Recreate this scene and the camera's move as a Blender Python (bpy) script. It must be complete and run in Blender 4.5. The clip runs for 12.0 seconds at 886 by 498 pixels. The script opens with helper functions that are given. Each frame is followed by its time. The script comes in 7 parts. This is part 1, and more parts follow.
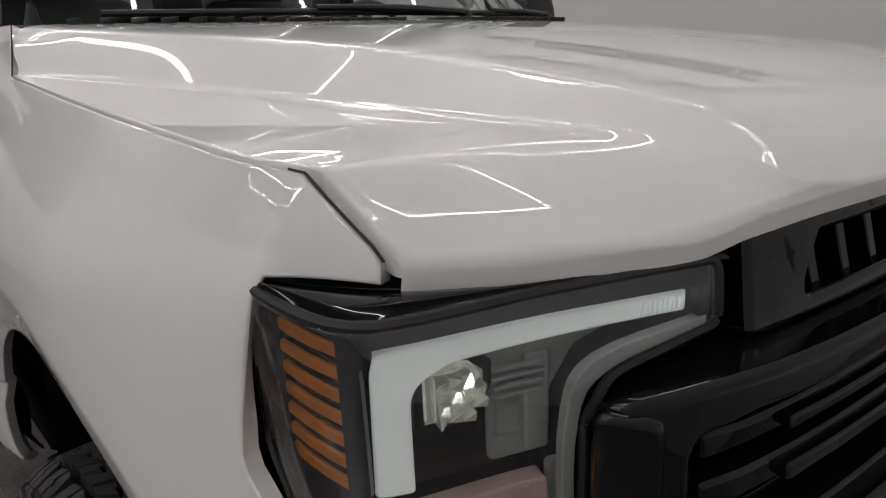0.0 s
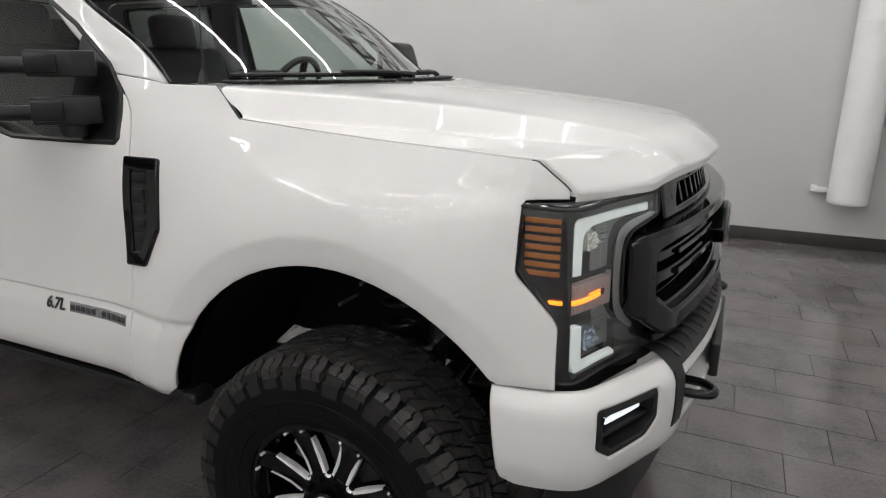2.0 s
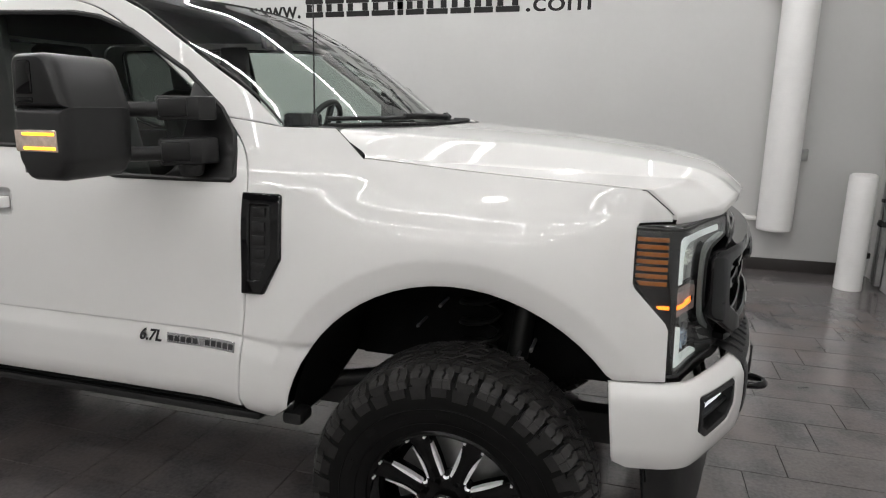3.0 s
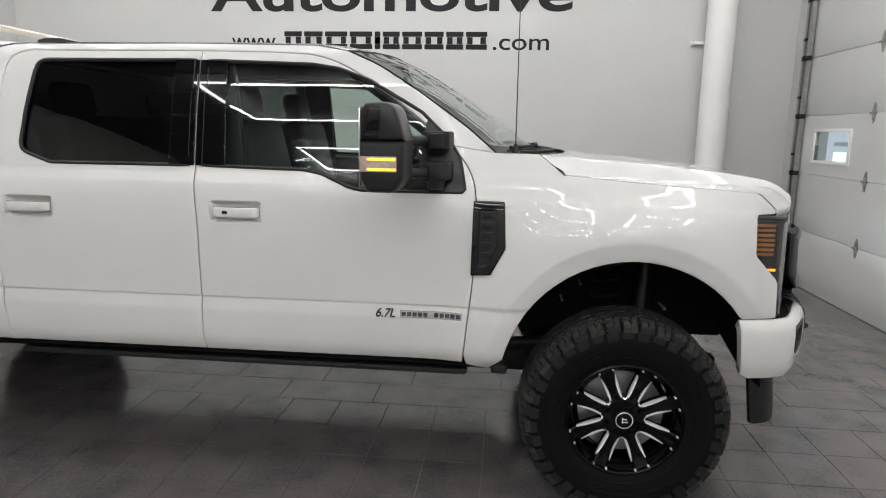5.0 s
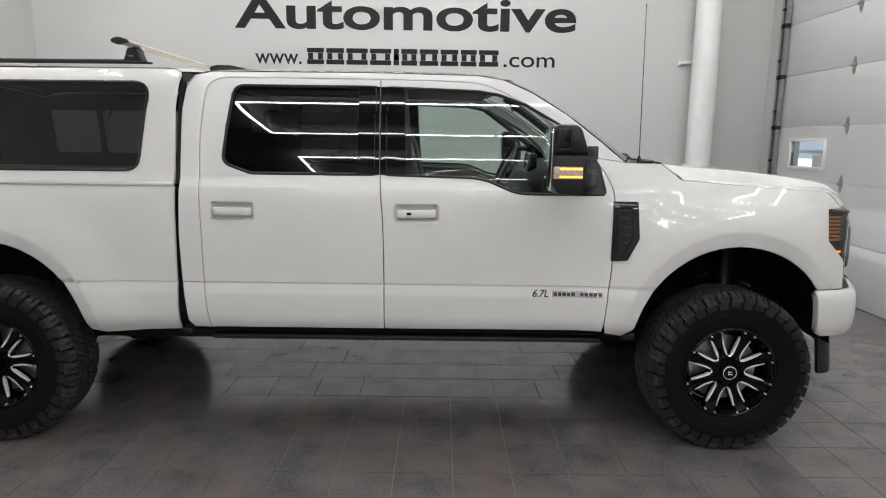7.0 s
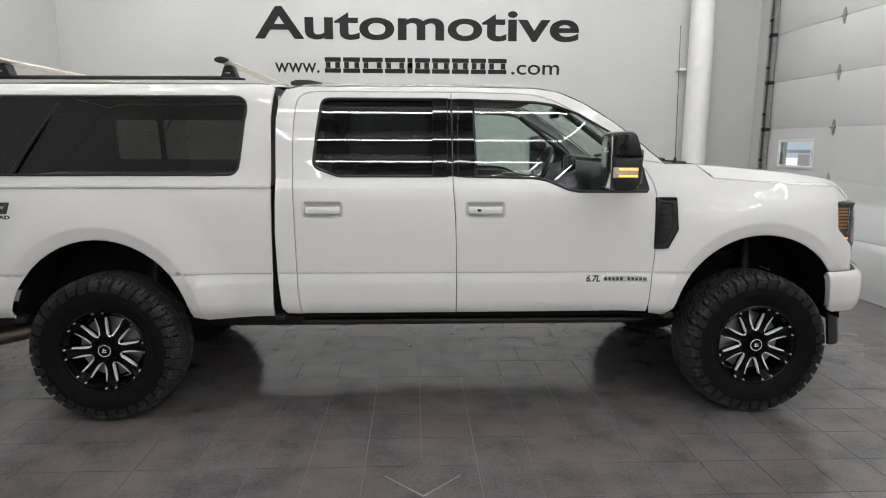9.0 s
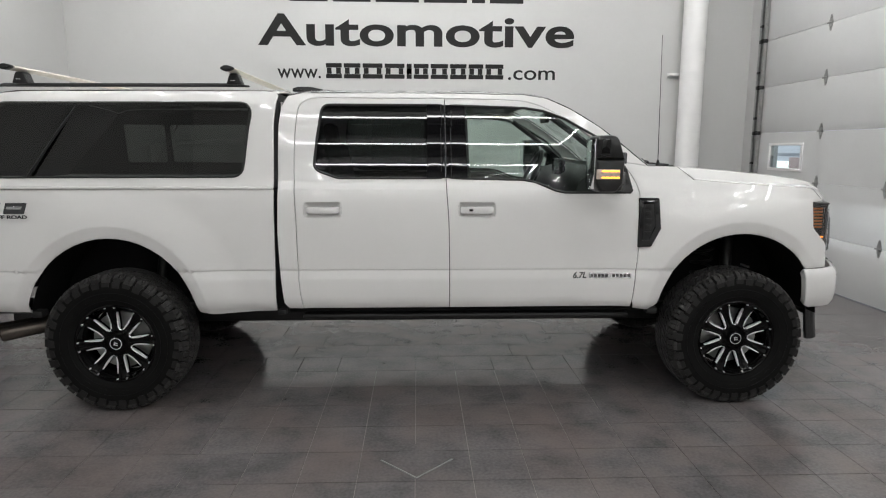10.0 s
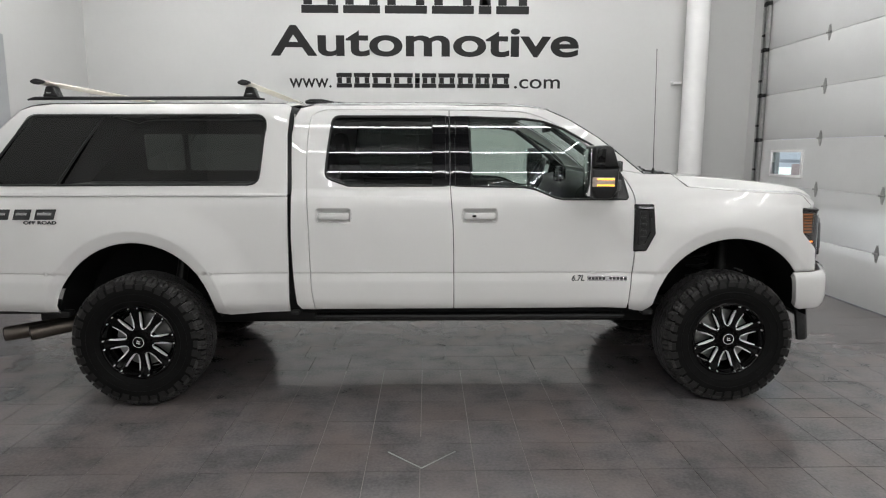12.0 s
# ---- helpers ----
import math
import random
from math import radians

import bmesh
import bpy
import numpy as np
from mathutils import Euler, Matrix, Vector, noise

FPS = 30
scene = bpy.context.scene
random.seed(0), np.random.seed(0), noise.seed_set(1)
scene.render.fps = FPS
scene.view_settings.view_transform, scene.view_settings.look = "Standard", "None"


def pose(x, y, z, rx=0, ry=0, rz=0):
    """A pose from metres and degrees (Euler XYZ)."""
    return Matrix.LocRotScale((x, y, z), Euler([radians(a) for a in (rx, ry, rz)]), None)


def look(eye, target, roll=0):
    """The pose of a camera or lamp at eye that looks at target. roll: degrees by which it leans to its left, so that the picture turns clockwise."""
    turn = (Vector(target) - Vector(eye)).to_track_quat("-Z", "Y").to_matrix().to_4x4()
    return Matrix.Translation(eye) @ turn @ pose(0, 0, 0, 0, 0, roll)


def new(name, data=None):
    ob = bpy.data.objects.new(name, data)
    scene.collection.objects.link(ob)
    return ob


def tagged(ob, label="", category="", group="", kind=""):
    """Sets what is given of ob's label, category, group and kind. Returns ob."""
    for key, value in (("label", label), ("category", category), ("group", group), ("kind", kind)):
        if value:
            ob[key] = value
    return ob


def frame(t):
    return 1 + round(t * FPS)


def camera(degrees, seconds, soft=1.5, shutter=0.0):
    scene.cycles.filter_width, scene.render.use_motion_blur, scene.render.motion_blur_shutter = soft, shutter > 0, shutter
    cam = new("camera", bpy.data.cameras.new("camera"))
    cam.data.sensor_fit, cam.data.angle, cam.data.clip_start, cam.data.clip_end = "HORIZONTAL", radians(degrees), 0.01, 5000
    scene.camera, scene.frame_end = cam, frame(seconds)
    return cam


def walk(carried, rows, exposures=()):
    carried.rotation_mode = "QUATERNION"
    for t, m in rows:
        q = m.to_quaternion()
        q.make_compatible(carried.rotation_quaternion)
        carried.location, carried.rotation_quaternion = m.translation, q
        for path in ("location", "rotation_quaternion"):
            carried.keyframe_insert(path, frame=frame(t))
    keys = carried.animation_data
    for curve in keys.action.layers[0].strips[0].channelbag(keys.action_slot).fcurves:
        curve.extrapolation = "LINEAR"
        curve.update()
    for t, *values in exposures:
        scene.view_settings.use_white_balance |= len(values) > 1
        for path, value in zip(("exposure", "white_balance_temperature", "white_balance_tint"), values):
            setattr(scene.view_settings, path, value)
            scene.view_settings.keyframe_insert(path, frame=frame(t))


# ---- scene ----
cam = camera(69.5, 12.0, soft=1.15)
PATH = [
    (0, (0.974, -1.166, 1.535), (-0.405, 0.142, 0.912), -1.9),
    (0.5, (0.992, -1.478, 1.576), (-0.186, 0.004, 0.931), -0.7),
    (1, (1.042, -1.747, 1.567), (-0.073, -0.212, 0.934), -0.6),
    (1.5, (1.032, -2.006, 1.621), (0.067, -0.371, 0.993), -0.1),
    (2, (0.921, -2.284, 1.637), (0.126, -0.532, 1.089), 0.4),
    (2.5, (0.729, -2.495, 1.626), (0.069, -0.662, 1.172), 0.6),
    (3, (0.482, -2.712, 1.651), (-0.071, -0.839, 1.218), 0.7),
    (5, (-0.549, -3.708, 1.676), (-0.738, -1.75, 1.313), 1.0),
    (5.5, (-0.821, -3.891, 1.681), (-0.953, -1.927, 1.324), 0.9),
    (6, (-1.108, -4.036, 1.686), (-1.196, -2.069, 1.335), 0.8),
    (6.5, (-1.379, -4.219, 1.684), (-1.42, -2.249, 1.342), 0.8),
    (7, (-1.611, -4.395, 1.699), (-1.601, -2.424, 1.361), 0.8),
    (7.5, (-1.845, -4.494, 1.692), (-1.801, -2.523, 1.355), 0.7),
    (9.5, (-2.174, -4.98, 1.715), (-2.087, -3.009, 1.391), 0.2),
    (10, (-2.119, -5.074, 1.711), (-2.04, -3.101, 1.393), 0.2),
    (10.5, (-2.124, -5.139, 1.721), (-2.058, -3.164, 1.409), 0.2),
    (11, (-2.11, -5.219, 1.73), (-2.055, -3.244, 1.421), 0.1),
    (11.5, (-2.103, -5.269, 1.73), (-2.05, -3.293, 1.427), 0.1),
    (12, (-2.093, -5.288, 1.735), (-2.044, -3.312, 1.434), 0.1),
]
walk(cam, [(t, look(eye, target, roll)) for t, eye, target, roll in PATH],
     exposures=[(0.0, -0.78, 6600, 13), (0.5, -0.53, 6600, 13), (1.0, -0.26, 6550, 12), (1.5, -0.09, 6500, 11), (2.0, -0.08, 6500, 10), (5.0, -0.04, 6450, 9), (7.0, -0.1, 6430, 9), (9.5, -0.02, 6420, 8), (10.2, -0.10, 6410, 8), (12.0, -0.06, 6400, 8)])

# ------------------------------------------------------------------ light
world = bpy.data.worlds.new("world")
scene.world = world
world.use_nodes = True
world.node_tree.nodes["Background"].inputs[0].default_value = (0.9, 0.95, 1.0, 1)
world.node_tree.nodes["Background"].inputs[1].default_value = 1.2

# ------------------------------------------------------------------ materials


def material(name, color, rough=0.5, metal=0.0, coat=0.0, vary=0.0, scale=8.0, rough_vary=0.0, bump=0.0,
             bump_scale=200.0, emit=None, strength=0.0, random_value=0.0, spec=0.5, fine=0.0, stain=None):
    """A Principled surface with two scales of noise in colour and roughness, and a fine relief."""
    m = bpy.data.materials.new(name)
    m.use_nodes = True
    nt = m.node_tree
    b = nt.nodes["Principled BSDF"]
    b.inputs["Base Color"].default_value = (*color, 1)
    b.inputs["Roughness"].default_value = rough
    b.inputs["Metallic"].default_value = metal
    b.inputs["Specular IOR Level"].default_value = spec
    b.inputs["Coat Weight"].default_value = coat
    b.inputs["Coat Roughness"].default_value = 0.006
    if emit:
        b.inputs["Emission Color"].default_value = (*emit, 1)
        b.inputs["Emission Strength"].default_value = strength
    co = nt.nodes.new("ShaderNodeNewGeometry").outputs["Position"] if stain else nt.nodes.new("ShaderNodeTexCoord").outputs["Object"]
    if vary or random_value:
        n1 = nt.nodes.new("ShaderNodeTexNoise")
        n1.inputs["Scale"].default_value = scale
        n1.inputs["Detail"].default_value = 6
        n2 = nt.nodes.new("ShaderNodeTexNoise")
        n2.inputs["Scale"].default_value = scale * 14
        n2.inputs["Detail"].default_value = 3
        nt.links.new(co, n1.inputs["Vector"])
        nt.links.new(co, n2.inputs["Vector"])
        add = nt.nodes.new("ShaderNodeMath")
        add.operation = "MULTIPLY_ADD"
        add.inputs[1].default_value = 0.7
        nt.links.new(n1.outputs["Fac"], add.inputs[0])
        half = nt.nodes.new("ShaderNodeMath")
        half.operation = "MULTIPLY"
        half.inputs[1].default_value = 0.3 + fine
        nt.links.new(n2.outputs["Fac"], half.inputs[0])
        nt.links.new(half.outputs[0], add.inputs[2])
        value = add.outputs[0]
        if random_value:
            info = nt.nodes.new("ShaderNodeObjectInfo")
            geo = nt.nodes.new("ShaderNodeNewGeometry")
            both = nt.nodes.new("ShaderNodeMath")
            both.operation = "ADD"
            nt.links.new(info.outputs["Random"], both.inputs[0])
            nt.links.new(geo.outputs["Random Per Island"], both.inputs[1])
            wrap = nt.nodes.new("ShaderNodeMath")
            wrap.operation = "FRACT"
            nt.links.new(both.outputs[0], wrap.inputs[0])
            rv = nt.nodes.new("ShaderNodeMath")
            rv.operation = "MULTIPLY_ADD"
            rv.inputs[1].default_value = random_value
            nt.links.new(wrap.outputs[0], rv.inputs[0])
            nt.links.new(value, rv.inputs[2])
            value = rv.outputs[0]
        ramp = nt.nodes.new("ShaderNodeValToRGB")
        lo = tuple(max(c * (1 - vary), 0) for c in color)
        hi = tuple(min(c * (1 + vary), 1) for c in color)
        ramp.color_ramp.elements[0].position = 0.3
        ramp.color_ramp.elements[1].position = 0.7 + random_value
        ramp.color_ramp.elements[0].color = (*lo, 1)
        ramp.color_ramp.elements[1].color = (*hi, 1)
        nt.links.new(value, ramp.inputs["Fac"])
        out = ramp.outputs["Color"]
        if stain:
            n4 = nt.nodes.new("ShaderNodeTexNoise")
            n4.inputs["Scale"].default_value = 2.0
            n4.inputs["Detail"].default_value = 6
            n4.inputs["Roughness"].default_value = 0.62
            nt.links.new(co, n4.inputs["Vector"])
            cut = nt.nodes.new("ShaderNodeMapRange")
            cut.inputs["From Min"].default_value = 0.42
            cut.inputs["From Max"].default_value = 0.75
            cut.inputs["To Max"].default_value = 0.85
            nt.links.new(n4.outputs["Fac"], cut.inputs["Value"])
            mix = nt.nodes.new("ShaderNodeMix")
            mix.data_type = "RGBA"
            nt.links.new(cut.outputs["Result"], mix.inputs["Factor"])
            rgb_in = [s for s in mix.inputs if s.type == "RGBA"]
            rgb_in[1].default_value = (*stain, 1)
            nt.links.new(out, rgb_in[0])
            out = [s for s in mix.outputs if s.type == "RGBA"][0]
        nt.links.new(out, b.inputs["Base Color"])
        if rough_vary:
            mr = nt.nodes.new("ShaderNodeMapRange")
            mr.inputs["To Min"].default_value = max(rough - rough_vary, 0.02)
            mr.inputs["To Max"].default_value = min(rough + rough_vary, 1)
            nt.links.new(add.outputs[0], mr.inputs["Value"])
            nt.links.new(mr.outputs["Result"], b.inputs["Roughness"])
    if bump:
        n3 = nt.nodes.new("ShaderNodeTexNoise")
        n3.inputs["Scale"].default_value = bump_scale
        n3.inputs["Detail"].default_value = 4
        nt.links.new(co, n3.inputs["Vector"])
        bp = nt.nodes.new("ShaderNodeBump")
        bp.inputs["Strength"].default_value = bump
        bp.inputs["Distance"].default_value = 0.004
        nt.links.new(n3.outputs["Fac"], bp.inputs["Height"])
        nt.links.new(bp.outputs["Normal"], b.inputs["Normal"])
    return m


def glass(name, tint, gloss=0.02, weight=1.0, base=0.05):
    """A thin pane: what lies behind, tinted, under a sharp reflection that grows towards grazing angles."""
    m = bpy.data.materials.new(name)
    m.use_nodes = True
    nt = m.node_tree
    nt.nodes.remove(nt.nodes["Principled BSDF"])
    tr = nt.nodes.new("ShaderNodeBsdfTransparent")
    tr.inputs["Color"].default_value = (*tint, 1)
    gl = nt.nodes.new("ShaderNodeBsdfGlossy")
    gl.inputs["Roughness"].default_value = gloss
    gl.inputs["Color"].default_value = (weight, weight, weight, 1)
    lw = nt.nodes.new("ShaderNodeLayerWeight")
    lw.inputs["Blend"].default_value = 0.5
    pw = nt.nodes.new("ShaderNodeMath")
    pw.operation = "POWER"
    pw.inputs[1].default_value = 5.0
    ma = nt.nodes.new("ShaderNodeMath")
    ma.operation = "MULTIPLY_ADD"
    ma.inputs[1].default_value = 0.93
    ma.inputs[2].default_value = base
    nt.links.new(lw.outputs["Facing"], pw.inputs[0])
    nt.links.new(pw.outputs[0], ma.inputs[0])
    mx = nt.nodes.new("ShaderNodeMixShader")
    nt.links.new(ma.outputs[0], mx.inputs["Fac"])
    nt.links.new(tr.outputs["BSDF"], mx.inputs[1])
    nt.links.new(gl.outputs["BSDF"], mx.inputs[2])
    nt.links.new(mx.outputs["Shader"], nt.nodes["Material Output"].inputs["Surface"])
    return m


PAINT = material("white_paint", (0.720, 0.712, 0.697), 0.45, coat=1.0, vary=0.012, scale=3, rough_vary=0.04, spec=0.08)
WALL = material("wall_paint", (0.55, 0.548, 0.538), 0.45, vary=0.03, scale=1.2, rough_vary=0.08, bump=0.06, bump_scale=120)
# brighter copy for the unseen south wall, bouncing light on to the truck's side
WALL_BOUNCE = material("bright_wall_paint", (0.78, 0.775, 0.76), 0.5, vary=0.03, scale=1.2, bump=0.06, bump_scale=120)
CEIL = material("ceiling_paint", (0.11, 0.11, 0.112), 0.7, vary=0.06, scale=2)
TILE = material("slate_tile", (0.115, 0.108, 0.110), 0.16, vary=0.55, scale=4.0, random_value=0.07, fine=0.15, spec=1.0, stain=(0.172, 0.134, 0.122))
GROUT = material("grout", (0.080, 0.075, 0.072), 0.6, vary=0.2, scale=6)
GROUTL = material("grout_worn", (0.155, 0.138, 0.128), 0.6, vary=0.35, scale=3)
BASE = material("baseboard_vinyl", (0.045, 0.04, 0.038), 0.5, vary=0.15, scale=6)
DOORP = material("door_panel_paint", (0.60, 0.60, 0.595), 0.4, vary=0.03, scale=3, rough_vary=0.06, bump=0.05, bump_scale=160)
STEEL = material("galvanised_steel", (0.38, 0.38, 0.37), 0.42, metal=0.9, vary=0.2, scale=20, rough_vary=0.1)
SIGNK = material("black_vinyl", (0.014, 0.0135, 0.0135), 0.5, vary=0.1, scale=10, spec=0.2)
PIPEW = material("pipe_paint", (0.80, 0.79, 0.78), 0.4, vary=0.04, scale=5, bump=0.12, bump_scale=40)
TUBE = material("light_tube", (0.9, 0.9, 0.9), 0.5, emit=(1.0, 0.985, 0.975), strength=39.0)
GLOSSK = material("gloss_black", (0.0035, 0.0035, 0.004), 0.03, vary=0.1, scale=4, spec=0.4)
BLACKP = material("black_plastic", (0.013, 0.013, 0.0133), 0.42, vary=0.25, scale=30, rough_vary=0.08, bump=0.25, bump_scale=700, spec=0.35)
RUBBER = material("tyre_rubber", (0.0055, 0.0054, 0.0053), 0.65, vary=0.35, scale=14, rough_vary=0.12, bump=0.2, bump_scale=160, spec=0.12)
# paler copies of the rubber: dust, and light painted on to blocks and lugs
TREADM = material("tread_rubber", (0.034, 0.0328, 0.032), 0.42, vary=0.4, scale=9, rough_vary=0.1, bump=0.25, bump_scale=120, spec=0.3)
LUGM = material("lug_rubber", (0.018, 0.0175, 0.017), 0.62, vary=0.35, scale=20, bump=0.2, bump_scale=160, spec=0.2)
SEAL = material("rubber_seal", (0.012, 0.012, 0.012), 0.6)
DARK = material("dark_liner", (0.0055, 0.0055, 0.0057), 0.8, vary=0.3, scale=9, bump=0.2, bump_scale=90, spec=0.2)
RIMK = material("wheel_black", (0.002, 0.002, 0.002), 0.16, vary=0.1, scale=12, spec=0.2)
SATINK = material("satin_black", (0.006, 0.006, 0.0062), 0.28, vary=0.15, scale=6, spec=0.4)
MILLED = material("milled_aluminium", (0.92, 0.92, 0.93), 0.42, metal=0.4, vary=0.08, scale=60)
CHROME = material("chrome", (0.75, 0.75, 0.76), 0.12, metal=1.0)
ALU = material("brushed_aluminium", (0.70, 0.66, 0.58), 0.38, metal=0.6, vary=0.08, scale=25)
FRAME = material("chassis_black", (0.006, 0.006, 0.006), 0.5, vary=0.4, scale=11)
PIPEX = material("exhaust_steel", (0.12, 0.105, 0.092), 0.42, metal=1.0, vary=0.3, scale=9, rough_vary=0.12)
CLEAR = glass("clear_glass", (0.80, 0.85, 0.83))
LENS = glass("lamp_lens", (0.86, 0.88, 0.88), 0.0, base=0.09)
TINT = glass("dark_tinted_glass", (0.13, 0.145, 0.138), 0.0)
CAPTINT = glass("cap_glass", (0.20, 0.215, 0.205), 0.0)
LIGHTTINT = glass("light_tinted_glass", (0.70, 0.78, 0.74), 0.0)
DRL = material("lamp_light_bar", (0.86, 0.90, 0.88), 0.35, coat=0.4, emit=(0.92, 1.0, 0.94), strength=0.30)
AMBER = material("amber_reflector", (0.42, 0.125, 0.007), 0.35, coat=0.15, vary=0.2, scale=40)
AMBERON = material("amber_light", (0.9, 0.35, 0.02), 0.4, emit=(1.0, 0.22, 0.012), strength=2.6)
AMBERMARK = material("amber_marker_light", (0.9, 0.5, 0.05), 0.4, emit=(1.0, 0.42, 0.02), strength=3.0)
CLEARLAMP = material("clear_marker", (0.50, 0.42, 0.36), 0.2, coat=0.8, vary=0.25, scale=50)
PINK = material("turn_reflector", (0.46, 0.33, 0.31), 0.3, coat=0.6, vary=0.15, scale=60)
LEDW = material("white_led", (0.9, 0.95, 1.0), 0.3, emit=(0.88, 0.95, 1.0), strength=0.8)
BADGEK = material("badge_dark", (0.03, 0.03, 0.032), 0.25, coat=0.5)
BADGES = material("badge_silver", (0.45, 0.45, 0.46), 0.25, metal=0.8)
SEATM = material("seat_leather", (0.022, 0.021, 0.021), 0.5, vary=0.2, scale=20, bump=0.2, bump_scale=300)
LAMPK = material("lamp_housing", (0.006, 0.006, 0.0065), 0.18, vary=0.3, scale=14, spec=0.35)
# reflector grey, lightened to carry the wall's reflection in the lens too
REFLG = material("lamp_reflector_grey", (0.30, 0.315, 0.303), 0.32, metal=0.1, vary=0.2, scale=12)
OUTSIDE = material("daylight_backdrop", (0.5, 0.5, 0.6), 0.9, emit=(0.66, 0.67, 0.76), strength=0.55)
OUTRED = material("daylight_brick", (0.4, 0.3, 0.3), 0.9, emit=(0.55, 0.42, 0.44), strength=0.55)
OUTDARK = material("daylight_dark", (0.3, 0.3, 0.35), 0.9, emit=(0.36, 0.37, 0.44), strength=0.5)
OUTBRIGHT = material("daylight_snow", (0.8, 0.8, 0.8), 0.9, emit=(0.95, 0.97, 1.0), strength=1.5)
CRYSTALB = material("lamp_crystal_blue", (0.40, 0.46, 0.56), 0.05, metal=0.95, vary=0.4, scale=60, emit=(0.8, 0.9, 1.0), strength=0.06)
CRYSTAL = material("lamp_crystal", (0.62, 0.64, 0.60), 0.05, metal=0.95, vary=0.4, scale=60, emit=(1.0, 1.0, 0.85), strength=0.14)

# ------------------------------------------------------------------ building helpers
NORMALS = {}


def link(name, me, mats, parent=None, label=""):
    ob = new(name, me)
    for m in (mats if isinstance(mats, (list, tuple)) else [mats]):
        if m.name not in [x.name for x in me.materials if x]:
            me.materials.append(m)
    if parent is not None:
        ob.parent = parent
    if label:
        ob["label"] = label
    return ob


def part(name, bm, mat, parent=None, label="", smooth=40):
    """Links a bmesh as one mesh object, shaded smooth up to an angle."""
    me = bpy.data.meshes.new(name)
    bmesh.ops.recalc_face_normals(bm, faces=bm.faces)
    if smooth:
        for f in bm.faces:
            f.smooth = True
        for e in bm.edges:
            if len(e.link_faces) == 2 and e.calc_face_angle(0) > radians(smooth):
                e.smooth = False
    bm.to_mesh(me)
    bm.free()
    return link(name, me, mat, parent, label)


def box(bm, c, s, bevel=0.0, m=None, seg=2):
    """Adds a box with centre c and sizes s, its edges rounded, turned by m."""
    b2 = bmesh.new()
    bmesh.ops.create_cube(b2, size=1)
    for v in b2.verts:
        v.co = Vector((v.co.x * s[0], v.co.y * s[1], v.co.z * s[2]))
    if bevel:
        bmesh.ops.bevel(b2, geom=b2.edges[:], offset=min(bevel, min(s) * 0.49), segments=seg, affect="EDGES", profile=0.5)
    t = Matrix.Translation(c) @ (m or Matrix())
    merge(bm, b2, t)


def merge(bm, b2, t=None):
    ids = {}
    for v in b2.verts:
        ids[v] = bm.verts.new((t @ v.co) if t else v.co)
    for f in b2.faces:
        try:
            bm.faces.new([ids[v] for v in f.verts])
        except ValueError:
            pass
    b2.free()


def cyl(bm, a, b, r, r2=None, seg=24, cap=True, bevel=0.0):
    """Adds a cylinder or cone from a to b."""
    a, b = Vector(a), Vector(b)
    d = b - a
    q = d.to_track_quat("Z", "Y").to_matrix().to_4x4()
    b2 = bmesh.new()
    bmesh.ops.create_cone(b2, cap_ends=cap, segments=seg, radius1=r, radius2=r if r2 is None else r2, depth=d.length)
    if bevel:
        bmesh.ops.bevel(b2, geom=[e for e in b2.edges if e.calc_face_angle(0) > 0.9], offset=bevel, segments=2, affect="EDGES", profile=0.5)
    merge(bm, b2, Matrix.Translation((a + b) / 2) @ q)


def tube(bm, pts, r, seg=10, closed=False):
    """Adds a round bar along a line of points."""
    pts = [Vector(p) for p in pts]
    rings = []
    n = len(pts)
    up = Vector((0.13, 0.21, 0.97)).normalized()
    for i, p in enumerate(pts):
        a = pts[i - 1] if (i or closed) else p
        b = pts[(i + 1) % n] if (i < n - 1 or closed) else p
        d = (b - a).normalized()
        s = d.cross(up).normalized()
        t = s.cross(d)
        rr = r[i] if isinstance(r, (list, tuple)) else r
        rings.append([bm.verts.new(p + rr * (math.cos(k * math.tau / seg) * s + math.sin(k * math.tau / seg) * t)) for k in range(seg)])
    for i in range(n if closed else n - 1):
        A, B = rings[i], rings[(i + 1) % n]
        for k in range(seg):
            bm.faces.new((A[k], A[(k + 1) % seg], B[(k + 1) % seg], B[k]))
    if not closed:
        bm.faces.new(rings[0][::-1])
        bm.faces.new(rings[-1])


def prism(bm, poly, axis, lo, hi, bevel=0.0, m=None):
    """Adds a polygon of two coordinates swept along the third axis ('x', 'y' or 'z') from lo to hi."""
    b2 = bmesh.new()

    def at(p, h):
        return {"x": (h, p[0], p[1]), "y": (p[0], h, p[1]), "z": (p[0], p[1], h)}[axis]
    A = [b2.verts.new(at(p, lo)) for p in poly]
    B = [b2.verts.new(at(p, hi)) for p in poly]
    b2.faces.new(A)
    b2.faces.new(B[::-1])
    n = len(poly)
    for i in range(n):
        b2.faces.new((A[i], A[(i + 1) % n], B[(i + 1) % n], B[i]))
    bmesh.ops.recalc_face_normals(b2, faces=b2.faces)
    if bevel:
        bmesh.ops.bevel(b2, geom=[e for e in b2.edges if e.calc_face_angle(0) > 0.5], offset=bevel, segments=2, affect="EDGES", profile=0.5)
    merge(bm, b2, m)


def lathe(bm, profile, seg=64, closed=False):
    """Adds a ring turned about the y axis from (radius, y) pairs."""
    rings = []
    for k in range(seg):
        a = k * math.tau / seg
        rings.append([bm.verts.new((r * math.cos(a), y, r * math.sin(a))) for r, y in profile])
    n = len(profile)
    for k in range(seg):
        A, B = rings[k], rings[(k + 1) % seg]
        for i in range(n if closed else n - 1):
            bm.faces.new((A[i], A[(i + 1) % n], B[(i + 1) % n], B[i]))


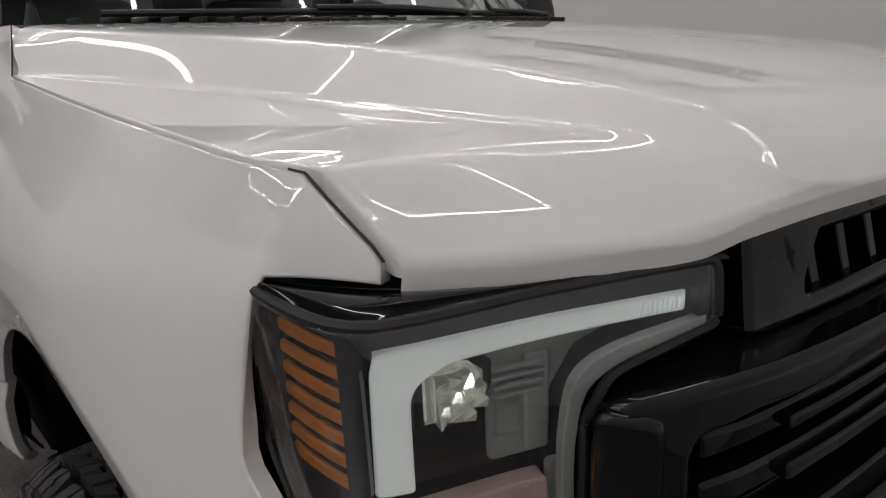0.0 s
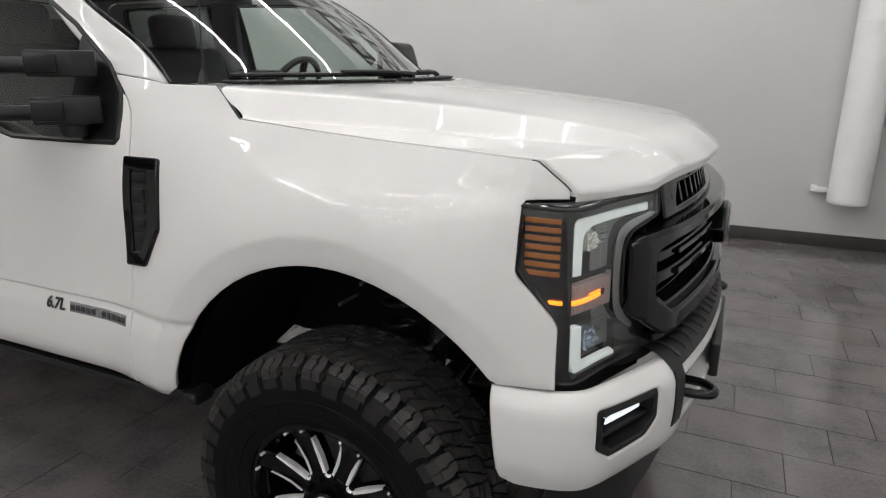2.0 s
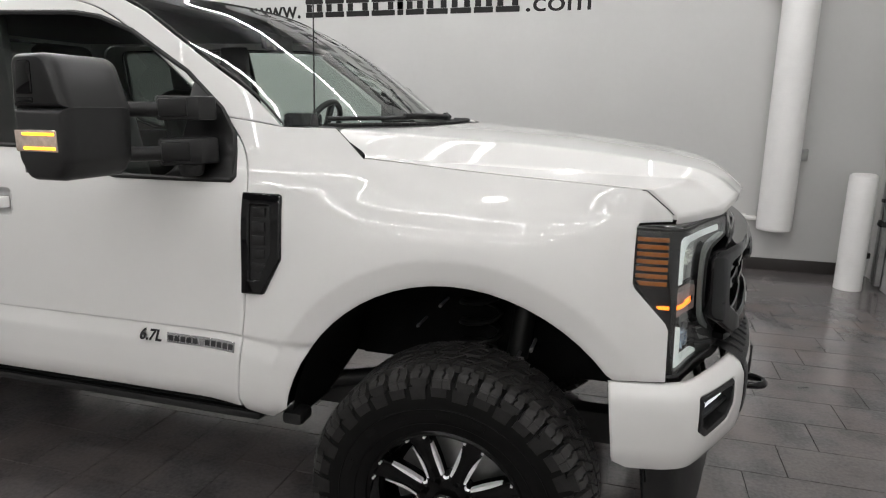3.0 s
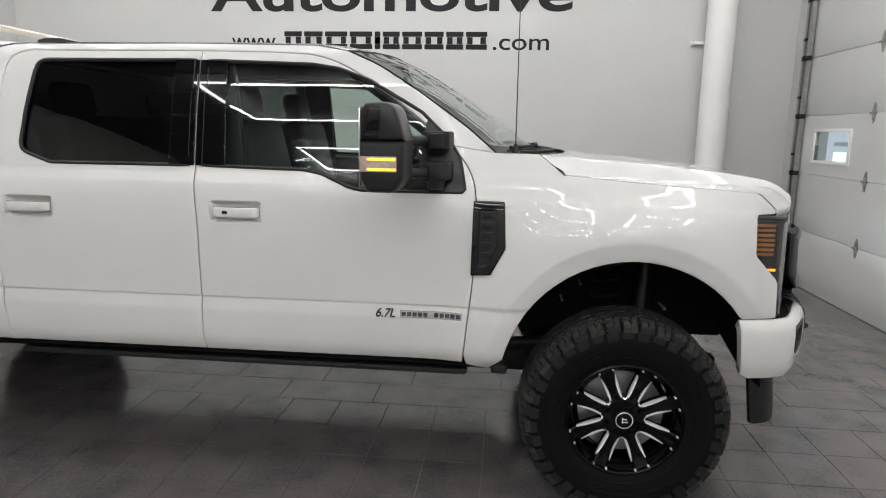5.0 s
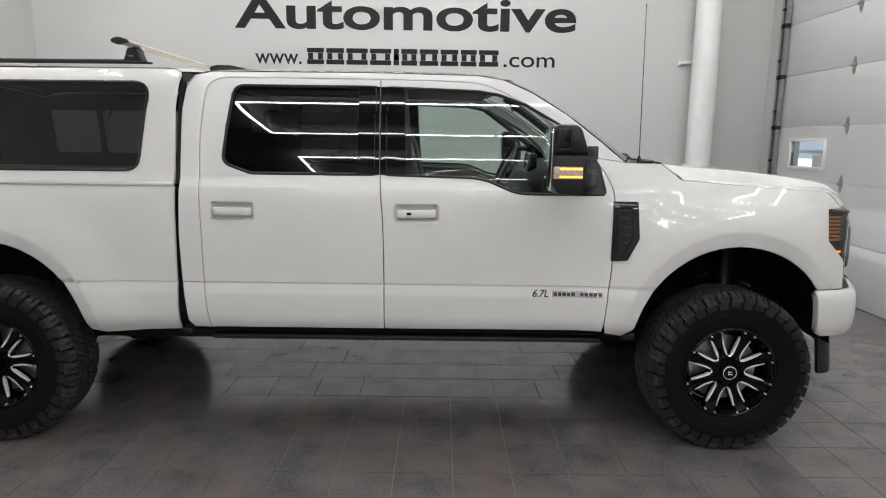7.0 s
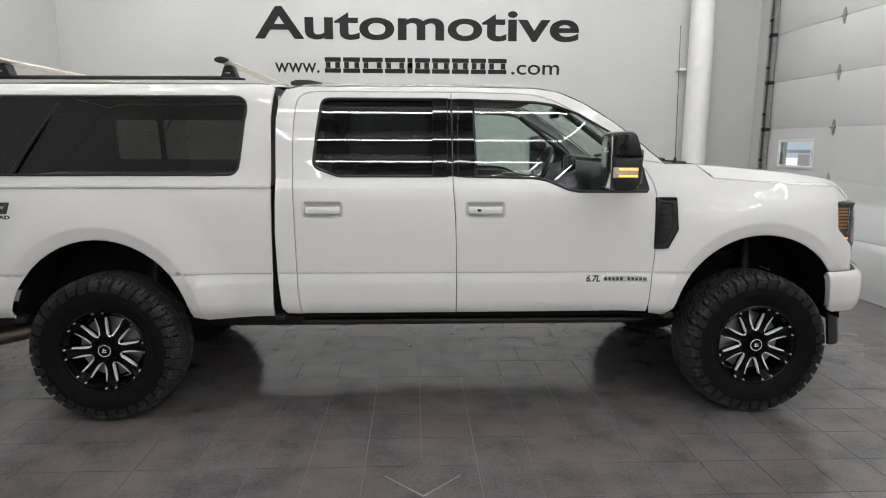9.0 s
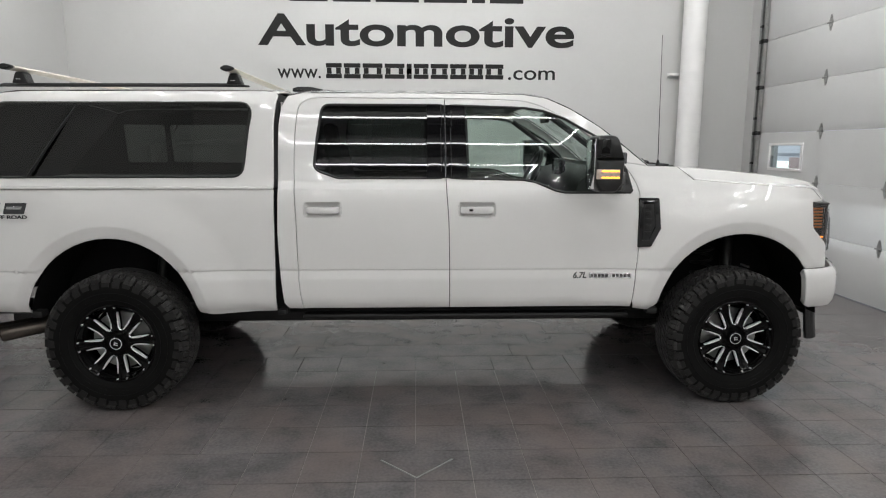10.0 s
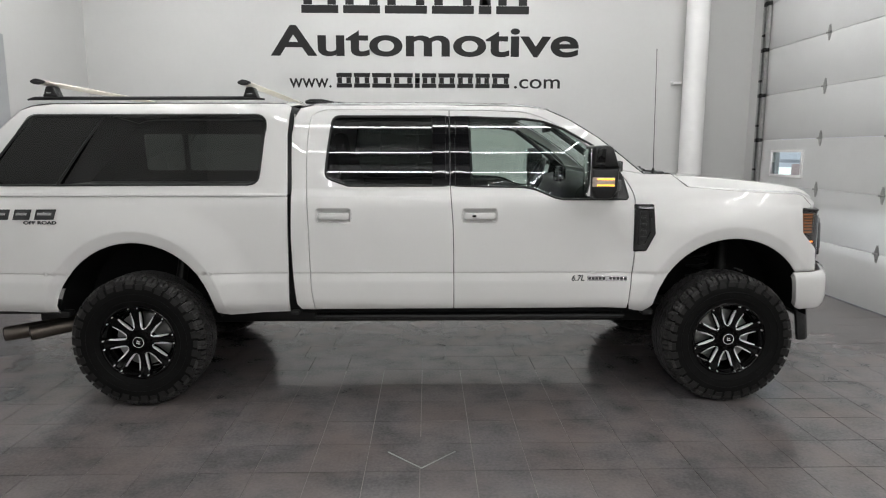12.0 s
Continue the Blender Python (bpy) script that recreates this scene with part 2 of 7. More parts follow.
def rounded(pts, n=5):
    """A polygon whose corners (u, v, radius) are rounded."""
    out = []
    k = len(pts)
    for i in range(k):
        p = Vector(pts[i][:2])
        r = pts[i][2] if len(pts[i]) > 2 else 0
        a, b = Vector(pts[i - 1][:2]), Vector(pts[(i + 1) % k][:2])
        if not r:
            out.append((p.x, p.y))
            continue
        da, db = (a - p), (b - p)
        la, lb = da.length, db.length
        da, db = da / la, db / lb
        ang = math.acos(max(-1, min(1, da.dot(db))))
        if ang > 3.1:
            out.append((p.x, p.y))
            continue
        d = min(r / math.tan(ang / 2), la * 0.49, lb * 0.49)
        s, e = p + da * d, p + db * d
        for j in range(n + 1):
            t = j / n
            q = s * (1 - t) ** 2 + p * 2 * t * (1 - t) + e * t ** 2
            out.append((q.x, q.y))
    return out


def spline(pts, n=6, closed=False):
    """A smooth line through points of any dimension."""
    P = [Vector(p) for p in pts]
    k = len(P)
    out = []
    for i in range(k if closed else k - 1):
        p0 = P[i - 1] if (i or closed) else P[0] * 2 - P[1]
        p1, p2 = P[i], P[(i + 1) % k]
        p3 = P[(i + 2) % k] if (i + 2 < k or closed) else p2 * 2 - p1
        for j in range(n):
            t = j / n
            out.append(0.5 * (2 * p1 + (p2 - p0) * t + (2 * p0 - 5 * p1 + 4 * p2 - p3) * t * t + (3 * p1 - p0 - 3 * p2 + p3) * t ** 3))
    if not closed:
        out.append(P[-1])
    return [tuple(p) for p in out]


def area2(poly):
    return 0.5 * sum(poly[i - 1][0] * poly[i][1] - poly[i][0] * poly[i - 1][1] for i in range(len(poly)))


def clean(poly, eps=0.0008):
    out = []
    for p in poly:
        if not out or math.dist(p, out[-1]) > eps:
            out.append((p[0], p[1]))
    if math.dist(out[0], out[-1]) <= eps:
        out.pop()
    return out


def inset(poly, d):
    """The polygon moved inwards by d (outwards where d is negative)."""
    s = 1 if area2(poly) > 0 else -1
    out = []
    n = len(poly)
    for i in range(n):
        a, p, b = Vector(poly[i - 1]), Vector(poly[i]), Vector(poly[(i + 1) % n])
        e1, e2 = (p - a).normalized(), (b - p).normalized()
        n1, n2 = Vector((-e1.y, e1.x)) * s, Vector((-e2.y, e2.x)) * s
        m = n1 + n2
        if m.length < 1e-6:
            m = n1
        m.normalize()
        c = max(m.dot(n1), 0.35)
        q = p + m * (d / c)
        out.append((q.x, q.y))
    return out


def inside(poly, x, y):
    """Which of the points lie in the polygon (numpy arrays)."""
    hit = np.zeros(len(x), bool)
    n = len(poly)
    for i in range(n):
        (x1, y1), (x2, y2) = poly[i - 1], poly[i]
        if y1 == y2:
            continue
        c = ((y1 > y) != (y2 > y)) & (x < (x2 - x1) * (y - y1) / (y2 - y1) + x1)
        hit ^= c
    return hit


def edge_distance(poly, x, y):
    d = np.full(len(x), 1e9)
    n = len(poly)
    for i in range(n):
        (x1, y1), (x2, y2) = poly[i - 1], poly[i]
        ex, ey = x2 - x1, y2 - y1
        L = ex * ex + ey * ey or 1e-12
        t = np.clip(((x - x1) * ex + (y - y1) * ey) / L, 0, 1)
        d = np.minimum(d, np.hypot(x - x1 - t * ex, y - y1 - t * ey))
    return d


def dense(poly, step):
    out = []
    n = len(poly)
    for i in range(n):
        a, b = Vector(poly[i]), Vector(poly[(i + 1) % n])
        k = max(1, math.ceil((b - a).length / step))
        for j in range(k):
            q = a.lerp(b, j / k)
            out.append((q.x, q.y))
    return out


def crossed(poly, rows):
    """The polygon with a point added wherever it crosses one of the heights."""
    out = []
    for i, (u0, v0) in enumerate(poly):
        u1, v1 = poly[(i + 1) % len(poly)]
        out.append((u0, v0))
        cuts = sorted((r - v0) / (v1 - v0) for r in rows if min(v0, v1) + 1e-5 < r < max(v0, v1) - 1e-5)
        out.extend((u0 + (u1 - u0) * t, v0 + (v1 - v0) * t) for t in cuts)
    return out


def smooth_mesh(name, verts, faces, normals):
    me = bpy.data.meshes.new(name)
    me.from_pydata(verts, [], faces)
    me.polygons.foreach_set("use_smooth", [True] * len(me.polygons))
    me.normals_split_custom_set_from_vertices(normals)
    NORMALS[me.name] = [tuple(v) for v in normals]
    me.update()
    return me


def surface_normal(fmap, u, v, h=0.002):
    a = fmap(u + h, v) - fmap(u - h, v)
    b = fmap(u, v + h) - fmap(u, v - h)
    return a.cross(b).normalized()


def panel(name, outline, fmap, mat, parent=None, holes=(), grid=0.05, gap=0.0, lip=0.005, depth=0.02, out=0.0, label="", flip=False, rows=(), extra=(), reach=0.002):
    """A pressed sheet: the outline in (u, v), carried on to the surface fmap(u, v), with rounded edges that turn in by depth.
    out lifts it off the surface along its normal; flip turns the side that faces outwards; reach is the span over which its normals are taken."""
    from mathutils.geometry import delaunay_2d_cdt
    loops = []
    for i, lp in enumerate([outline, *holes]):
        lp = clean(lp)
        if (area2(lp) > 0) != (i == 0):
            lp = lp[::-1]
        if gap:
            lp = inset(lp, gap if i == 0 else -gap)
        lp = dense(lp, grid)
        if rows:
            lp = crossed(lp, rows)
        loops.append(clean(lp))
    lo_u, hi_u = min(p[0] for p in loops[0]), max(p[0] for p in loops[0])
    lo_v, hi_v = min(p[1] for p in loops[0]), max(p[1] for p in loops[0])
    gu, gv = np.meshgrid(np.arange(lo_u + grid / 2, hi_u, grid), np.arange(lo_v + grid / 2, hi_v, grid))
    gu, gv = gu.ravel(), gv.ravel()
    if rows:
        far = np.min([np.abs(gv - r) for r in rows], axis=0) > 0.006
        us = np.arange(lo_u + grid / 2, hi_u, grid)
        gu = np.concatenate([gu[far]] + [us for r in rows])
        gv = np.concatenate([gv[far]] + [np.full(len(us), r) for r in rows])
    if len(extra):
        ex, ey = np.array([p[0] for p in extra]), np.array([p[1] for p in extra])
        near = np.ones(len(gu), bool)
        for a0 in range(0, len(gu), 500):
            d = np.hypot(gu[a0:a0 + 500, None] - ex[None], gv[a0:a0 + 500, None] - ey[None]).min(axis=1)
            near[a0:a0 + 500] = d > 0.015
        gu, gv = np.concatenate([gu[near], ex]), np.concatenate([gv[near], ey])
    clear = lip + (0.008 if rows else grid * 0.3)
    keep = inside(loops[0], gu, gv) & (edge_distance(loops[0], gu, gv) > clear)
    for lp in loops[1:]:
        keep &= ~inside(lp, gu, gv) & (edge_distance(lp, gu, gv) > clear)
    pts, edges, rim, push = [], [], [], []
    for i, lp in enumerate(loops):
        inner = inset(lp, lip if i == 0 else -lip)
        for ring, is_rim in ((lp, True), (inner, False)):
            s = len(pts)
            for j, p in enumerate(ring):
                pts.append(Vector(p))
                edges.append((s + j, s + (j + 1) % len(ring)))
                rim.append(is_rim)
                q = Vector(lp[j]) - Vector(inner[j])
                push.append(q.normalized() if q.length > 0 else Vector((0, 0)))
    for a, b in zip(gu[keep], gv[keep]):
        pts.append(Vector((a, b)))
        rim.append(False)
        push.append(Vector((0, 0)))
    V, E, F, OV, OE, OF = delaunay_2d_cdt(pts, edges, [], 0, 1e-6)
    cx = np.array([sum(V[k][0] for k in f) / 3 for f in F])
    cy = np.array([sum(V[k][1] for k in f) / 3 for f in F])
    ok = inside(loops[0], cx, cy)
    for lp in loops[1:]:
        ok &= ~inside(lp, cx, cy)
    F = [f for f, k in zip(F, ok) if k]
    verts, normals = [], []
    sgn = -1 if flip else 1
    for k, p in enumerate(V):
        src = OV[k][0] if OV[k] else -1
        n = surface_normal(fmap, p[0], p[1], reach) * sgn
        co = fmap(p[0], p[1]) + n * out
        if src >= 0 and rim[src]:
            co = co - n * lip * 0.8
            h = 0.002
            side = (fmap(p[0] + push[src].x * h, p[1] + push[src].y * h) - fmap(p[0], p[1])).normalized()
            n = (n + side * 1.2).normalized()
        verts.append(co)
        normals.append(n)
    if flip:
        F = [f[::-1] for f in F]
    faces = [tuple(f) for f in F]
    if depth:
        back = {}
        for i in range(len(V)):
            if OV[i] and rim[OV[i][0]]:
                back[i] = OV[i][0]
        start = 0
        for lp in loops:
            n = len(lp)
            a_ids, b_ids = [], []
            for j in range(n):
                p = lp[j]
                q = push[start + j]
                nn = surface_normal(fmap, p[0], p[1]) * sgn
                base = fmap(p[0], p[1]) + nn * out
                side = (fmap(p[0] + q.x * 0.002, p[1] + q.y * 0.002) - fmap(p[0], p[1])).normalized()
                a_ids.append(len(verts))
                verts.append(base - nn * lip * 0.8)
                normals.append(side)
                b_ids.append(len(verts))
                verts.append(base - nn * depth)
                normals.append(side)
            for j in range(n):
                j2 = (j + 1) % n
                f = (a_ids[j], b_ids[j], b_ids[j2], a_ids[j2])
                faces.append(f[::-1] if flip else f)
            start += 2 * n
    me = smooth_mesh(name, verts, faces, normals)
    return link(name, me, mat, parent, label)


def sheet(name, fmap, nu, nv, mat, parent=None, label="", flip=False, closed=False):
    """A surface over the unit square, as a grid of quads with true normals."""
    verts, normals, faces = [], [], []
    for i in range(nu + 1):
        for j in range(nv + 1):
            u, v = i / nu, j / nv
            verts.append(fmap(u, v))
            n = surface_normal(fmap, min(max(u, 0.003), 0.997), min(max(v, 0.003), 0.997), 0.002)
            normals.append(-n if flip else n)
    w = nv + 1
    for i in range(nu):
        for j in range(nv):
            f = (i * w + j, (i + 1) * w + j, (i + 1) * w + j + 1, i * w + j + 1)
            faces.append(f[::-1] if flip else f)
    me = smooth_mesh(name, verts, faces, normals)
    return link(name, me, mat, parent, label)


FLIPPED = {}


def mirrored(me):
    """The mesh on the other side of the plane y = 0."""
    if me.name in FLIPPED:
        return FLIPPED[me.name]
    m2 = me.copy()
    m2.transform(Matrix.Diagonal((1, -1, 1, 1)))
    m2.flip_normals()
    if me.name in NORMALS:
        m2.normals_split_custom_set_from_vertices([(a, -b, c) for a, b, c in NORMALS[me.name]])
    FLIPPED[me.name] = m2
    return m2


def other_side(ob, parent):
    """The same part with its own parts on the other side of the truck."""
    o2 = new(ob.name.split(".")[0], mirrored(ob.data))
    o2.parent = parent
    if "label" in ob:
        o2["label"] = ob["label"]
    for ch in ob.children:
        other_side(ch, o2)
    return o2


def smoothstep(a, b, x):
    t = min(max((x - a) / (b - a), 0.0), 1.0)
    return t * t * (3 - 2 * t)


def table(xs, ys):
    """A smooth function through the given pairs (monotone cubic)."""
    n = len(xs)
    d = [(ys[i + 1] - ys[i]) / (xs[i + 1] - xs[i]) for i in range(n - 1)]
    m = [d[0]] + [0 if d[i - 1] * d[i] <= 0 else 2 * d[i - 1] * d[i] / (d[i - 1] + d[i]) for i in range(1, n - 1)] + [d[-1]]

    def f(x):
        if x <= xs[0]:
            return ys[0] + m[0] * (x - xs[0])
        if x >= xs[-1]:
            return ys[-1] + m[-1] * (x - xs[-1])
        i = max(k for k in range(n - 1) if xs[k] <= x)
        h = xs[i + 1] - xs[i]
        t = (x - xs[i]) / h
        return ((1 + 2 * t) * (1 - t) ** 2 * ys[i] + t * (1 - t) ** 2 * h * m[i] + t * t * (3 - 2 * t) * ys[i + 1] + t * t * (t - 1) * h * m[i + 1])
    return f


def poly(*c):
    """A polynomial, the highest power first."""
    def f(x):
        y = 0.0
        for k in c:
            y = y * x + k
        return y
    return f


def empty(name, loc=(0, 0, 0)):
    ob = new(name)
    ob.location = loc
    ob.empty_display_size = 0.1
    return ob

# ------------------------------------------------------------------ the room
BACK, DOORX, LEFT, NEAR, TOP = 4.64, 2.80, -7.15, -11.4, 4.75


def structure(name, bm, mat, label, category):
    return tagged(part(name, bm, mat), label, category, kind="structure")


bm = bmesh.new()
box(bm, ((LEFT + DOORX) / 2, BACK + 0.1, TOP / 2), (DOORX - LEFT + 0.4, 0.2, TOP))
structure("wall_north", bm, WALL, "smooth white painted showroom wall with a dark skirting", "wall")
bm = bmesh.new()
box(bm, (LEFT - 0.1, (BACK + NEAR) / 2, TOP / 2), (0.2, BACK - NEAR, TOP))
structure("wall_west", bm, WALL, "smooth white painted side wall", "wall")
# unseen wall that closes the room, added as a bright reflector
bm = bmesh.new()
box(bm, ((LEFT + DOORX) / 2, NEAR - 0.1, TOP / 2), (DOORX - LEFT + 0.4, 0.2, TOP))
structure("wall_south", bm, WALL_BOUNCE, "plain white painted wall behind the bay", "wall")
# the wall with the opening of the overhead door
DY0, DY1, DTOP = -0.75, 4.02, 4.1
bm = bmesh.new()
box(bm, (DOORX + 0.16, (BACK + DY1) / 2, TOP / 2), (0.2, BACK - DY1, TOP))
box(bm, (DOORX + 0.16, (NEAR + DY0) / 2, TOP / 2), (0.2, DY0 - NEAR, TOP))
box(bm, (DOORX + 0.16, (DY0 + DY1) / 2, (TOP + DTOP) / 2), (0.2, DY1 - DY0, TOP - DTOP))
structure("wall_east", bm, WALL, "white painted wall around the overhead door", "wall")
bm = bmesh.new()
box(bm, ((LEFT + DOORX) / 2, (BACK + NEAR) / 2, TOP + 0.1), (DOORX - LEFT + 0.6, BACK - NEAR + 0.4, 0.2))
for k in range(22):
    box(bm, ((LEFT + DOORX) / 2, NEAR + 0.5 + k * 0.75, TOP - 0.012), (DOORX - LEFT, 0.05, 0.03))
structure("ceiling", bm, CEIL, "grey ribbed ceiling above the bay", "ceiling")
bm = bmesh.new()
box(bm, ((LEFT + DOORX - 0.0) / 2, BACK - 0.008, 0.06), (DOORX - LEFT, 0.016, 0.13), 0.004)
structure("baseboard", bm, BASE, "dark vinyl skirting along the white wall", "baseboard")
bm = bmesh.new()
box(bm, (LEFT + 0.008, (BACK + NEAR) / 2, 0.06), (0.016, BACK - NEAR - 0.04, 0.13), 0.004)
structure("baseboard_west", bm, BASE, "dark vinyl skirting along the side wall", "baseboard")
bm = bmesh.new()
box(bm, ((LEFT + DOORX) / 2, (BACK + NEAR) / 2, -0.06), (DOORX - LEFT + 1.4, BACK - NEAR + 1.0, 0.1))
floor = structure("floor", bm, GROUT, "dark slate-look tiled showroom floor with narrow joints", "floor")

# light strips in rectangles under the ceiling
HL = TOP - 0.14


def light_ring(x0, x1, y0, y1, z):
    bm = bmesh.new()
    w = 0.035
    for a, b in (((x0, y0), (x1, y0)), ((x1, y0), (x1, y1)), ((x1, y1), (x0, y1)), ((x0, y1), (x0, y0))):
        c = ((a[0] + b[0]) / 2, (a[1] + b[1]) / 2, z)
        s = (abs(a[0] - b[0]) + w, w, 0.03) if a[1] == b[1] else (w, abs(a[1] - b[1]) - w, 0.03)
        box(bm, c, s)
    ob = tagged(part("light_strip", bm, TUBE, smooth=0), "white linear light strips joined into a rectangle under the ceiling", "ceiling light", "ceiling lights")
    for x in (x0, x1):
        for y in (y0, y1):
            bm = bmesh.new()
            cyl(bm, (x, y, z + 0.015), (x, y, TOP), 0.006, seg=8)
            part("suspension_rod", bm, STEEL, ob)
    return ob


for x0, x1 in ((-6.8, -4.75), (-4.12, 0.15), (0.85, 2.4)):
    for y0, y1 in ((-10.3, -8.3), (-6.3, -4.3), (-2.3, -0.3), (1.3, 3.2)):
        if x0 < -5 and y0 < -3:     # none behind, at the far end
            continue
        if x0 < -5 and y0 > 0:
            light_ring(-6.5, -5.0, 1.6, 3.0, HL)
            continue
        if y0 > 0 and x0 > 0.5:    # a smaller, unseen one beside the overhead door, added for brightness
            light_ring(1.25, 2.2, 1.9, 2.9, HL)
        else:
            light_ring(x0, x1, y0, y1, HL)

# ------------------------------------------------------------------ the truck
truck = tagged(empty("pickup_truck"), "lifted white crew-cab pickup truck with black trim and off-road tyres", "pickup truck")

# half width of the body by height: doors and bed, and the fender, which rounds over to the bonnet
side_low = table([0.58, 0.645, 0.675, 0.71, 0.74, 0.80, 0.845, 0.858, 0.870, 0.905, 0.9150, 0.9175, 0.9225, 0.9255, 0.95, 1.05, 1.25, 1.38, 1.43, 1.455, 1.49, 1.50, 1.60, 1.75, 1.90, 2.00, 2.04, 2.065],
                 [0.945, 0.968, 0.990, 1.004, 1.0085, 1.0105, 1.0105, 1.0098, 1.0080, 1.0018, 1.0001, 0.9999, 1.0042, 1.0046, 1.0045, 1.0045, 1.002, 0.995, 0.985, 0.974, 0.9579, 0.9559, 0.9356, 0.901, 0.857, 0.8215, 0.801, 0.772])
fender_edge_z = poly(-0.2581, 0.0674, 0.0521, -0.0789, 1.4756)
fender_edge_w = table([-0.42, -0.30, 0.40, 0.469, 0.531, 0.60], [0.921, 0.921, 0.921, 0.914, 0.888, 0.852])
# centre x, centre z, height, and width over height
FRONT_ARCH = (0.010, 0.555, 0.594, 0.946)
REAR_ARCH = (-4.070, 0.545, 0.580, 0.932)
lean = table([-0.20, 0.10, 0.25, 0.36, 0.44, 0.50, 0.56, 0.61], [0.0, 0.003, 0.0095, 0.0155, 0.0205, 0.027, 0.060, 0.084])


def flare(x, z, arch, amount):
    """A broad swelling round the arch, cut by a band that slopes in to the arch's lip."""
    d = math.hypot((x - arch[0]) / arch[3], z - arch[1]) - arch[2]
    if d > 0.42:
        return 0.0
    swell = amount * (1 - smoothstep(0.05, 0.37, d)) * (1 - smoothstep(1.36, 1.46, z))
    return soft_min(swell, amount - 0.19 * (0.088 - d) - 0.30 * max(0.0, 0.016 - d), 0.0006) * smoothstep(0.42, 0.70, z) * (1 - 0.5 * smoothstep(0.36, 0.54, x))


def soft_min(a, b, k):
    m = min(a, b)
    return m - k * math.log(math.exp(-(a - m) / k) + math.exp(-(b - m) / k))


def fender_width(x, z):
    """The fender's half width: an upright face that leans in towards its top, a shoulder up to the bonnet's edge, and a corner turned to the front."""
    ze, we = fender_edge_z(min(max(x, -0.42), 0.60)), fender_edge_w(min(max(x, -0.42), 0.60))

    def body(h):
        w = side_low(min(h, 1.10)) - 0.0125 * max(0.0, h - 1.10)
        if x > 0.12:
            w -= 0.066 * ((min(x, 0.5) - 0.12) / 0.48) ** 2
        if x > 0.5:
            w -= (1 - smoothstep(1.20, 1.33, h)) * 0.10 * (x - 0.5)
        r = max(0.0, h - 1.15) / 0.224
        q = r ** (2 + 1.6 * smoothstep(0.10, 0.46, x)) if r < 1 else 1 + 1.2 * (r - 1)
        q += (1 - q) * smoothstep(0.495, 0.525, x) * smoothstep(1.20, 1.30, h)
        return w - (lean(max(x, -0.2)) if x > -0.2 else 0.0) * q
    if z >= ze:
        return we - 0.46 * (z - ze)
    # a soft shoulder at the back that tightens to a fold above the lamp
    k = smoothstep(-0.15, 0.44, x)
    zf = 1.15 + 0.175 * k
    if z <= zf:
        return body(z)
    return body(z) - (body(ze) - we) * ((z - zf) / (ze - zf)) ** (2.8 - 1.05 * k)


def half_width(x, z):
    f = smoothstep(-0.95, -0.62, x)
    w = side_low(z) * (1 - f) if f < 1 else 0.0
    if f > 0:
        w += fender_width(x, z) * f
    return w + flare(x, z, FRONT_ARCH, 0.043) + flare(x, z, REAR_ARCH, 0.037)


def side(x, z):
    return Vector((x, -half_width(x, z), z))


def arch_line(arch, a0, a1, n=22):
    return [(arch[0] + arch[2] * arch[3] * math.cos(radians(a0 + (a1 - a0) * i / n)), arch[1] + arch[2] * math.sin(radians(a0 + (a1 - a0) * i / n))) for i in range(n + 1)]


G = 0.0022  # half a panel gap
STEPS = (0.660, 0.675, 0.69, 0.71, 0.74, 0.80, 0.835, 0.848, 0.858, 0.866, 0.876, 0.895, 0.908, 0.9145, 0.9165, 0.918, 0.920, 0.922, 0.924, 0.9265, 0.935, 1.415, 1.43, 1.443, 1.455, 1.468, 1.478, 1.486, 1.494, 1.502)
seam_front = spline([(-0.786, 1.615), (-0.705, 1.506), (-0.672, 1.372), (-0.677, 1.081), (-0.695, 0.884), (-0.716, 0.662)], 5)
seam_mid = spline([(-1.943, 2.019), (-1.936, 1.505), (-1.919, 1.238), (-1.913, 0.927), (-1.912, 0.657)], 4)
seam_rear = spline([(-2.775, 2.018), (-2.843, 2.000), (-2.888, 1.940), (-2.905, 1.728), (-2.905, 1.505), (-2.895, 1.239), (-2.890, 0.968), (-2.883, 0.811), (-2.865, 0.657)], 4)
top_front = spline([(-1.943, 2.019), (-1.55, 2.012), (-1.383, 1.994), (-1.226, 1.930), (-1.027, 1.803), (-0.786, 1.615)], 5)

# front fender
def flare_rings(arch):
    return [(arch[0] + (arch[2] + d) * arch[3] * math.cos(radians(a)), arch[1] + (arch[2] + d) * math.sin(radians(a)))
            for d in (0.013, 0.019, 0.03, 0.06, 0.074, 0.081, 0.0855, 0.0885, 0.0915, 0.096, 0.104, 0.114, 0.128, 0.150) for a in range(0, 183, 3) if abs(arch[1] + (arch[2] + d) * math.sin(radians(a)) - 0.918) > 0.014]


corner_rows = [(0.40 + 0.012 * i, z) for i in range(17) for z in (1.330, 1.340, 1.350, 1.358, 1.364, 1.369, 1.373, 1.377, 1.382, 1.388, 1.398, 1.410)]
shoulder = [(x * 0.02, fender_edge_z(x * 0.02) - d) for x in range(-30, 20) for d in (0.009, 0.020, 0.031, 0.042, 0.053, 0.064, 0.075, 0.086, 0.10, 0.12, 0.14, 0.16, 0.18)]
fender_top = [(-0.60, 1.588), (-0.405, 1.586), (-0.30, 1.500)] + [(x, fender_edge_z(x)) for x in (-0.2, -0.1, 0.0, 0.138, 0.269, 0.381, 0.43, 0.469, 0.50)] + [(0.523, 1.4375), (0.546, 1.4180), (0.568, 1.3990), (0.587, 1.3830), (0.597, 1.3720), (0.600, 1.3500)]
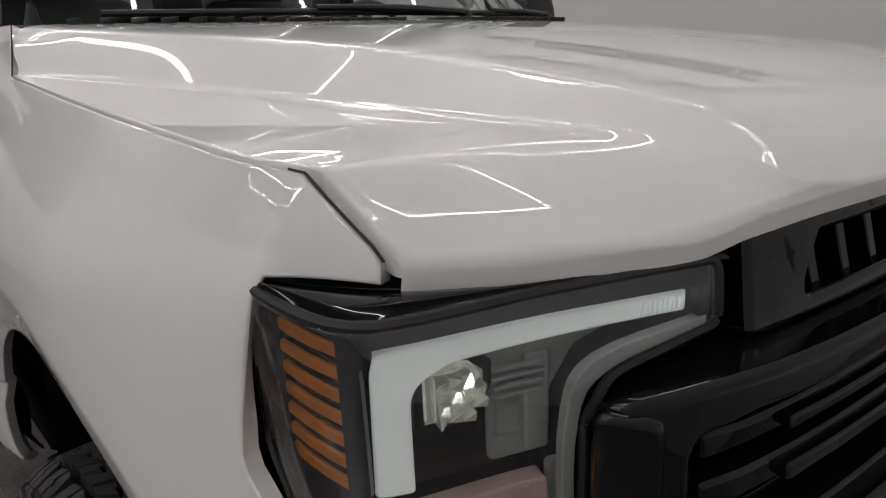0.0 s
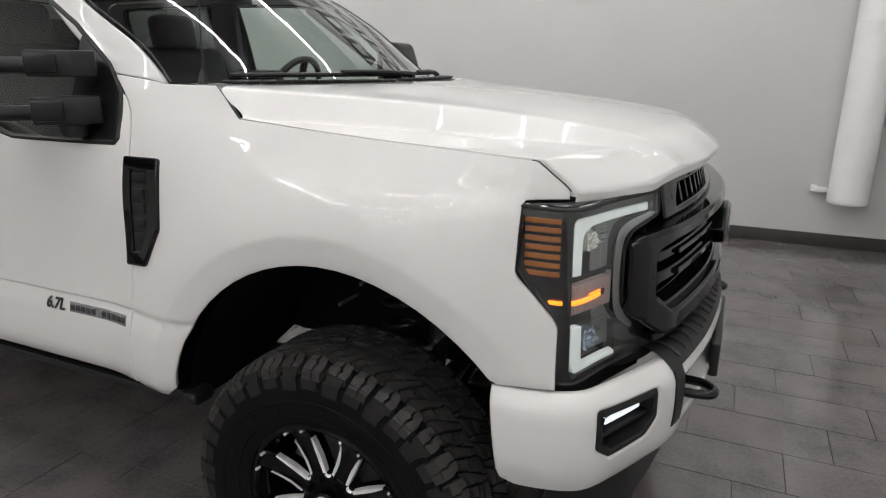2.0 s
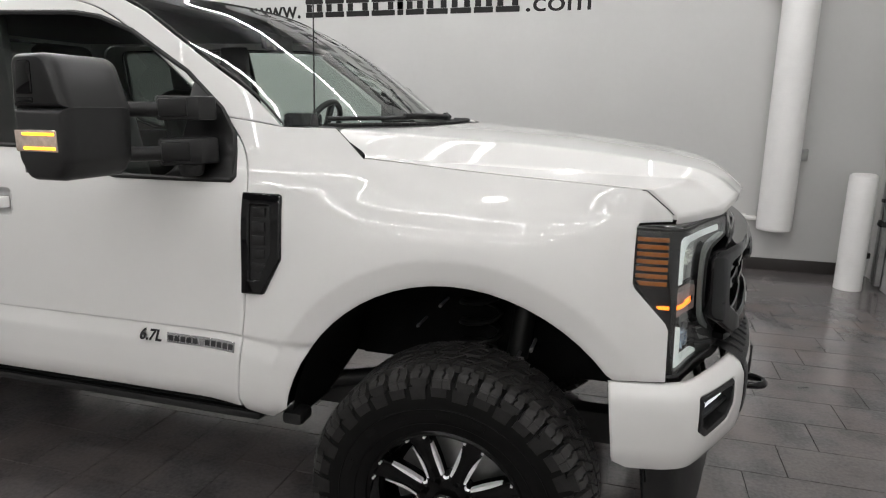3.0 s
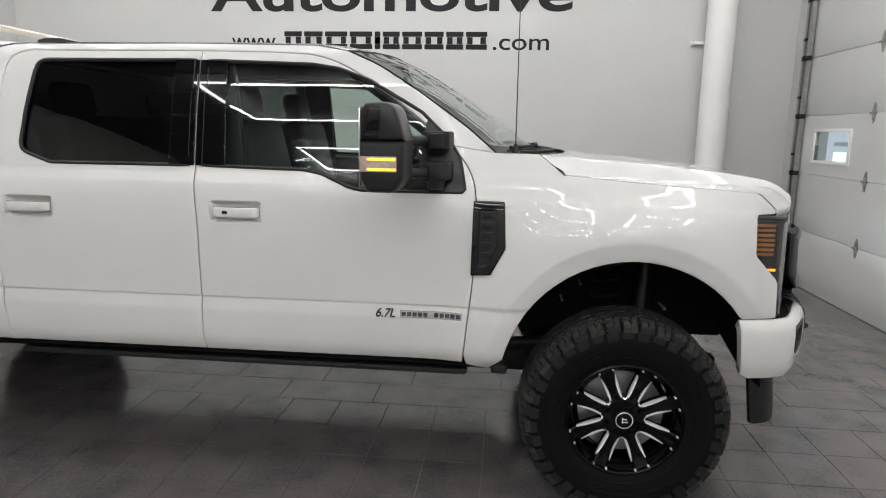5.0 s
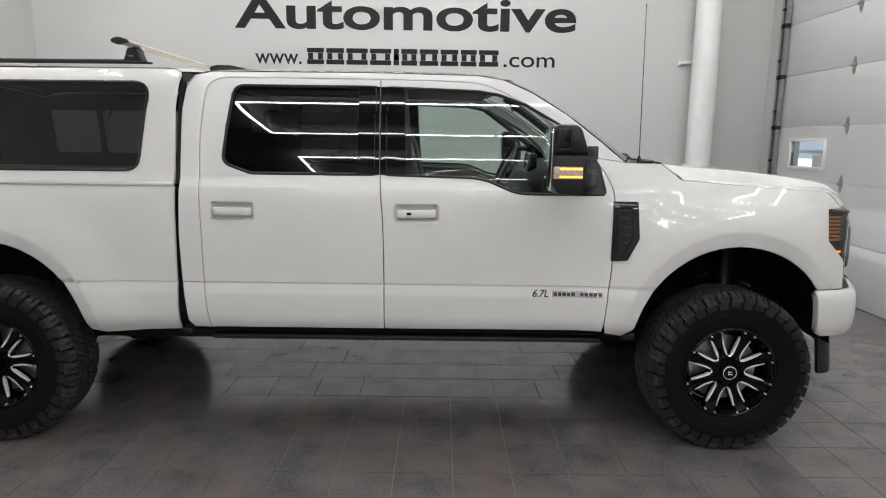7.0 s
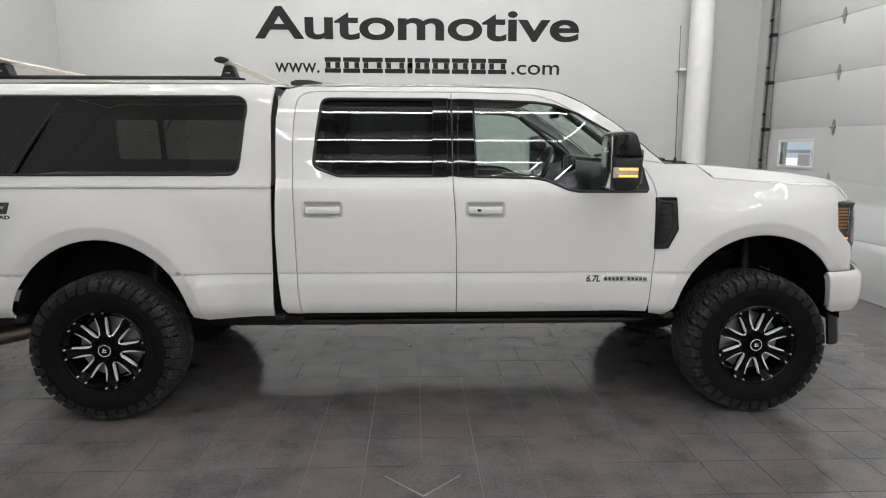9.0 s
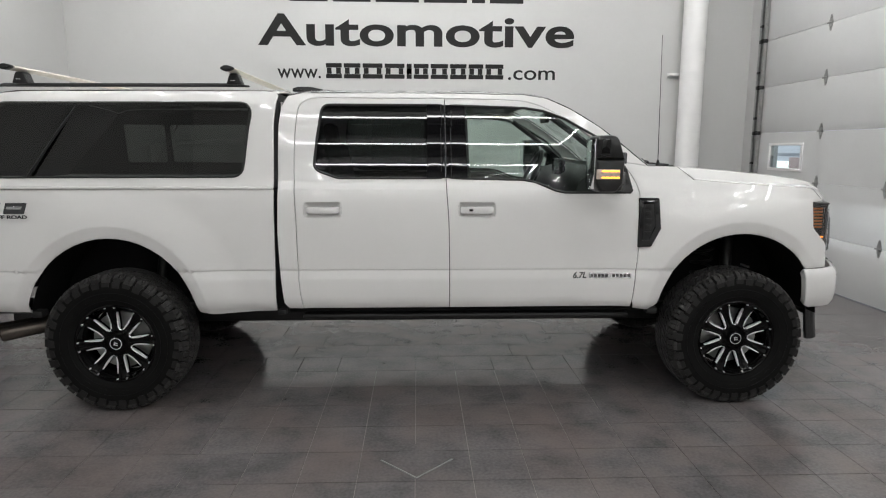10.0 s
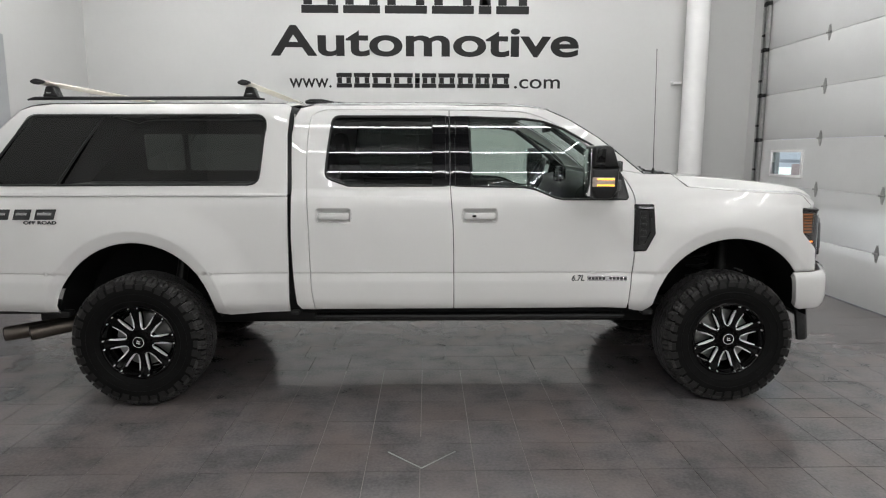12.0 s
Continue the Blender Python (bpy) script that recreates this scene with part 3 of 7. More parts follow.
fender = (fender_top + [(0.512, 1.350), (0.507, 1.338), (0.505, 1.195), (0.511, 1.180), (0.597, 1.087), (0.607, 1.067), (0.611, 0.916), (0.47, 0.909)]
          + arch_line(FRONT_ARCH, 38, 167) + [(-0.60, 0.640), (-0.70, 0.655)] + seam_front[::-1][1:])
# thin dark tubes laid in the hood gap in place of its shade
for r, edge in ((0.0014, [(-0.407, 1.5855), (-0.36, 1.549), (-0.302, 1.500)]), (0.0014, [(0.510, 1.4392), (0.524, 1.4365), (0.547, 1.417), (0.569, 1.398), (0.588, 1.382), (0.598, 1.371)])):
    bm = bmesh.new()
    tube(bm, [side(*p) + Vector((0, 0.001, -0.001)) for p in edge], r, 8)
    part("gap_seal", bm, SEAL, truck, "thin black rubber seal in the hood gap")
front_fender = panel("front_fender", fender, side, PAINT, truck, grid=0.028, gap=0.0022, lip=0.003, rows=STEPS, extra=flare_rings(FRONT_ARCH) + shoulder + corner_rows, reach=0.007, label="white painted front fender with a flared arch")

def handle_cup(x0, x1):
    return rounded([(x0, 1.262, 0.022), (x1, 1.262, 0.022), (x1, 1.353, 0.022), (x0, 1.353, 0.022)])


# front door
window_front = [(-1.905, 1.506), (-1.44, 1.496), (-1.36, 1.482), (-1.23, 1.428), (-1.17, 1.416), (-0.735, 1.416), (-0.722, 1.43), (-0.748, 1.559), (-0.80, 1.64), (-0.921, 1.757), (-1.158, 1.892), (-1.30, 1.942), (-1.42, 1.960), (-1.905, 1.974)]
front_door = panel("front_door", seam_front[::-1] + top_front[::-1][1:] + seam_mid[1:], side, PAINT, truck, holes=[window_front, handle_cup(-1.857, -1.620)], grid=0.045, gap=G, rows=STEPS, label="white front passenger door, closed")
window_rear = rounded([(-1.965, 1.506, 0), (-2.63, 1.505, 0.08), (-2.785, 1.56, 0.06), (-2.765, 1.76, 0.05), (-2.735, 1.974, 0.06), (-1.965, 1.976, 0)])
rear_door = panel("rear_door", seam_mid[::-1] + seam_rear[0:1] + seam_rear[1:], side, PAINT, truck, holes=[window_rear, handle_cup(-2.843, -2.608)], grid=0.045, gap=G, rows=STEPS, label="white rear passenger door, closed")

# the cab's frame round the doors
cab_front = [(-0.60, 1.588), (-0.735, 1.700), (-0.93, 1.838), (-1.12, 1.955), (-1.27, 2.022), (-1.42, 2.048)]
cab = (cab_front + [(-2.0, 2.056), (-2.86, 2.052), (-2.955, 2.030), (-2.995, 1.960), (-3.010, 1.85), (-3.006, 1.448), (-3.014, 1.162), (-3.006, 0.914), (-2.985, 0.700), (-2.955, 0.657)]
       + seam_rear[::-1] + top_front)
cab_side = panel("cab_side", cab, side, PAINT, truck, grid=0.045, gap=0.001, rows=STEPS, label="white cab frame with pillars")

# the bed's side
bed = ([(-3.036, 0.640), (-3.03, 1.440), (-5.36, 1.436), (-5.36, 0.70), (-5.30, 0.650), (-4.60, 0.645)]
       + arch_line(REAR_ARCH, 172, 9) + [(-3.44, 0.622), (-3.20, 0.634)])
bed_side = panel("bed_side", bed, side, PAINT, truck, grid=0.045, gap=G, rows=STEPS, extra=flare_rings(REAR_ARCH), label="white bed side with a flared rear arch")

# roof of the cab
roof_edge = table([-3.01, -2.995, -2.955, -2.86, -2.0, -1.42, -1.27], [1.90, 1.960, 2.030, 2.052, 2.056, 2.048, 2.022])


def roof(u, v):
    x = -3.0 + 1.73 * (0.5 - 0.5 * math.cos(math.pi * (0.04 + 0.96 * u)) if u < 0.5 else 0.5 - 0.5 * math.cos(math.pi * (0.04 + 0.96 * u)))
    s = v * 2 - 1
    a = abs(s)
    ze = roof_edge(x)
    w = half_width(x, ze) - 0.001
    front = smoothstep(-1.55, -1.27, x)
    rear = smoothstep(-2.85, -3.0, x) if x < -2.85 else 0.0
    z = ze + (0.055 - 0.015 * front) * (1 - a ** 2.4) * (1 - 0.2 * rear)
    return Vector((x + 0.11 * front * (1 - a * a), -w * s, z))


# low fin near the back of the roof
bm = bmesh.new()
prism(bm, rounded([(-2.985, 2.080, 0), (-2.982, 2.104, 0.008), (-2.945, 2.115, 0.012), (-2.86, 2.115, 0.02), (-2.775, 2.098, 0.008), (-2.765, 2.080, 0)], 4), "y", -0.500, -0.440, 0.010)
part("roof_fin", bm, BLACKP, truck, "low black fin on the roof")
sheet("roof_panel", roof, 30, 30, PAINT, truck, "white painted cab roof", flip=True)

# bonnet: a crowned middle up to the dome's crease, a bank down to a second crease, a flat ledge to the fender, and a nose that breaks down to the lip
crown = poly(-0.0545, 0.0100, -0.0436, -0.0784, 1.5666)
dome_w = poly(-0.9483, 0.6464, 0.3659, -0.4490, 0.6922)
dome_z = poly(-0.0467, -0.0355, -0.0062, -0.0805, 1.5501)
ledge_w = poly(1.1079, -2.8353, 0.7371, 0.7258, -0.4221, 0.7672)
ledge_z = poly(-0.2180, 0.0987, 0.0650, -0.0733, 1.4784)
lip_x = table([0.0, 0.30, 0.50, 0.62, 0.75, 0.88], [0.868, 0.845, 0.806, 0.764, 0.698, 0.596])
lip_z = table([0.0, 0.30, 0.50, 0.60, 0.66, 0.88], [1.373, 1.372, 1.370, 1.360, 1.347, 1.345])
AC, AL = 0.5, 0.70      # where the two creases lie across the half bonnet, from 0 in the middle to 1 at the edge
start_x = table([0.0, 0.15, 0.30, 0.42, AC, AL, 1.0], [-0.240, -0.246, -0.280, -0.350, -0.400, -0.298, -0.296])
front_x = table([0.0, 0.20, 0.40, AC, AL - 0.08, AL], [0.812, 0.800, 0.765, 0.735, 0.698, 0.676])


def break_x(a):
    return front_x(a) if a <= AL else 0.676 + (0.531 - 0.676) * (a - AL) / (1 - AL)


def section(a, x):
    """Half width and height of the bonnet's top at x, a of the way out."""
    wc, zc = dome_w(x), dome_z(x)
    if a <= AC:
        k = a / AC
        return wc * k, zc + (crown(x) - zc) * (1 - k * k)
    wl, zl = ledge_w(x), ledge_z(x)
    if a <= AL:
        k = (a - AC) / (AL - AC)
        return wc + (wl - wc) * k + 0.050 * k * (1 - k) * smoothstep(-0.24, -0.33, x), zc + (zl - zc) * k
    k = (a - AL) / (1 - AL)
    xe = min(max(x, -0.30), 0.531)
    return wl + (fender_edge_w(xe) + 0.001 - wl) * k, zl + (fender_edge_z(xe) + 0.001 - zl) * k


def bonnet_top(a, t):
    x = start_x(a) + (break_x(a) - start_x(a)) * t
    d = 0.018 * min(1, max(0, (0.985 - a) / 0.05))
    p = [section(abs(a + k * d), x) for k in (-1, 0, 1)]
    return Vector((x, (p[0][0] + 2 * p[1][0] + p[2][0]) / 4, (p[0][1] + 2 * p[1][1] + p[2][1]) / 4))


def bonnet_half(a, v):
    a1 = min(a, 1.0)
    b = bonnet_top(a1, 1.0)
    wl = b.y + (0.868 - 0.889) * smoothstep(0.7, 1.0, a1) + 0.02 * (1 - smoothstep(0.5, 0.8, a1)) * a1
    lip = Vector((lip_x(wl), wl, lip_z(wl)))
    r = 0.085 - 0.050 * smoothstep(0.40, AL, a1) - 0.029 * smoothstep(AL, 0.97, a1)
    down = lip - b
    length = b.x - start_x(a1)
    r1, r2 = r / length, min(r / down.length, 0.8)

    def nose(k):
        # a slanted face down to a fold, then a short upright lip
        fold = lip + Vector((0.004, 0, 0.024))
        q = Vector((0, 0, 0))
        for d in (-0.05, 0.0, 0.05):
            m = k + d
            q += (b.lerp(fold, m / 0.76) if m < 0.76 else fold.lerp(lip, (m - 0.76) / 0.24)) / 3
        q += Vector((0.012, 0, 0.010)) * math.sin(math.pi * min(k / 0.76, 1)) * (1 - a1) ** 0.7
        q.y -= 0.0035 * smoothstep(0.985, 1.0, a1)
        return q
    if v < 0.62:
        p = bonnet_top(a1, (v / 0.62) * (1 - r1))
    elif v < 0.78:
        t = (v - 0.62) / 0.16
        p0, p2 = bonnet_top(a1, 1 - r1), nose(r2)
        p = p0 * (1 - t) ** 2 + b * (2 * t * (1 - t)) + p2 * t * t
    else:
        p = nose(r2 + (1 - r2) * (v - 0.78) / 0.22)
    if a > 1.0:
        k = (a - 1.0) / 0.03
        p = p + Vector((0, -0.003 * k, -0.022 * k * k - 0.004 * k)) * (1 - 0.95 * smoothstep(0.90, 0.985, v))
    return p


def bonnet(u, v):
    s = (1 - 2 * u) * 1.03
    p = bonnet_half(abs(s), v)
    return Vector((p.x, -p.y if s > 0 else p.y, p.z))


hood = sheet("hood", bonnet, 150, 84, PAINT, truck, "white painted hood, closed", flip=True)

# windscreen between the pillars
ws_side = spline(cab_front[:5], 5)


def windscreen(u, v):
    k = min(max(v, 0), 1) * (len(ws_side) - 1)
    i = min(int(k), len(ws_side) - 2)
    x, z = (ws_side[i][j] + (ws_side[i + 1][j] - ws_side[i][j]) * (k - i) for j in (0, 1))
    w = half_width(x, z) - 0.012
    s = 1 - 2 * u
    bow = 1 - s * s
    return Vector((x + bow * (0.20 - 0.09 * v), -w * s, z + bow * (0.002 + 0.038 * v)))


windshield = sheet("windshield", windscreen, 24, 24, CLEAR, truck, "curved clear windshield", flip=True)
bm = bmesh.new()
tube(bm, [windscreen(0.004, j / 20) + Vector((0, -0.001, 0)) for j in range(21)] + [windscreen(j / 24, 0.995) for j in range(1, 24)] + [windscreen(0.996, 1 - j / 20) for j in range(21)], 0.004, 8)
part("windshield_seal", bm, SEAL, truck)
cowl_label = "black plastic cowl below the windshield"


def cowl(u, v):
    s = 1 - 2 * u
    a = abs(s)
    p = windscreen(u, 0.02) - Vector((0.015, 0, 0.014))
    q = Vector((-0.398 + 0.16 * (1 - a ** 3), -0.868 * s, 1.565 - 0.012 * (1 - a)))
    m = p.lerp(q, v)
    m.z += 0.012 * math.sin(math.pi * v)
    return m


sheet("cowl", cowl, 40, 8, BLACKP, truck, cowl_label, flip=True)
bm = bmesh.new()
for k in range(14):
    for s in (-1, 1):
        u = 0.5 + s * (0.04 + 0.031 * k)
        box(bm, cowl(u, 0.55) + Vector((0, 0, 0.006)), (0.075, 0.008, 0.012), 0.003)
part("cowl_grille", bm, BLACKP, truck)["kind"] = "stuff"

# wipers
for u0, u1 in ((0.62, 0.10), (0.97, 0.54)):
    w = empty("wiper")
    w.parent = truck
    line = [windscreen(u0 + (u1 - u0) * k / 10, 0.016 + 0.016 * k / 10) + Vector((0.012, 0, 0.009 - 0.004 * k / 10)) for k in range(11)]
    bm = bmesh.new()
    tube(bm, line, 0.008, 8)
    part("blade", bm, BLACKP, w)
    bm = bmesh.new()
    a = cowl(u0 + 0.02, 0.35)
    tube(bm, spline([a + Vector((0, 0, 0.005)), a + Vector((-0.01, -0.03, 0.022)), line[3] + Vector((0.010, 0, 0.010)), line[5] + Vector((0.004, 0, 0.009))], 5), [0.014] * 5 + [0.011] * 5 + [0.008] * 6, 8)
    part("arm", bm, BLACKP, w)

# mast antenna
ant = empty("antenna")
ant.parent = truck
bm = bmesh.new()
cyl(bm, (-0.512, -0.826, 1.585), (-0.512, -0.822, 1.625), 0.016, 0.007, 16)
part("antenna_base", bm, BLACKP, ant)
bm = bmesh.new()
cyl(bm, (-0.512, -0.822, 1.62), (-0.514, -0.785, 2.425), 0.0028, 0.0018, 8)
cyl(bm, (-0.514, -0.785, 2.425), (-0.514, -0.7847, 2.433), 0.0032, 0.0032, 8)
part("mast", bm, BLACKP, ant)

# door glass and black trim of the pillars
panel("window_pane", inset(window_front, -0.012), side, LIGHTTINT, front_door, grid=0.06, out=-0.016, lip=0.002, depth=0.004, label="lightly tinted door glass")
panel("window_pane", inset(clean(window_rear), -0.012), side, TINT, rear_door, grid=0.06, out=-0.016, lip=0.002, depth=0.004, label="dark tinted door glass")
panel("pillar_trim", [(-1.935, 1.506), (-1.795, 1.506), (-1.812, 1.976), (-1.9405, 1.976)], side, GLOSSK, front_door, grid=0.05, gap=0.001, out=0.004, lip=0.003, depth=0.012, label="gloss black pillar trim")
panel("pillar_trim", [(-2.062, 1.506), (-1.939, 1.506), (-1.9445, 1.976), (-2.060, 1.976)], side, GLOSSK, rear_door, grid=0.05, gap=0.001, out=0.004, lip=0.003, depth=0.012, label="gloss black pillar trim")


def seal_line(poly, ob):
    bm = bmesh.new()
    pts = clean(dense(poly, 0.04))
    tube(bm, [side(*p) + Vector((0, 0.004, 0)) for p in pts], 0.009, 6, closed=True)
    return part("window_seal", bm, SEAL, ob)


seal_line(inset(window_front, 0.002), front_door)
seal_line(inset(clean(window_rear), 0.002), rear_door)

# door handles


def handle(x0, x1, ob, dot):
    zc = 1.3075

    def cup(x, z):
        p = side(x, z)
        k = min(1, (x - x0 + 0.004) / 0.035, (x1 + 0.004 - x) / 0.035, (z - 1.258) / 0.03, (1.357 - z) / 0.03)
        return p + Vector((0, 0.0015 + 0.030 * math.sin(max(k, 0) * math.pi / 2), 0))
    panel("handle_cup", inset(clean(handle_cup(x0, x1)), -0.006), cup, PAINT, ob, grid=0.012, lip=0.002, depth=0.006)
    y = side((x0 + x1) / 2, zc).y
    bm = bmesh.new()
    prof = spline([(x0 + 0.008, y + 0.004), (x0 + 0.020, y - 0.014), (x0 + 0.06, y - 0.024), (x1 - 0.05, y - 0.023), (x1 - 0.016, y - 0.012), (x1 - 0.006, y + 0.004)], 4)
    inner = [(px, min(py + 0.020, y + 0.010)) for px, py in prof[::-1]]
    prism(bm, prof + inner, "z", zc - 0.023, zc + 0.021, 0.008)
    h = part("door_handle", bm, PAINT, ob, "white door handle")
    if dot:
        bm = bmesh.new()
        box(bm, (x0 + 0.075, y - 0.024, zc), (0.026, 0.006, 0.015), 0.003)
        part("lock_button", bm, GLOSSK, ob)


handle(-2.838, -2.613, rear_door, False)
handle(-1.852, -1.625, front_door, True)


# fender vent
vent = panel("fender_vent", rounded([(-0.684, 1.383, 0.006), (-0.549, 1.383, 0.012), (-0.540, 1.185, 0.02), (-0.601, 1.070, 0.012), (-0.688, 1.064, 0.006)]), side, GLOSSK, front_fender, grid=0.03, out=0.012, lip=0.007, depth=0.016,
             holes=[rounded([(-0.655, 1.345, 0.006), (-0.585, 1.345, 0.006), (-0.578, 1.20, 0.01), (-0.618, 1.115, 0.008), (-0.655, 1.110, 0.006)])], label="gloss black fender vent")
panel("vent_recess", rounded([(-0.665, 1.355, 0.006), (-0.575, 1.355, 0.006), (-0.568, 1.195, 0.01), (-0.612, 1.10, 0.008), (-0.665, 1.100, 0.006)]), side, BLACKP, front_fender, grid=0.03, out=0.002, lip=0.002, depth=0.004)
for k in range(5):
    z = 1.325 - k * 0.043
    bm = bmesh.new()
    p = side(-0.622, z)
    box(bm, p + Vector((0, -0.0045, 0)), (0.044, 0.006, 0.030), 0.002)
    part("vent_bar", bm, BLACKP, front_fender)

# badges on the doors
def plain_bar(ob, name, x0, x1, z0, z1, mat, out=0.004, slant=0.0, label="", thick=0.004):
    return panel(name, [(x0, z0), (x1, z0), (x1 + slant, z1), (x0 + slant, z1)], side, mat, ob, grid=0.05, out=out, lip=0.0015, depth=thick, label=label)


def lettering(text, x, z, height, mat, ob, width=None, out=0.004, thick=0.003, name="lettering", shear=0.0, bold=0.0, label=""):
    """Letters of the built-in font standing on the body's side, or, with ob None, as a mesh in the plane x, z."""
    cu = bpy.data.curves.new(name, "FONT")
    cu.body = text
    cu.size = height / 0.70
    cu.extrude = thick / 2
    cu.shear = shear
    cu.offset = bold
    tmp = bpy.data.objects.new(name, cu)
    scene.collection.objects.link(tmp)
    me = bpy.data.meshes.new_from_object(tmp.evaluated_get(bpy.context.evaluated_depsgraph_get()))
    bpy.data.objects.remove(tmp)
    xs = [v.co.x for v in me.vertices]
    lo, hi = min(xs), max(xs)
    k = (width / (hi - lo)) if width else 1
    for v in me.vertices:
        px, pz, d = x + (v.co.x - lo) * k, z + v.co.y, v.co.z
        if ob is not None:
            p = side(px, pz)
            v.co = (p.x, p.y - out - d, p.z)
        else:
            v.co = (px, out - d, pz)
    return me


def letters(me):
    """The mesh of a word cut into one mesh for each of its letters."""
    bm = bmesh.new()
    bm.from_mesh(me)
    left, groups = set(bm.verts), []
    while left:
        todo, isl = [left.pop()], []
        while todo:
            v = todo.pop()
            isl.append(v)
            for ed in v.link_edges:
                w = ed.other_vert(v)
                if w in left:
                    left.discard(w)
                    todo.append(w)
        groups.append(isl)
    spans = sorted(((min(v.co.x for v in g), max(v.co.x for v in g), g) for g in groups), key=lambda s: s[0])
    merged = []
    for lo, hi, g in spans:
        if merged and lo < merged[-1][1] - 0.3 * (hi - lo):
            merged[-1] = (merged[-1][0], max(hi, merged[-1][1]), merged[-1][2] + g)
        else:
            merged.append((lo, hi, g))
    out = []
    for lo, hi, g in merged:
        ids = {v: i for i, v in enumerate(g)}
        m2 = bpy.data.meshes.new("letter")
        m2.from_pydata([tuple(v.co) for v in g], [], [[ids[v] for v in f.verts] for f in bm.faces if f.verts[0] in ids])
        out.append(m2)
    bm.free()
    return out


me = lettering("6.7L", -1.104, 0.862, 0.038, BADGEK, front_door, 0.088, shear=0.25, bold=0.0012)
for m2 in letters(me):
    link("badge_letter", m2, BADGEK, front_door)
plain_bar(front_door, "badge_plate", -0.996, -0.722, 0.861, 0.894, BADGES, 0.003, label="silver badge plate")
for k in range(11):
    if k != 5:
        plain_bar(front_door, "badge_bar", -0.988 + k * 0.0242, -0.970 + k * 0.0242, 0.868, 0.886, BADGEK, 0.0055, thick=0.003)
for x0, x1, s in ((-4.985, -4.875, 0.02), (-4.845, -4.735, 0.02), (-4.705, -4.575, 0.02)):
    plain_bar(bed_side, "badge_bar", x0, x1, 1.283, 1.352, BADGEK, 0.003, s, "plain dark decal bar")
    plain_bar(bed_side, "badge_bar", x0 + 0.022, x1 - 0.015, 1.312, 1.330, BADGES, 0.0045, 0.005)
me = lettering("OFF ROAD", -4.773, 1.254, 0.021, BADGEK, bed_side, 0.218, bold=0.001)
for m2 in letters(me):
    link("decal_letter", m2, BADGEK, bed_side)

# mirror with two arms
mirror_root = empty("side_mirror")
mirror_root.parent = truck
mirror_root["label"] = "large black tow mirror on two arms"


def pod(bm, outline, ys, scales):
    """A pod lofted along y from one outline, drawn in towards its ends."""
    pts = clean(outline)
    cx, cz = (min(p[0] for p in pts) + max(p[0] for p in pts)) / 2, (min(p[1] for p in pts) + max(p[1] for p in pts)) / 2
    rings = [[bm.verts.new((cx + (x - cx) * s, y, cz + (z - cz) * s)) for x, z in pts] for y, s in zip(ys, scales)]
    n = len(pts)
    for A, B in zip(rings, rings[1:]):
        for i in range(n):
            bm.faces.new((A[i], A[(i + 1) % n], B[(i + 1) % n], B[i]))
    bm.faces.new(rings[0])
    bm.faces.new(rings[-1][::-1])
    bmesh.ops.recalc_face_normals(bm, faces=bm.faces)


pod_y = (-1.398, -1.396, -1.391, -1.380, -1.360, -1.20, -1.178, -1.168, -1.165)
pod_s = (0.80, 0.86, 0.92, 0.97, 1.0, 1.0, 0.98, 0.94, 0.88)
bm = bmesh.new()
pod(bm, rounded([(-1.090, 1.641, 0.003), (-1.090, 1.500, 0.045), (-1.062, 1.446, 0.03), (-0.955, 1.446, 0.04), (-0.922, 1.500, 0.05), (-0.914, 1.641, 0.003)], 6), pod_y, pod_s)
part("mirror_housing", bm, BLACKP, mirror_root)
bm = bmesh.new()
pod(bm, rounded([(-1.090, 1.636, 0.003), (-1.080, 1.775, 0.030), (-0.960, 1.778, 0.050), (-0.914, 1.636, 0.003)], 6), [y + 0.001 for y in pod_y], pod_s)
part("mirror_cap", bm, SATINK, mirror_root, "gloss black mirror cap")
bm = bmesh.new()
prism(bm, rounded([(-1.066, 1.672, 0.006), (-1.052, 1.756, 0.01), (-1.006, 1.758, 0.01), (-1.010, 1.672, 0.006)]), "y", -1.4005, -1.380, 0.003)
prism(bm, rounded([(-1.067, 1.650, 0.004), (-1.066, 1.664, 0.004), (-1.011, 1.664, 0.004), (-1.012, 1.650, 0.004)]), "y", -1.4000, -1.380, 0.002)
part("cap_facet", bm, GLOSSK, mirror_root)
bm = bmesh.new()
box(bm, (-1.015, -1.393, 1.553), (0.138, 0.018, 0.058), 0.005)
lamp = part("marker_lamp", bm, CLEARLAMP, mirror_root, "clear marker lamp")
for dz in (0.018, -0.019):
    bm = bmesh.new()
    box(bm, (-1.003, -1.402, 1.553 + dz), (0.105, 0.006, 0.0075), 0.002)
    part("marker_light", bm, AMBERMARK, lamp, "glowing amber bar")
bm = bmesh.new()
box(bm, (-1.090, -1.28, 1.61), (0.006, 0.19, 0.29), 0.002)
part("mirror_glass", bm, CHROME, mirror_root)
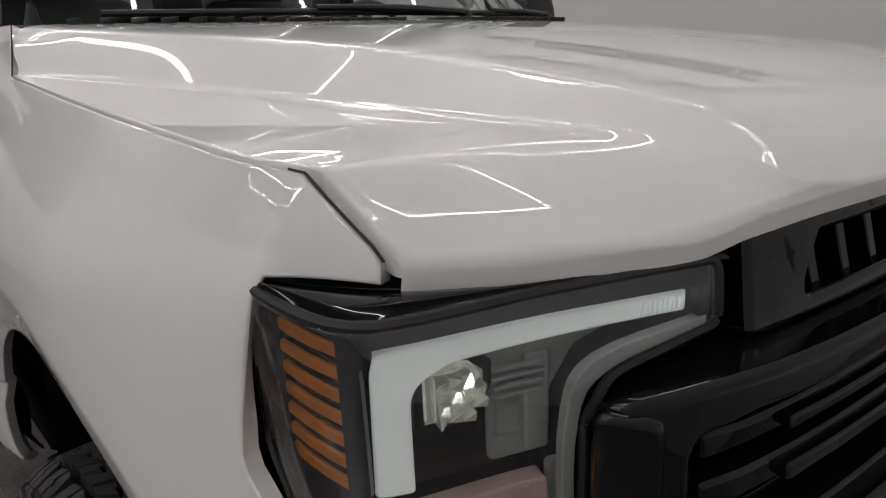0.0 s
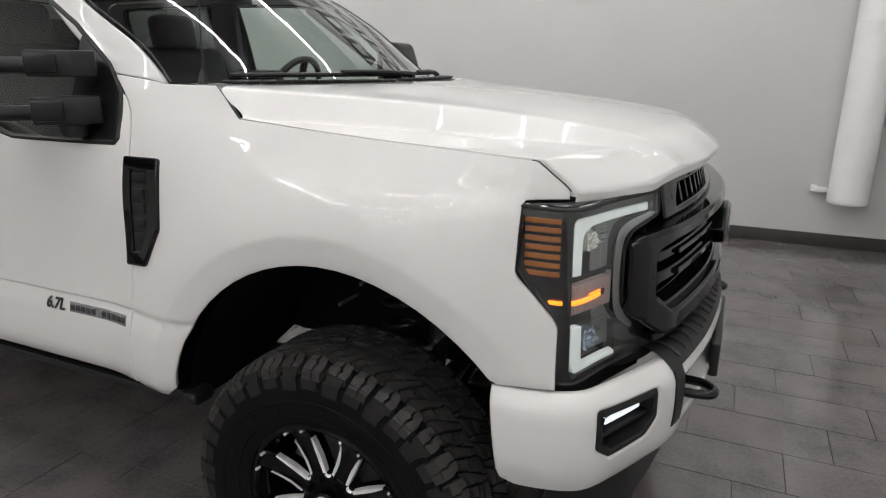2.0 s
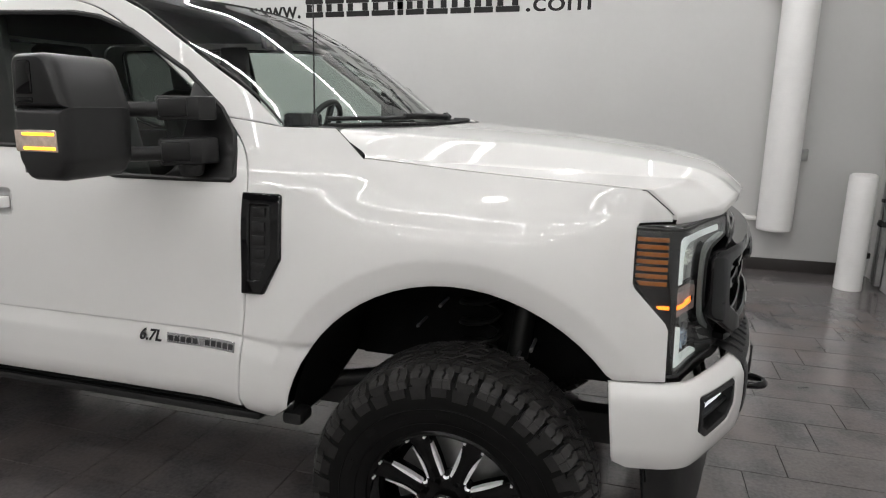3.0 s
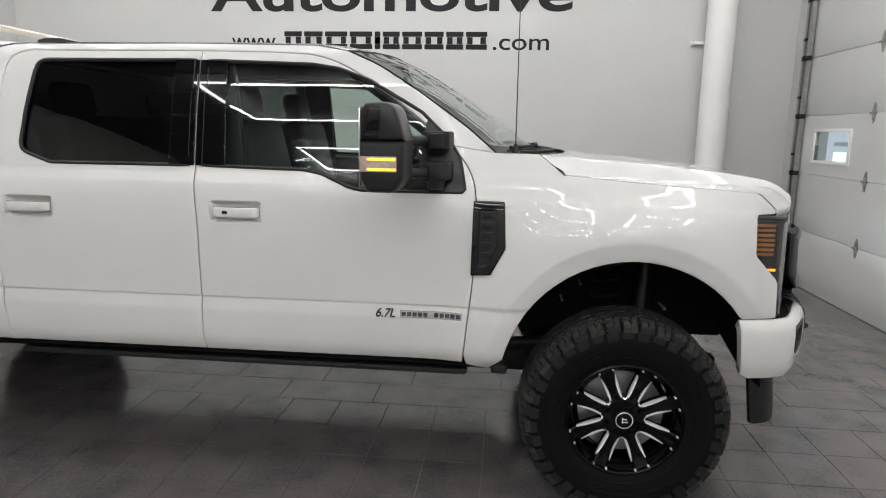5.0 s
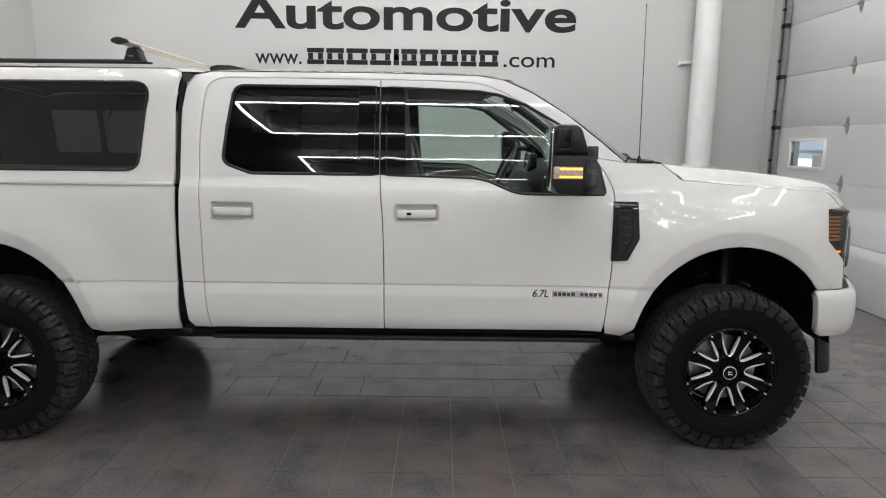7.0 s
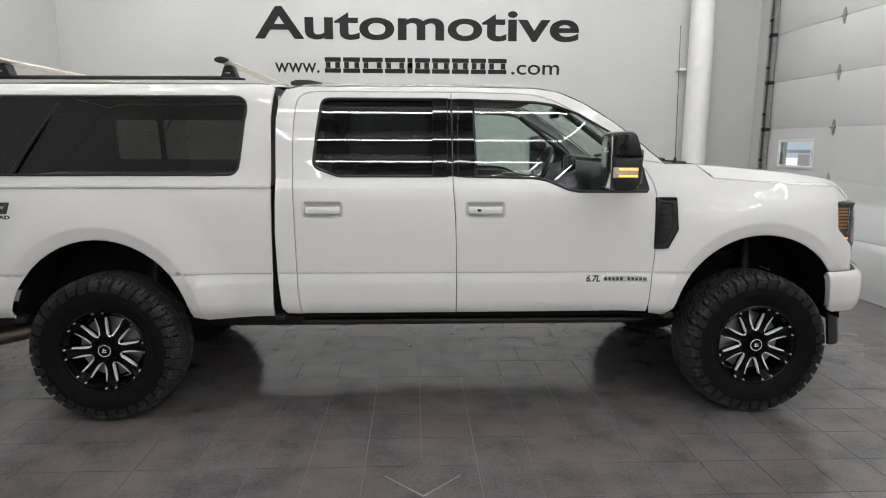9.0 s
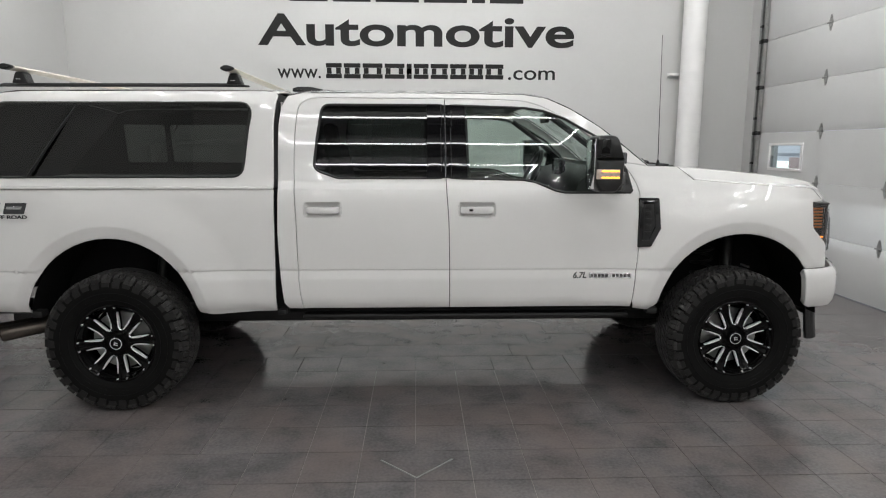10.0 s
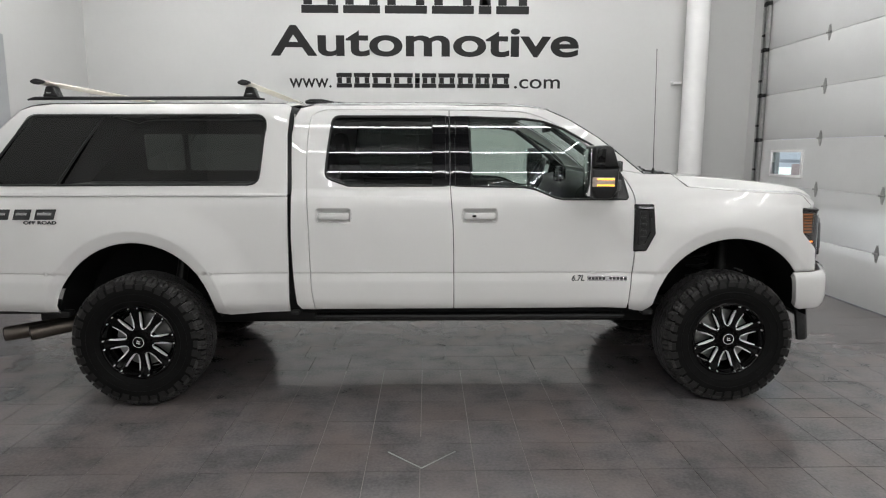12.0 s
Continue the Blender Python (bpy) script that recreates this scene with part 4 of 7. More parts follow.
for z, h in ((1.640, 0.072), (1.510, 0.080)):
    bm = bmesh.new()
    prism(bm, rounded([(-0.775, -0.955, 0.01), (-0.790, -1.030, 0.012), (-0.868, -1.112, 0.006), (-0.892, -1.095, 0.006), (-0.880, -0.955, 0.01)], 4), "z", z - h / 2, z + h / 2, 0.008)
    part("arm_sleeve", bm, BLACKP, mirror_root)
    bm = bmesh.new()
    m = Matrix.Rotation(radians(46.5), 4, "Z")
    box(bm, (-0.838, -1.0865, z + 0.001), (0.080, 0.010, h * 0.72), 0.004, m)
    part("arm_cover", bm, SATINK, mirror_root)
    bm = bmesh.new()
    tube(bm, [(-0.86, -1.075, z - 0.004), (-0.93, -1.140, z - 0.005), (-0.965, -1.172, z - 0.005)], 0.022, 12)
    box(bm, (-0.962, -1.170, z - 0.005), (0.03, 0.05, 0.060), 0.008, m)
    part("arm_rod", bm, BLACKP, mirror_root)
bm = bmesh.new()
cyl(bm, (-0.845, -1.010, 1.432), (-0.845, -1.010, 1.475), 0.034, 0.042, 20, bevel=0.010)
part("mirror_pivot", bm, BLACKP, mirror_root)
panel("mirror_patch", rounded([(-0.985, 1.4145, 0.0), (-0.735, 1.4145, 0.030), (-0.722, 1.455, 0.03), (-0.746, 1.560, 0.05), (-0.80, 1.646, 0.03), (-0.900, 1.742, 0.02), (-0.912, 1.60, 0.05), (-0.940, 1.45, 0.03)], 5), side, SATINK, mirror_root, grid=0.03, out=0.002, lip=0.004, depth=0.02)

# running board, drawn in below the sill
board = empty("running_board")
board.parent = truck
board["label"] = "black power running board folded in below the doors"
bm = bmesh.new()
box(bm, (-1.79, -0.885, 0.592), (2.18, 0.10, 0.030), 0.010)
part("board", bm, BLACKP, board)
bm = bmesh.new()
for k in range(5):
    box(bm, (-1.79, -0.845 - 0.018 * k, 0.606), (2.16, 0.008, 0.006), 0.002)
part("grip_strip", bm, RUBBER, board)["kind"] = "stuff"
for x in (-2.5, -1.08):
    bm = bmesh.new()
    box(bm, (x, -0.80, 0.615), (0.11, 0.16, 0.05), 0.01)
    box(bm, (x - 0.02, -0.86, 0.604), (0.05, 0.05, 0.07), 0.008)
    part("linkage", bm, FRAME, board)

# lower sill
bm = bmesh.new()
prism(bm, [(-0.93, 0.68), (-0.955, 0.640), (-0.93, 0.622), (-0.70, 0.62), (-0.70, 0.70)], "x", -2.96, -0.62)
part("sill", bm, DARK, truck)

# ------------------------------------------------------------------ wheels
WHEEL_Y, HUBZ = 0.905, 0.449


def tread(bm):
    """Interlocking blocks round the tyre: shoulder lugs split by a zigzag sipe, and long slanted wedges with fillers between them."""
    n = 38
    step = math.tau / n

    def block(pts, r0=0.436, top=0.457, shrink=0.0030):
        ca = sum(p[0] for p in pts) / len(pts)
        cw = sum(p[1] for p in pts) / len(pts)
        ring = []
        for a, w in pts:
            d = 0.028 * max(0.0, (abs(w) - 0.085) / 0.077) ** 1.9
            lo = bm.verts.new(((r0 - d) * math.cos(a), w, (r0 - d) * math.sin(a)))
            da, dw = (a - ca) * 0.457, w - cw
            k = 1 - shrink / max(math.hypot(da, dw), 0.004)
            a2, w2 = ca + (a - ca) * k, cw + dw * k
            hi = bm.verts.new(((top - d) * math.cos(a2), w2, (top - d) * math.sin(a2)))
            ring.append((lo, hi))
        bm.faces.new([h for _, h in ring])
        for i in range(len(ring)):
            (l1, h1), (l2, h2) = ring[i], ring[(i + 1) % len(ring)]
            bm.faces.new((l1, l2, h2, h1))
    rng = random.Random(3)
    for i in range(n):
        for s in (-1, 1):
            a = (i + (0.5 if s > 0 else 0.0)) * step + rng.uniform(-0.003, 0.003)

            def at(u, w):
                return (a + u * step * s, s * w)
            # shoulder lug in two halves, the outer end of every other one drawn in
            k = 0.010 if i % 2 else 0.0
            block([at(0.02, 0.162 - k), at(0.44, 0.162 - k), at(0.44, 0.143), at(0.50, 0.134), at(0.42, 0.124), at(0.44, 0.104), at(0.10, 0.108), at(0.0, 0.135)])
            block([at(0.485, 0.162 - k), at(0.84, 0.162 - k), at(0.90, 0.135), at(0.80, 0.108), at(0.485, 0.103), at(0.465, 0.124), at(0.545, 0.134), at(0.485, 0.143)])
            # a long wedge that narrows to the middle, and a wider one, cut across, that narrows to the shoulder
            block([at(0.02, 0.097), at(0.50, 0.097), at(0.72, 0.060), at(0.80, 0.056), at(0.99, 0.014), at(0.90, 0.003), at(0.55, 0.038), at(0.42, 0.052)])
            block([at(0.58, 0.097), at(0.94, 0.097), at(1.20, 0.071), at(1.02, 0.070), at(0.95, 0.064), at(0.76, 0.064)])
            block([at(0.82, 0.059), at(0.99, 0.059), at(1.06, 0.066), at(1.26, 0.066), at(1.40, 0.050), at(0.90, 0.040)])
            block([at(0.92, 0.035), at(1.45, 0.045), at(1.58, 0.031), at(1.82, 0.004), at(1.06, 0.010)])


def sidewall_lugs(bm):
    """Square double-stepped lugs round both sidewalls."""
    n = 38
    step = math.tau / n
    for i in range(n):
        for s in (-1, 1):
            a = (i + (0.25 if s > 0 else 0.0)) * step
            for grow, lift in ((0.0, 0.0022), (-0.004, 0.0036)):
                pts = []
                for u, r in ((0.0, 0.406), (0.62, 0.406), (0.60, 0.376 if i % 2 else 0.384), (0.02, 0.376 if i % 2 else 0.384)):
                    aa = a + (u * step + math.copysign(grow / 0.38, u - 0.3)) * s
                    r += math.copysign(grow, r - 0.395)
                    pts.append((bm.verts.new((r * math.cos(aa), s * 0.147, r * math.sin(aa))), bm.verts.new((r * math.cos(aa), s * ((0.1560 if r > 0.395 else 0.1588) + lift), r * math.sin(aa)))))
                bm.faces.new([h for _, h in pts])
                for q in range(4):
                    (l1, h1), (l2, h2) = pts[q], pts[(q + 1) % 4]
                    bm.faces.new((l1, l2, h2, h1))


def sidewall_ridges(bm):
    """Ridges that carry the shoulder lugs down the sidewall."""
    n = 38
    step = math.tau / n
    for i in range(n):
        for s in (-1, 1):
            a = (i + (0.5 if s > 0 else 0.0)) * step
            pts = []
            for u, r, w0 in ((0.05, 0.434, 0.150), (0.80, 0.434, 0.150), (0.72, 0.410, 0.156), (0.13, 0.410, 0.156)):
                aa = a + u * step * s
                pts.append((bm.verts.new((r * math.cos(aa), s * (w0 - 0.014), r * math.sin(aa))), bm.verts.new((r * math.cos(aa), s * (w0 + 0.004), r * math.sin(aa)))))
            bm.faces.new([h for _, h in pts])
            for q in range(4):
                (l1, h1), (l2, h2) = pts[q], pts[(q + 1) % 4]
                bm.faces.new((l1, l2, h2, h1))


def spoke_half(r):
    """Half of a spoke's width at the radius r."""
    t = (r - 0.085) / (0.222 - 0.085)
    return 0.0265 + 0.0065 * t


def make_wheel(x):
    w = empty("wheel", (x, -WHEEL_Y, HUBZ))
    w.parent = truck
    w["label"] = "black alloy wheel with milled spoke edges and a chunky all-terrain tyre"
    bm = bmesh.new()
    half = [(0.252, 0.118), (0.256, 0.136), (0.268, 0.142), (0.285, 0.147), (0.300, 0.152), (0.335, 0.1585), (0.372, 0.160), (0.398, 0.155), (0.414, 0.147), (0.425, 0.130), (0.434, 0.09), (0.4375, 0.05), (0.438, 0.0)]
    prof = [(r, -y) for r, y in half] + [(r, y) for r, y in half[::-1][1:]]
    lathe(bm, prof, 120)
    for r, h in ((0.292, 0.0022), (0.340, 0.0025)):
        lathe(bm, [(r - 0.004, -0.148 if r < 0.3 else -0.157), (r, -0.1525 if r < 0.3 else -0.1612), (r + 0.004, -0.152 if r < 0.3 else -0.157)], 120)
    tyre = part("tyre", bm, RUBBER, w)
    bm = bmesh.new()
    tread(bm)
    tr = part("tyre_tread", bm, TREADM, w, smooth=0)
    tr["kind"] = "stuff"
    bm = bmesh.new()
    sidewall_lugs(bm)
    sidewall_ridges(bm)
    part("sidewall_lug", bm, LUGM, w, smooth=0)["kind"] = "stuff"
    # raised plain marks on the sidewall
    bm = bmesh.new()
    for k in range(16):
        a = k * math.tau / 16 + (0.05 if k % 2 else 0)
        if k % 8 in (0, 1, 2):
            continue
        m = Matrix.Rotation(-a, 4, "Y") @ Matrix.Translation((0.318, -0.1560, 0))
        box(bm, (0, 0, 0), (0.018, 0.003, 0.040), 0.001, m)
    part("sidewall_mark", bm, RUBBER, w, smooth=0)["kind"] = "stuff"
    # rim barrel and outer lip
    bm = bmesh.new()
    lathe(bm, [(0.256, -0.130), (0.258, -0.138), (0.250, -0.142), (0.242, -0.138), (0.238, -0.120), (0.228, -0.108), (0.222, -0.095), (0.220, 0.02), (0.226, 0.10), (0.256, 0.125)], 96)
    part("rim", bm, RIMK, w, "gloss black rim")
    # brake disc behind
    bm = bmesh.new()
    lathe(bm, [(0.07, -0.030), (0.188, -0.030), (0.188, -0.005), (0.07, -0.005)], 64)
    part("brake_disc", bm, STEEL, w)
    bm = bmesh.new()
    prism(bm, [(0.11 * math.cos(a), 0.11 * math.sin(a)) for a in (1.0, 0.6, 0.2, -0.2)] + [(0.19 * math.cos(a), 0.19 * math.sin(a)) for a in (-0.2, 0.2, 0.6, 1.0)], "y", -0.02, 0.05, 0.006)
    part("brake_caliper", bm, FRAME, w)
    bm = bmesh.new()
    lathe(bm, [(0.0, 0.03), (0.215, 0.03), (0.215, 0.06), (0.0, 0.06)], 48)
    part("backing_plate", bm, DARK, w)
    # eight spokes, each with milled edges and two bolts
    spoke_me = edge_me = None
    for k in range(8):
        rot = Matrix.Rotation(-(k + 0.5) * math.tau / 8, 4, "Y")
        if spoke_me is None:
            bm = bmesh.new()
            rs = [0.078, 0.10, 0.14, 0.18, 0.212, 0.238]
            top = [-0.112, -0.106, -0.104, -0.108, -0.114, -0.128]
            rows = []
            for r, y in zip(rs, top):
                h = spoke_half(r)
                rows.append([bm.verts.new((r, y + d, c * h)) for c, d in ((-1, 0.045), (-1, 0.006), (-0.72, 0.0), (-0.35, 0.004), (0.35, 0.004), (0.72, 0.0), (1, 0.006), (1, 0.045))])
            for A, B in zip(rows, rows[1:]):
                for i in range(7):
                    bm.faces.new((A[i], A[i + 1], B[i + 1], B[i]))
            sp = part("spoke", bm, RIMK, w, smooth=60)
            spoke_me = sp.data
        else:
            sp = link("spoke", spoke_me, RIMK, w)
        sp.matrix_basis = rot
        for c in (-1, 1):
            if edge_me is None:
                edge_me = {}
            if c not in edge_me:
                bm = bmesh.new()
                rows = []
                for j in range(11):
                    r = 0.094 + (0.204 - 0.094) * j / 10
                    y = np.interp(r, [0.078, 0.10, 0.14, 0.18, 0.212, 0.238], [-0.112, -0.106, -0.104, -0.108, -0.114, -0.128])
                    h = spoke_half(r)
                    wd = 0.0095 * math.sin(math.pi * (0.06 + 0.94 * (1 - j / 10)) * 0.80) ** 0.9 + 0.0006
                    rows.append([bm.verts.new((r, y - 0.0012, c * (h + 0.0012))), bm.verts.new((r, y - 0.0026, c * (h - wd))), bm.verts.new((r, y + 0.016, c * (h + 0.0014)))])
                for A, B in zip(rows, rows[1:]):
                    bm.faces.new((A[0], A[1], B[1], B[0]))
                    bm.faces.new((A[2], A[0], B[0], B[2]))
                e = part("milled_edge", bm, MILLED, w, "bright milled edge")
                edge_me[c] = e.data
            else:
                e = link("milled_edge", edge_me[c], MILLED, w)
            e.matrix_basis = rot
            bm = bmesh.new()
            a = -(k + 0.5) * math.tau / 8 + c * 0.125
            cc = Vector((0.239 * math.cos(-a), 0, 0.239 * math.sin(-a)))
            cyl(bm, cc + Vector((0, -0.126, 0)), cc + Vector((0, -0.141, 0)), 0.0048, 0.0040, 10)
            part("bolt", bm, MILLED, w)
    # milled bow at the root of each window
    bow = None
    for k in range(8):
        if bow is None:
            bm = bmesh.new()
            rows = []
            for j in range(9):
                t = -1 + j / 4
                r = 0.090 + 0.006 * t * t
                z = t * 0.0085
                rows.append([bm.verts.new((r + 0.004, -0.108, z)), bm.verts.new((r - 0.003, -0.113, z * 1.2))])
            for A, B in zip(rows, rows[1:]):
                bm.faces.new((A[0], A[1], B[1], B[0]))
            bow = part("milled_bow", bm, MILLED, w)
            o = bow
        else:
            o = link("milled_bow", bow.data, MILLED, w)
        o.matrix_basis = Matrix.Rotation(-k * math.tau / 8, 4, "Y")
    bm = bmesh.new()
    lathe(bm, [(0.0, -0.108), (0.050, -0.108), (0.070, -0.104), (0.088, -0.106), (0.096, -0.10), (0.096, -0.06), (0.0, -0.06)], 48)
    part("hub", bm, RIMK, w)
    for k in range(8):
        a = (k + 0.5) * math.tau / 8
        bm = bmesh.new()
        c = Vector((0.074 * math.cos(a), 0, 0.074 * math.sin(a)))
        cyl(bm, c + Vector((0, -0.10, 0)), c + Vector((0, -0.122, 0)), 0.0095, 0.007, 6)
        part("lug_nut", bm, RIMK, w)
    bm = bmesh.new()
    lathe(bm, [(0.0, -0.136), (0.034, -0.135), (0.044, -0.128), (0.046, -0.10)], 40)
    cap = part("centre_cap", bm, RIMK, w)
    bm = bmesh.new()
    lathe(bm, [(0.034, -0.1352), (0.035, -0.1372), (0.037, -0.1365), (0.038, -0.1345)], 40)
    box(bm, (0, -0.137, 0.006), (0.022, 0.003, 0.005), 0.001)
    box(bm, (0.004, -0.137, -0.007), (0.022, 0.003, 0.005), 0.001)
    box(bm, (-0.008, -0.137, 0), (0.004, 0.003, 0.026), 0.001)
    part("cap_mark", bm, MILLED, w)
    return w


def left_wheel(ob, x):
    o2 = new("wheel")
    o2.parent = truck
    o2.matrix_basis = Matrix.Translation((x, WHEEL_Y, HUBZ)) @ Matrix.Rotation(math.pi, 4, "Z")
    o2["label"] = ob["label"]
    for ch in ob.children:
        c = new(ch.name.split(".")[0], ch.data)
        c.parent = o2
        c.matrix_basis = ch.matrix_basis.copy()
        for key in ("label", "kind"):
            if key in ch:
                c[key] = ch[key]
    return o2


front_wheel = make_wheel(0.0)
front_wheel.matrix_basis = Matrix.Translation((0, -WHEEL_Y, HUBZ))
rear_wheel = new("wheel")
rear_wheel.parent = truck
rear_wheel["label"] = front_wheel["label"]
rear_wheel.matrix_basis = Matrix.Translation((-4.06, -WHEEL_Y, HUBZ)) @ Matrix.Rotation(radians(17), 4, "Y")
for ch in list(front_wheel.children):
    c = new(ch.name.split(".")[0], ch.data)
    c.parent = rear_wheel
    c.matrix_basis = ch.matrix_basis.copy()
    for key in ("label", "kind"):
        if key in ch:
            c[key] = ch[key]
left_wheel(front_wheel, 0.0)
left_wheel(front_wheel, -4.06)

# arch liners
for arch, w0 in ((FRONT_ARCH, 0.42), (REAR_ARCH, 0.52)):
    bm = bmesh.new()
    rows = []
    for i in range(25):
        a = radians(-8 + 196 * i / 24)
        r = arch[2] + 0.012
        px, pz = arch[0] + r * arch[3] * math.cos(a), arch[1] + r * math.sin(a)
        rows.append([bm.verts.new((px, -w, max(pz, 0.67 if w == w0 else 0.60))) for w in (0.955, 0.85, 0.70, w0)])
    for A, B in zip(rows, rows[1:]):
        for i in range(3):
            bm.faces.new((A[i], A[i + 1], B[i + 1], B[i]))
    c = bm.verts.new((arch[0], -w0, arch[1] + 0.1))
    for A, B in zip(rows, rows[1:]):
        bm.faces.new((A[3], c, B[3]))
    ln = part("arch_liner", bm, DARK, truck)
    other_side(ln, truck)

# ------------------------------------------------------------------ the front


class Plan:
    """A line in plan (x, half width), walked by its length from the outer end."""

    def __init__(self, pts, n=8):
        self.p = spline(pts, n)
        self.s = [0.0]
        for a, b in zip(self.p, self.p[1:]):
            self.s.append(self.s[-1] + math.dist(a, b))
        self.length = self.s[-1]

    def at(self, s):
        s = min(max(s, 0), self.length)
        i = min(max(int(np.searchsorted(self.s, s)) - 1, 0), len(self.p) - 2)
        t = (s - self.s[i]) / (self.s[i + 1] - self.s[i])
        a, b = self.p[i], self.p[i + 1]
        return a[0] + (b[0] - a[0]) * t, a[1] + (b[1] - a[1]) * t

    def of(self, w):
        """The length at which the half width w is reached."""
        best = min(range(len(self.p)), key=lambda i: abs(self.p[i][1] - w))
        return self.s[best]


# headlight: a lens bent round the corner
lamp_plan = Plan([(0.488, 0.943), (0.55, 0.945), (0.60, 0.940), (0.628, 0.928), (0.648, 0.900), (0.690, 0.795), (0.728, 0.715), (0.770, 0.630)], 10)


def lamp_face(s, z):
    x, w = lamp_plan.at(s)
    x2, w2 = lamp_plan.at(s + 0.004)
    x1, w1 = lamp_plan.at(s - 0.004)
    k = math.hypot(x2 - x1, w2 - w1)
    back = 0.010 * (max(0, z - 1.328) / 0.028) ** 2 + 0.006 * (max(0, 0.014 - s) / 0.014) ** 2
    return Vector((x + 0.018 * (1.15 - z) + back * (w2 - w1) / k, -w + back * (x2 - x1) / k, z))


def lamp_in(d):
    """The lamp's surface set back by d along its normal."""
    def f(s, z):
        n = surface_normal(lamp_face, min(max(s, 0.003), lamp_plan.length - 0.003), z)
        if n.x * 0.6 - n.y * 0.8 < 0:
            n = -n
        return lamp_face(s, z) - n * d
    return f


end = lamp_plan.length
lens_outline = rounded([(0.006, 1.340, 0.012), (0.006, 1.200, 0.015), (0.104, 1.070, 0.014), (0.114, 0.924, 0.010), (0.165, 0.922, 0.012), (0.468, 0.930, 0.012), (0.471, 0.962, 0.01),
                        (0.362, 1.045, 0.035), (0.338, 1.100, 0.03), (0.338, 1.215, 0.03), (0.364, 1.258, 0.035), (end - 0.004, 1.288, 0.012), (end - 0.008, 1.346, 0.008), (0.30, 1.341, 0), (0.20, 1.338, 0), (0.10, 1.338, 0)])
headlight = empty("headlight")
headlight.parent = truck
headlight["label"] = "headlight with white light bars and amber side reflector"
panel("housing", inset(clean(lens_outline), -0.004), lamp_in(0.050), LAMPK, headlight, grid=0.03, lip=0.002, depth=0.01)


def lamp_wall():
    """The rim of the housing between the back and the lens."""
    bm = bmesh.new()
    pts = clean(dense(clean(lens_outline), 0.02))
    back, front = lamp_in(0.056), lamp_in(0.004)
    A = [bm.verts.new(back(*p)) for p in pts]
    B = [bm.verts.new(front(*p)) for p in pts]
    for i in range(len(pts)):
        j = (i + 1) % len(pts)
        bm.faces.new((A[i], A[j], B[j], B[i]))
    return bm


part("housing_rim", lamp_wall(), LAMPK, headlight)
# dark frame of the lens, with its corner pillar
panel("bezel", inset(clean(lens_outline), 0.002), lamp_in(0.008), GLOSSK, headlight, grid=0.03, lip=0.002, depth=0.012,
      holes=[rounded([(0.014, 1.326, 0.01), (0.014, 1.203, 0.01), (0.098, 1.104, 0.01), (0.120, 1.104, 0.005), (0.120, 1.326, 0.005)]),
             rounded([(0.143, 1.318, 0.02), (0.146, 0.935, 0.01), (0.455, 0.938, 0.006), (0.457, 0.958, 0.01), (0.352, 1.038, 0.035), (0.327, 1.10, 0.03), (0.327, 1.218, 0.03), (0.356, 1.266, 0.035), (end - 0.018, 1.290, 0.008), (end - 0.020, 1.322, 0.006)])], label="gloss black bezel")
# grey-green inner edge beside the grille, standing in for the wall mirrored in the lens
edge_out = [(0.466, 0.952), (0.363, 1.046), (0.336, 1.102), (0.336, 1.214), (0.364, 1.258), (end - 0.012, 1.284)]
edge_in = [(0.450, 0.958), (0.348, 1.034), (0.323, 1.10), (0.323, 1.222), (0.352, 1.272), (end - 0.012, 1.294)]
panel("inner_bezel", spline(edge_out, 4) + spline(edge_in, 4)[::-1], lamp_in(0.005), REFLG, headlight, grid=0.03, lip=0.002, depth=0.012, label="grey reflective inner bezel")
# white light bars
panel("light_bar", rounded([(0.148, 1.308, 0.022), (0.1445, 1.181, 0.004), (0.188, 1.179, 0.004), (0.1885, 1.276, 0.028), (0.226, 1.290, 0.02), (0.36, 1.295, 0), (end - 0.026, 1.297, 0.003), (end - 0.026, 1.317, 0.003), (0.20, 1.314, 0.02)]),
      lamp_in(0.016), DRL, headlight, grid=0.02, lip=0.004, depth=0.02, label="white upper light bar")
panel("light_bar", rounded([(0.151, 1.056, 0.004), (0.158, 0.960, 0.018), (0.176, 0.934, 0.014), (0.448, 0.936, 0.003), (0.448, 0.950, 0.003), (0.224, 0.950, 0.018), (0.203, 0.968, 0.014), (0.1995, 1.052, 0.004)]),
      lamp_in(0.016), DRL, headlight, grid=0.02, lip=0.004, depth=0.02, label="white lower light bar")
for k in range(9):
    q = 0.40 + (end - 0.030 - 0.40) * k / 9
    panel("light_tip", [(q, 1.299), (q + 0.0035, 1.299), (q + 0.0035, 1.313), (q, 1.313)], lamp_in(0.014), DRL, headlight, grid=0.02, lip=0.0008, depth=0.002)
# turn block with its glowing strip
panel("turn_reflector", rounded([(0.1475, 1.156, 0.006), (0.1485, 1.086, 0.008), (0.317, 1.080, 0.008), (0.3145, 1.154, 0.008)]), lamp_in(0.020), PINK, headlight, grid=0.02, lip=0.003, depth=0.02, label="pinkish turn signal reflector")
for k in range(14):
    q = 0.155 + 0.156 * k / 14
    panel("turn_rib", [(q, 1.090), (q + 0.006, 1.090), (q + 0.006, 1.150), (q, 1.150)], lamp_in(0.0185), PINK, headlight, grid=0.03, lip=0.001, depth=0.003)
panel("turn_notch", rounded([(0.272, 1.112, 0.003), (0.289, 1.112, 0.003), (0.289, 1.127, 0.003), (0.272, 1.127, 0.003)]), lamp_in(0.0165), LAMPK, headlight, grid=0.02, lip=0.001, depth=0.004)
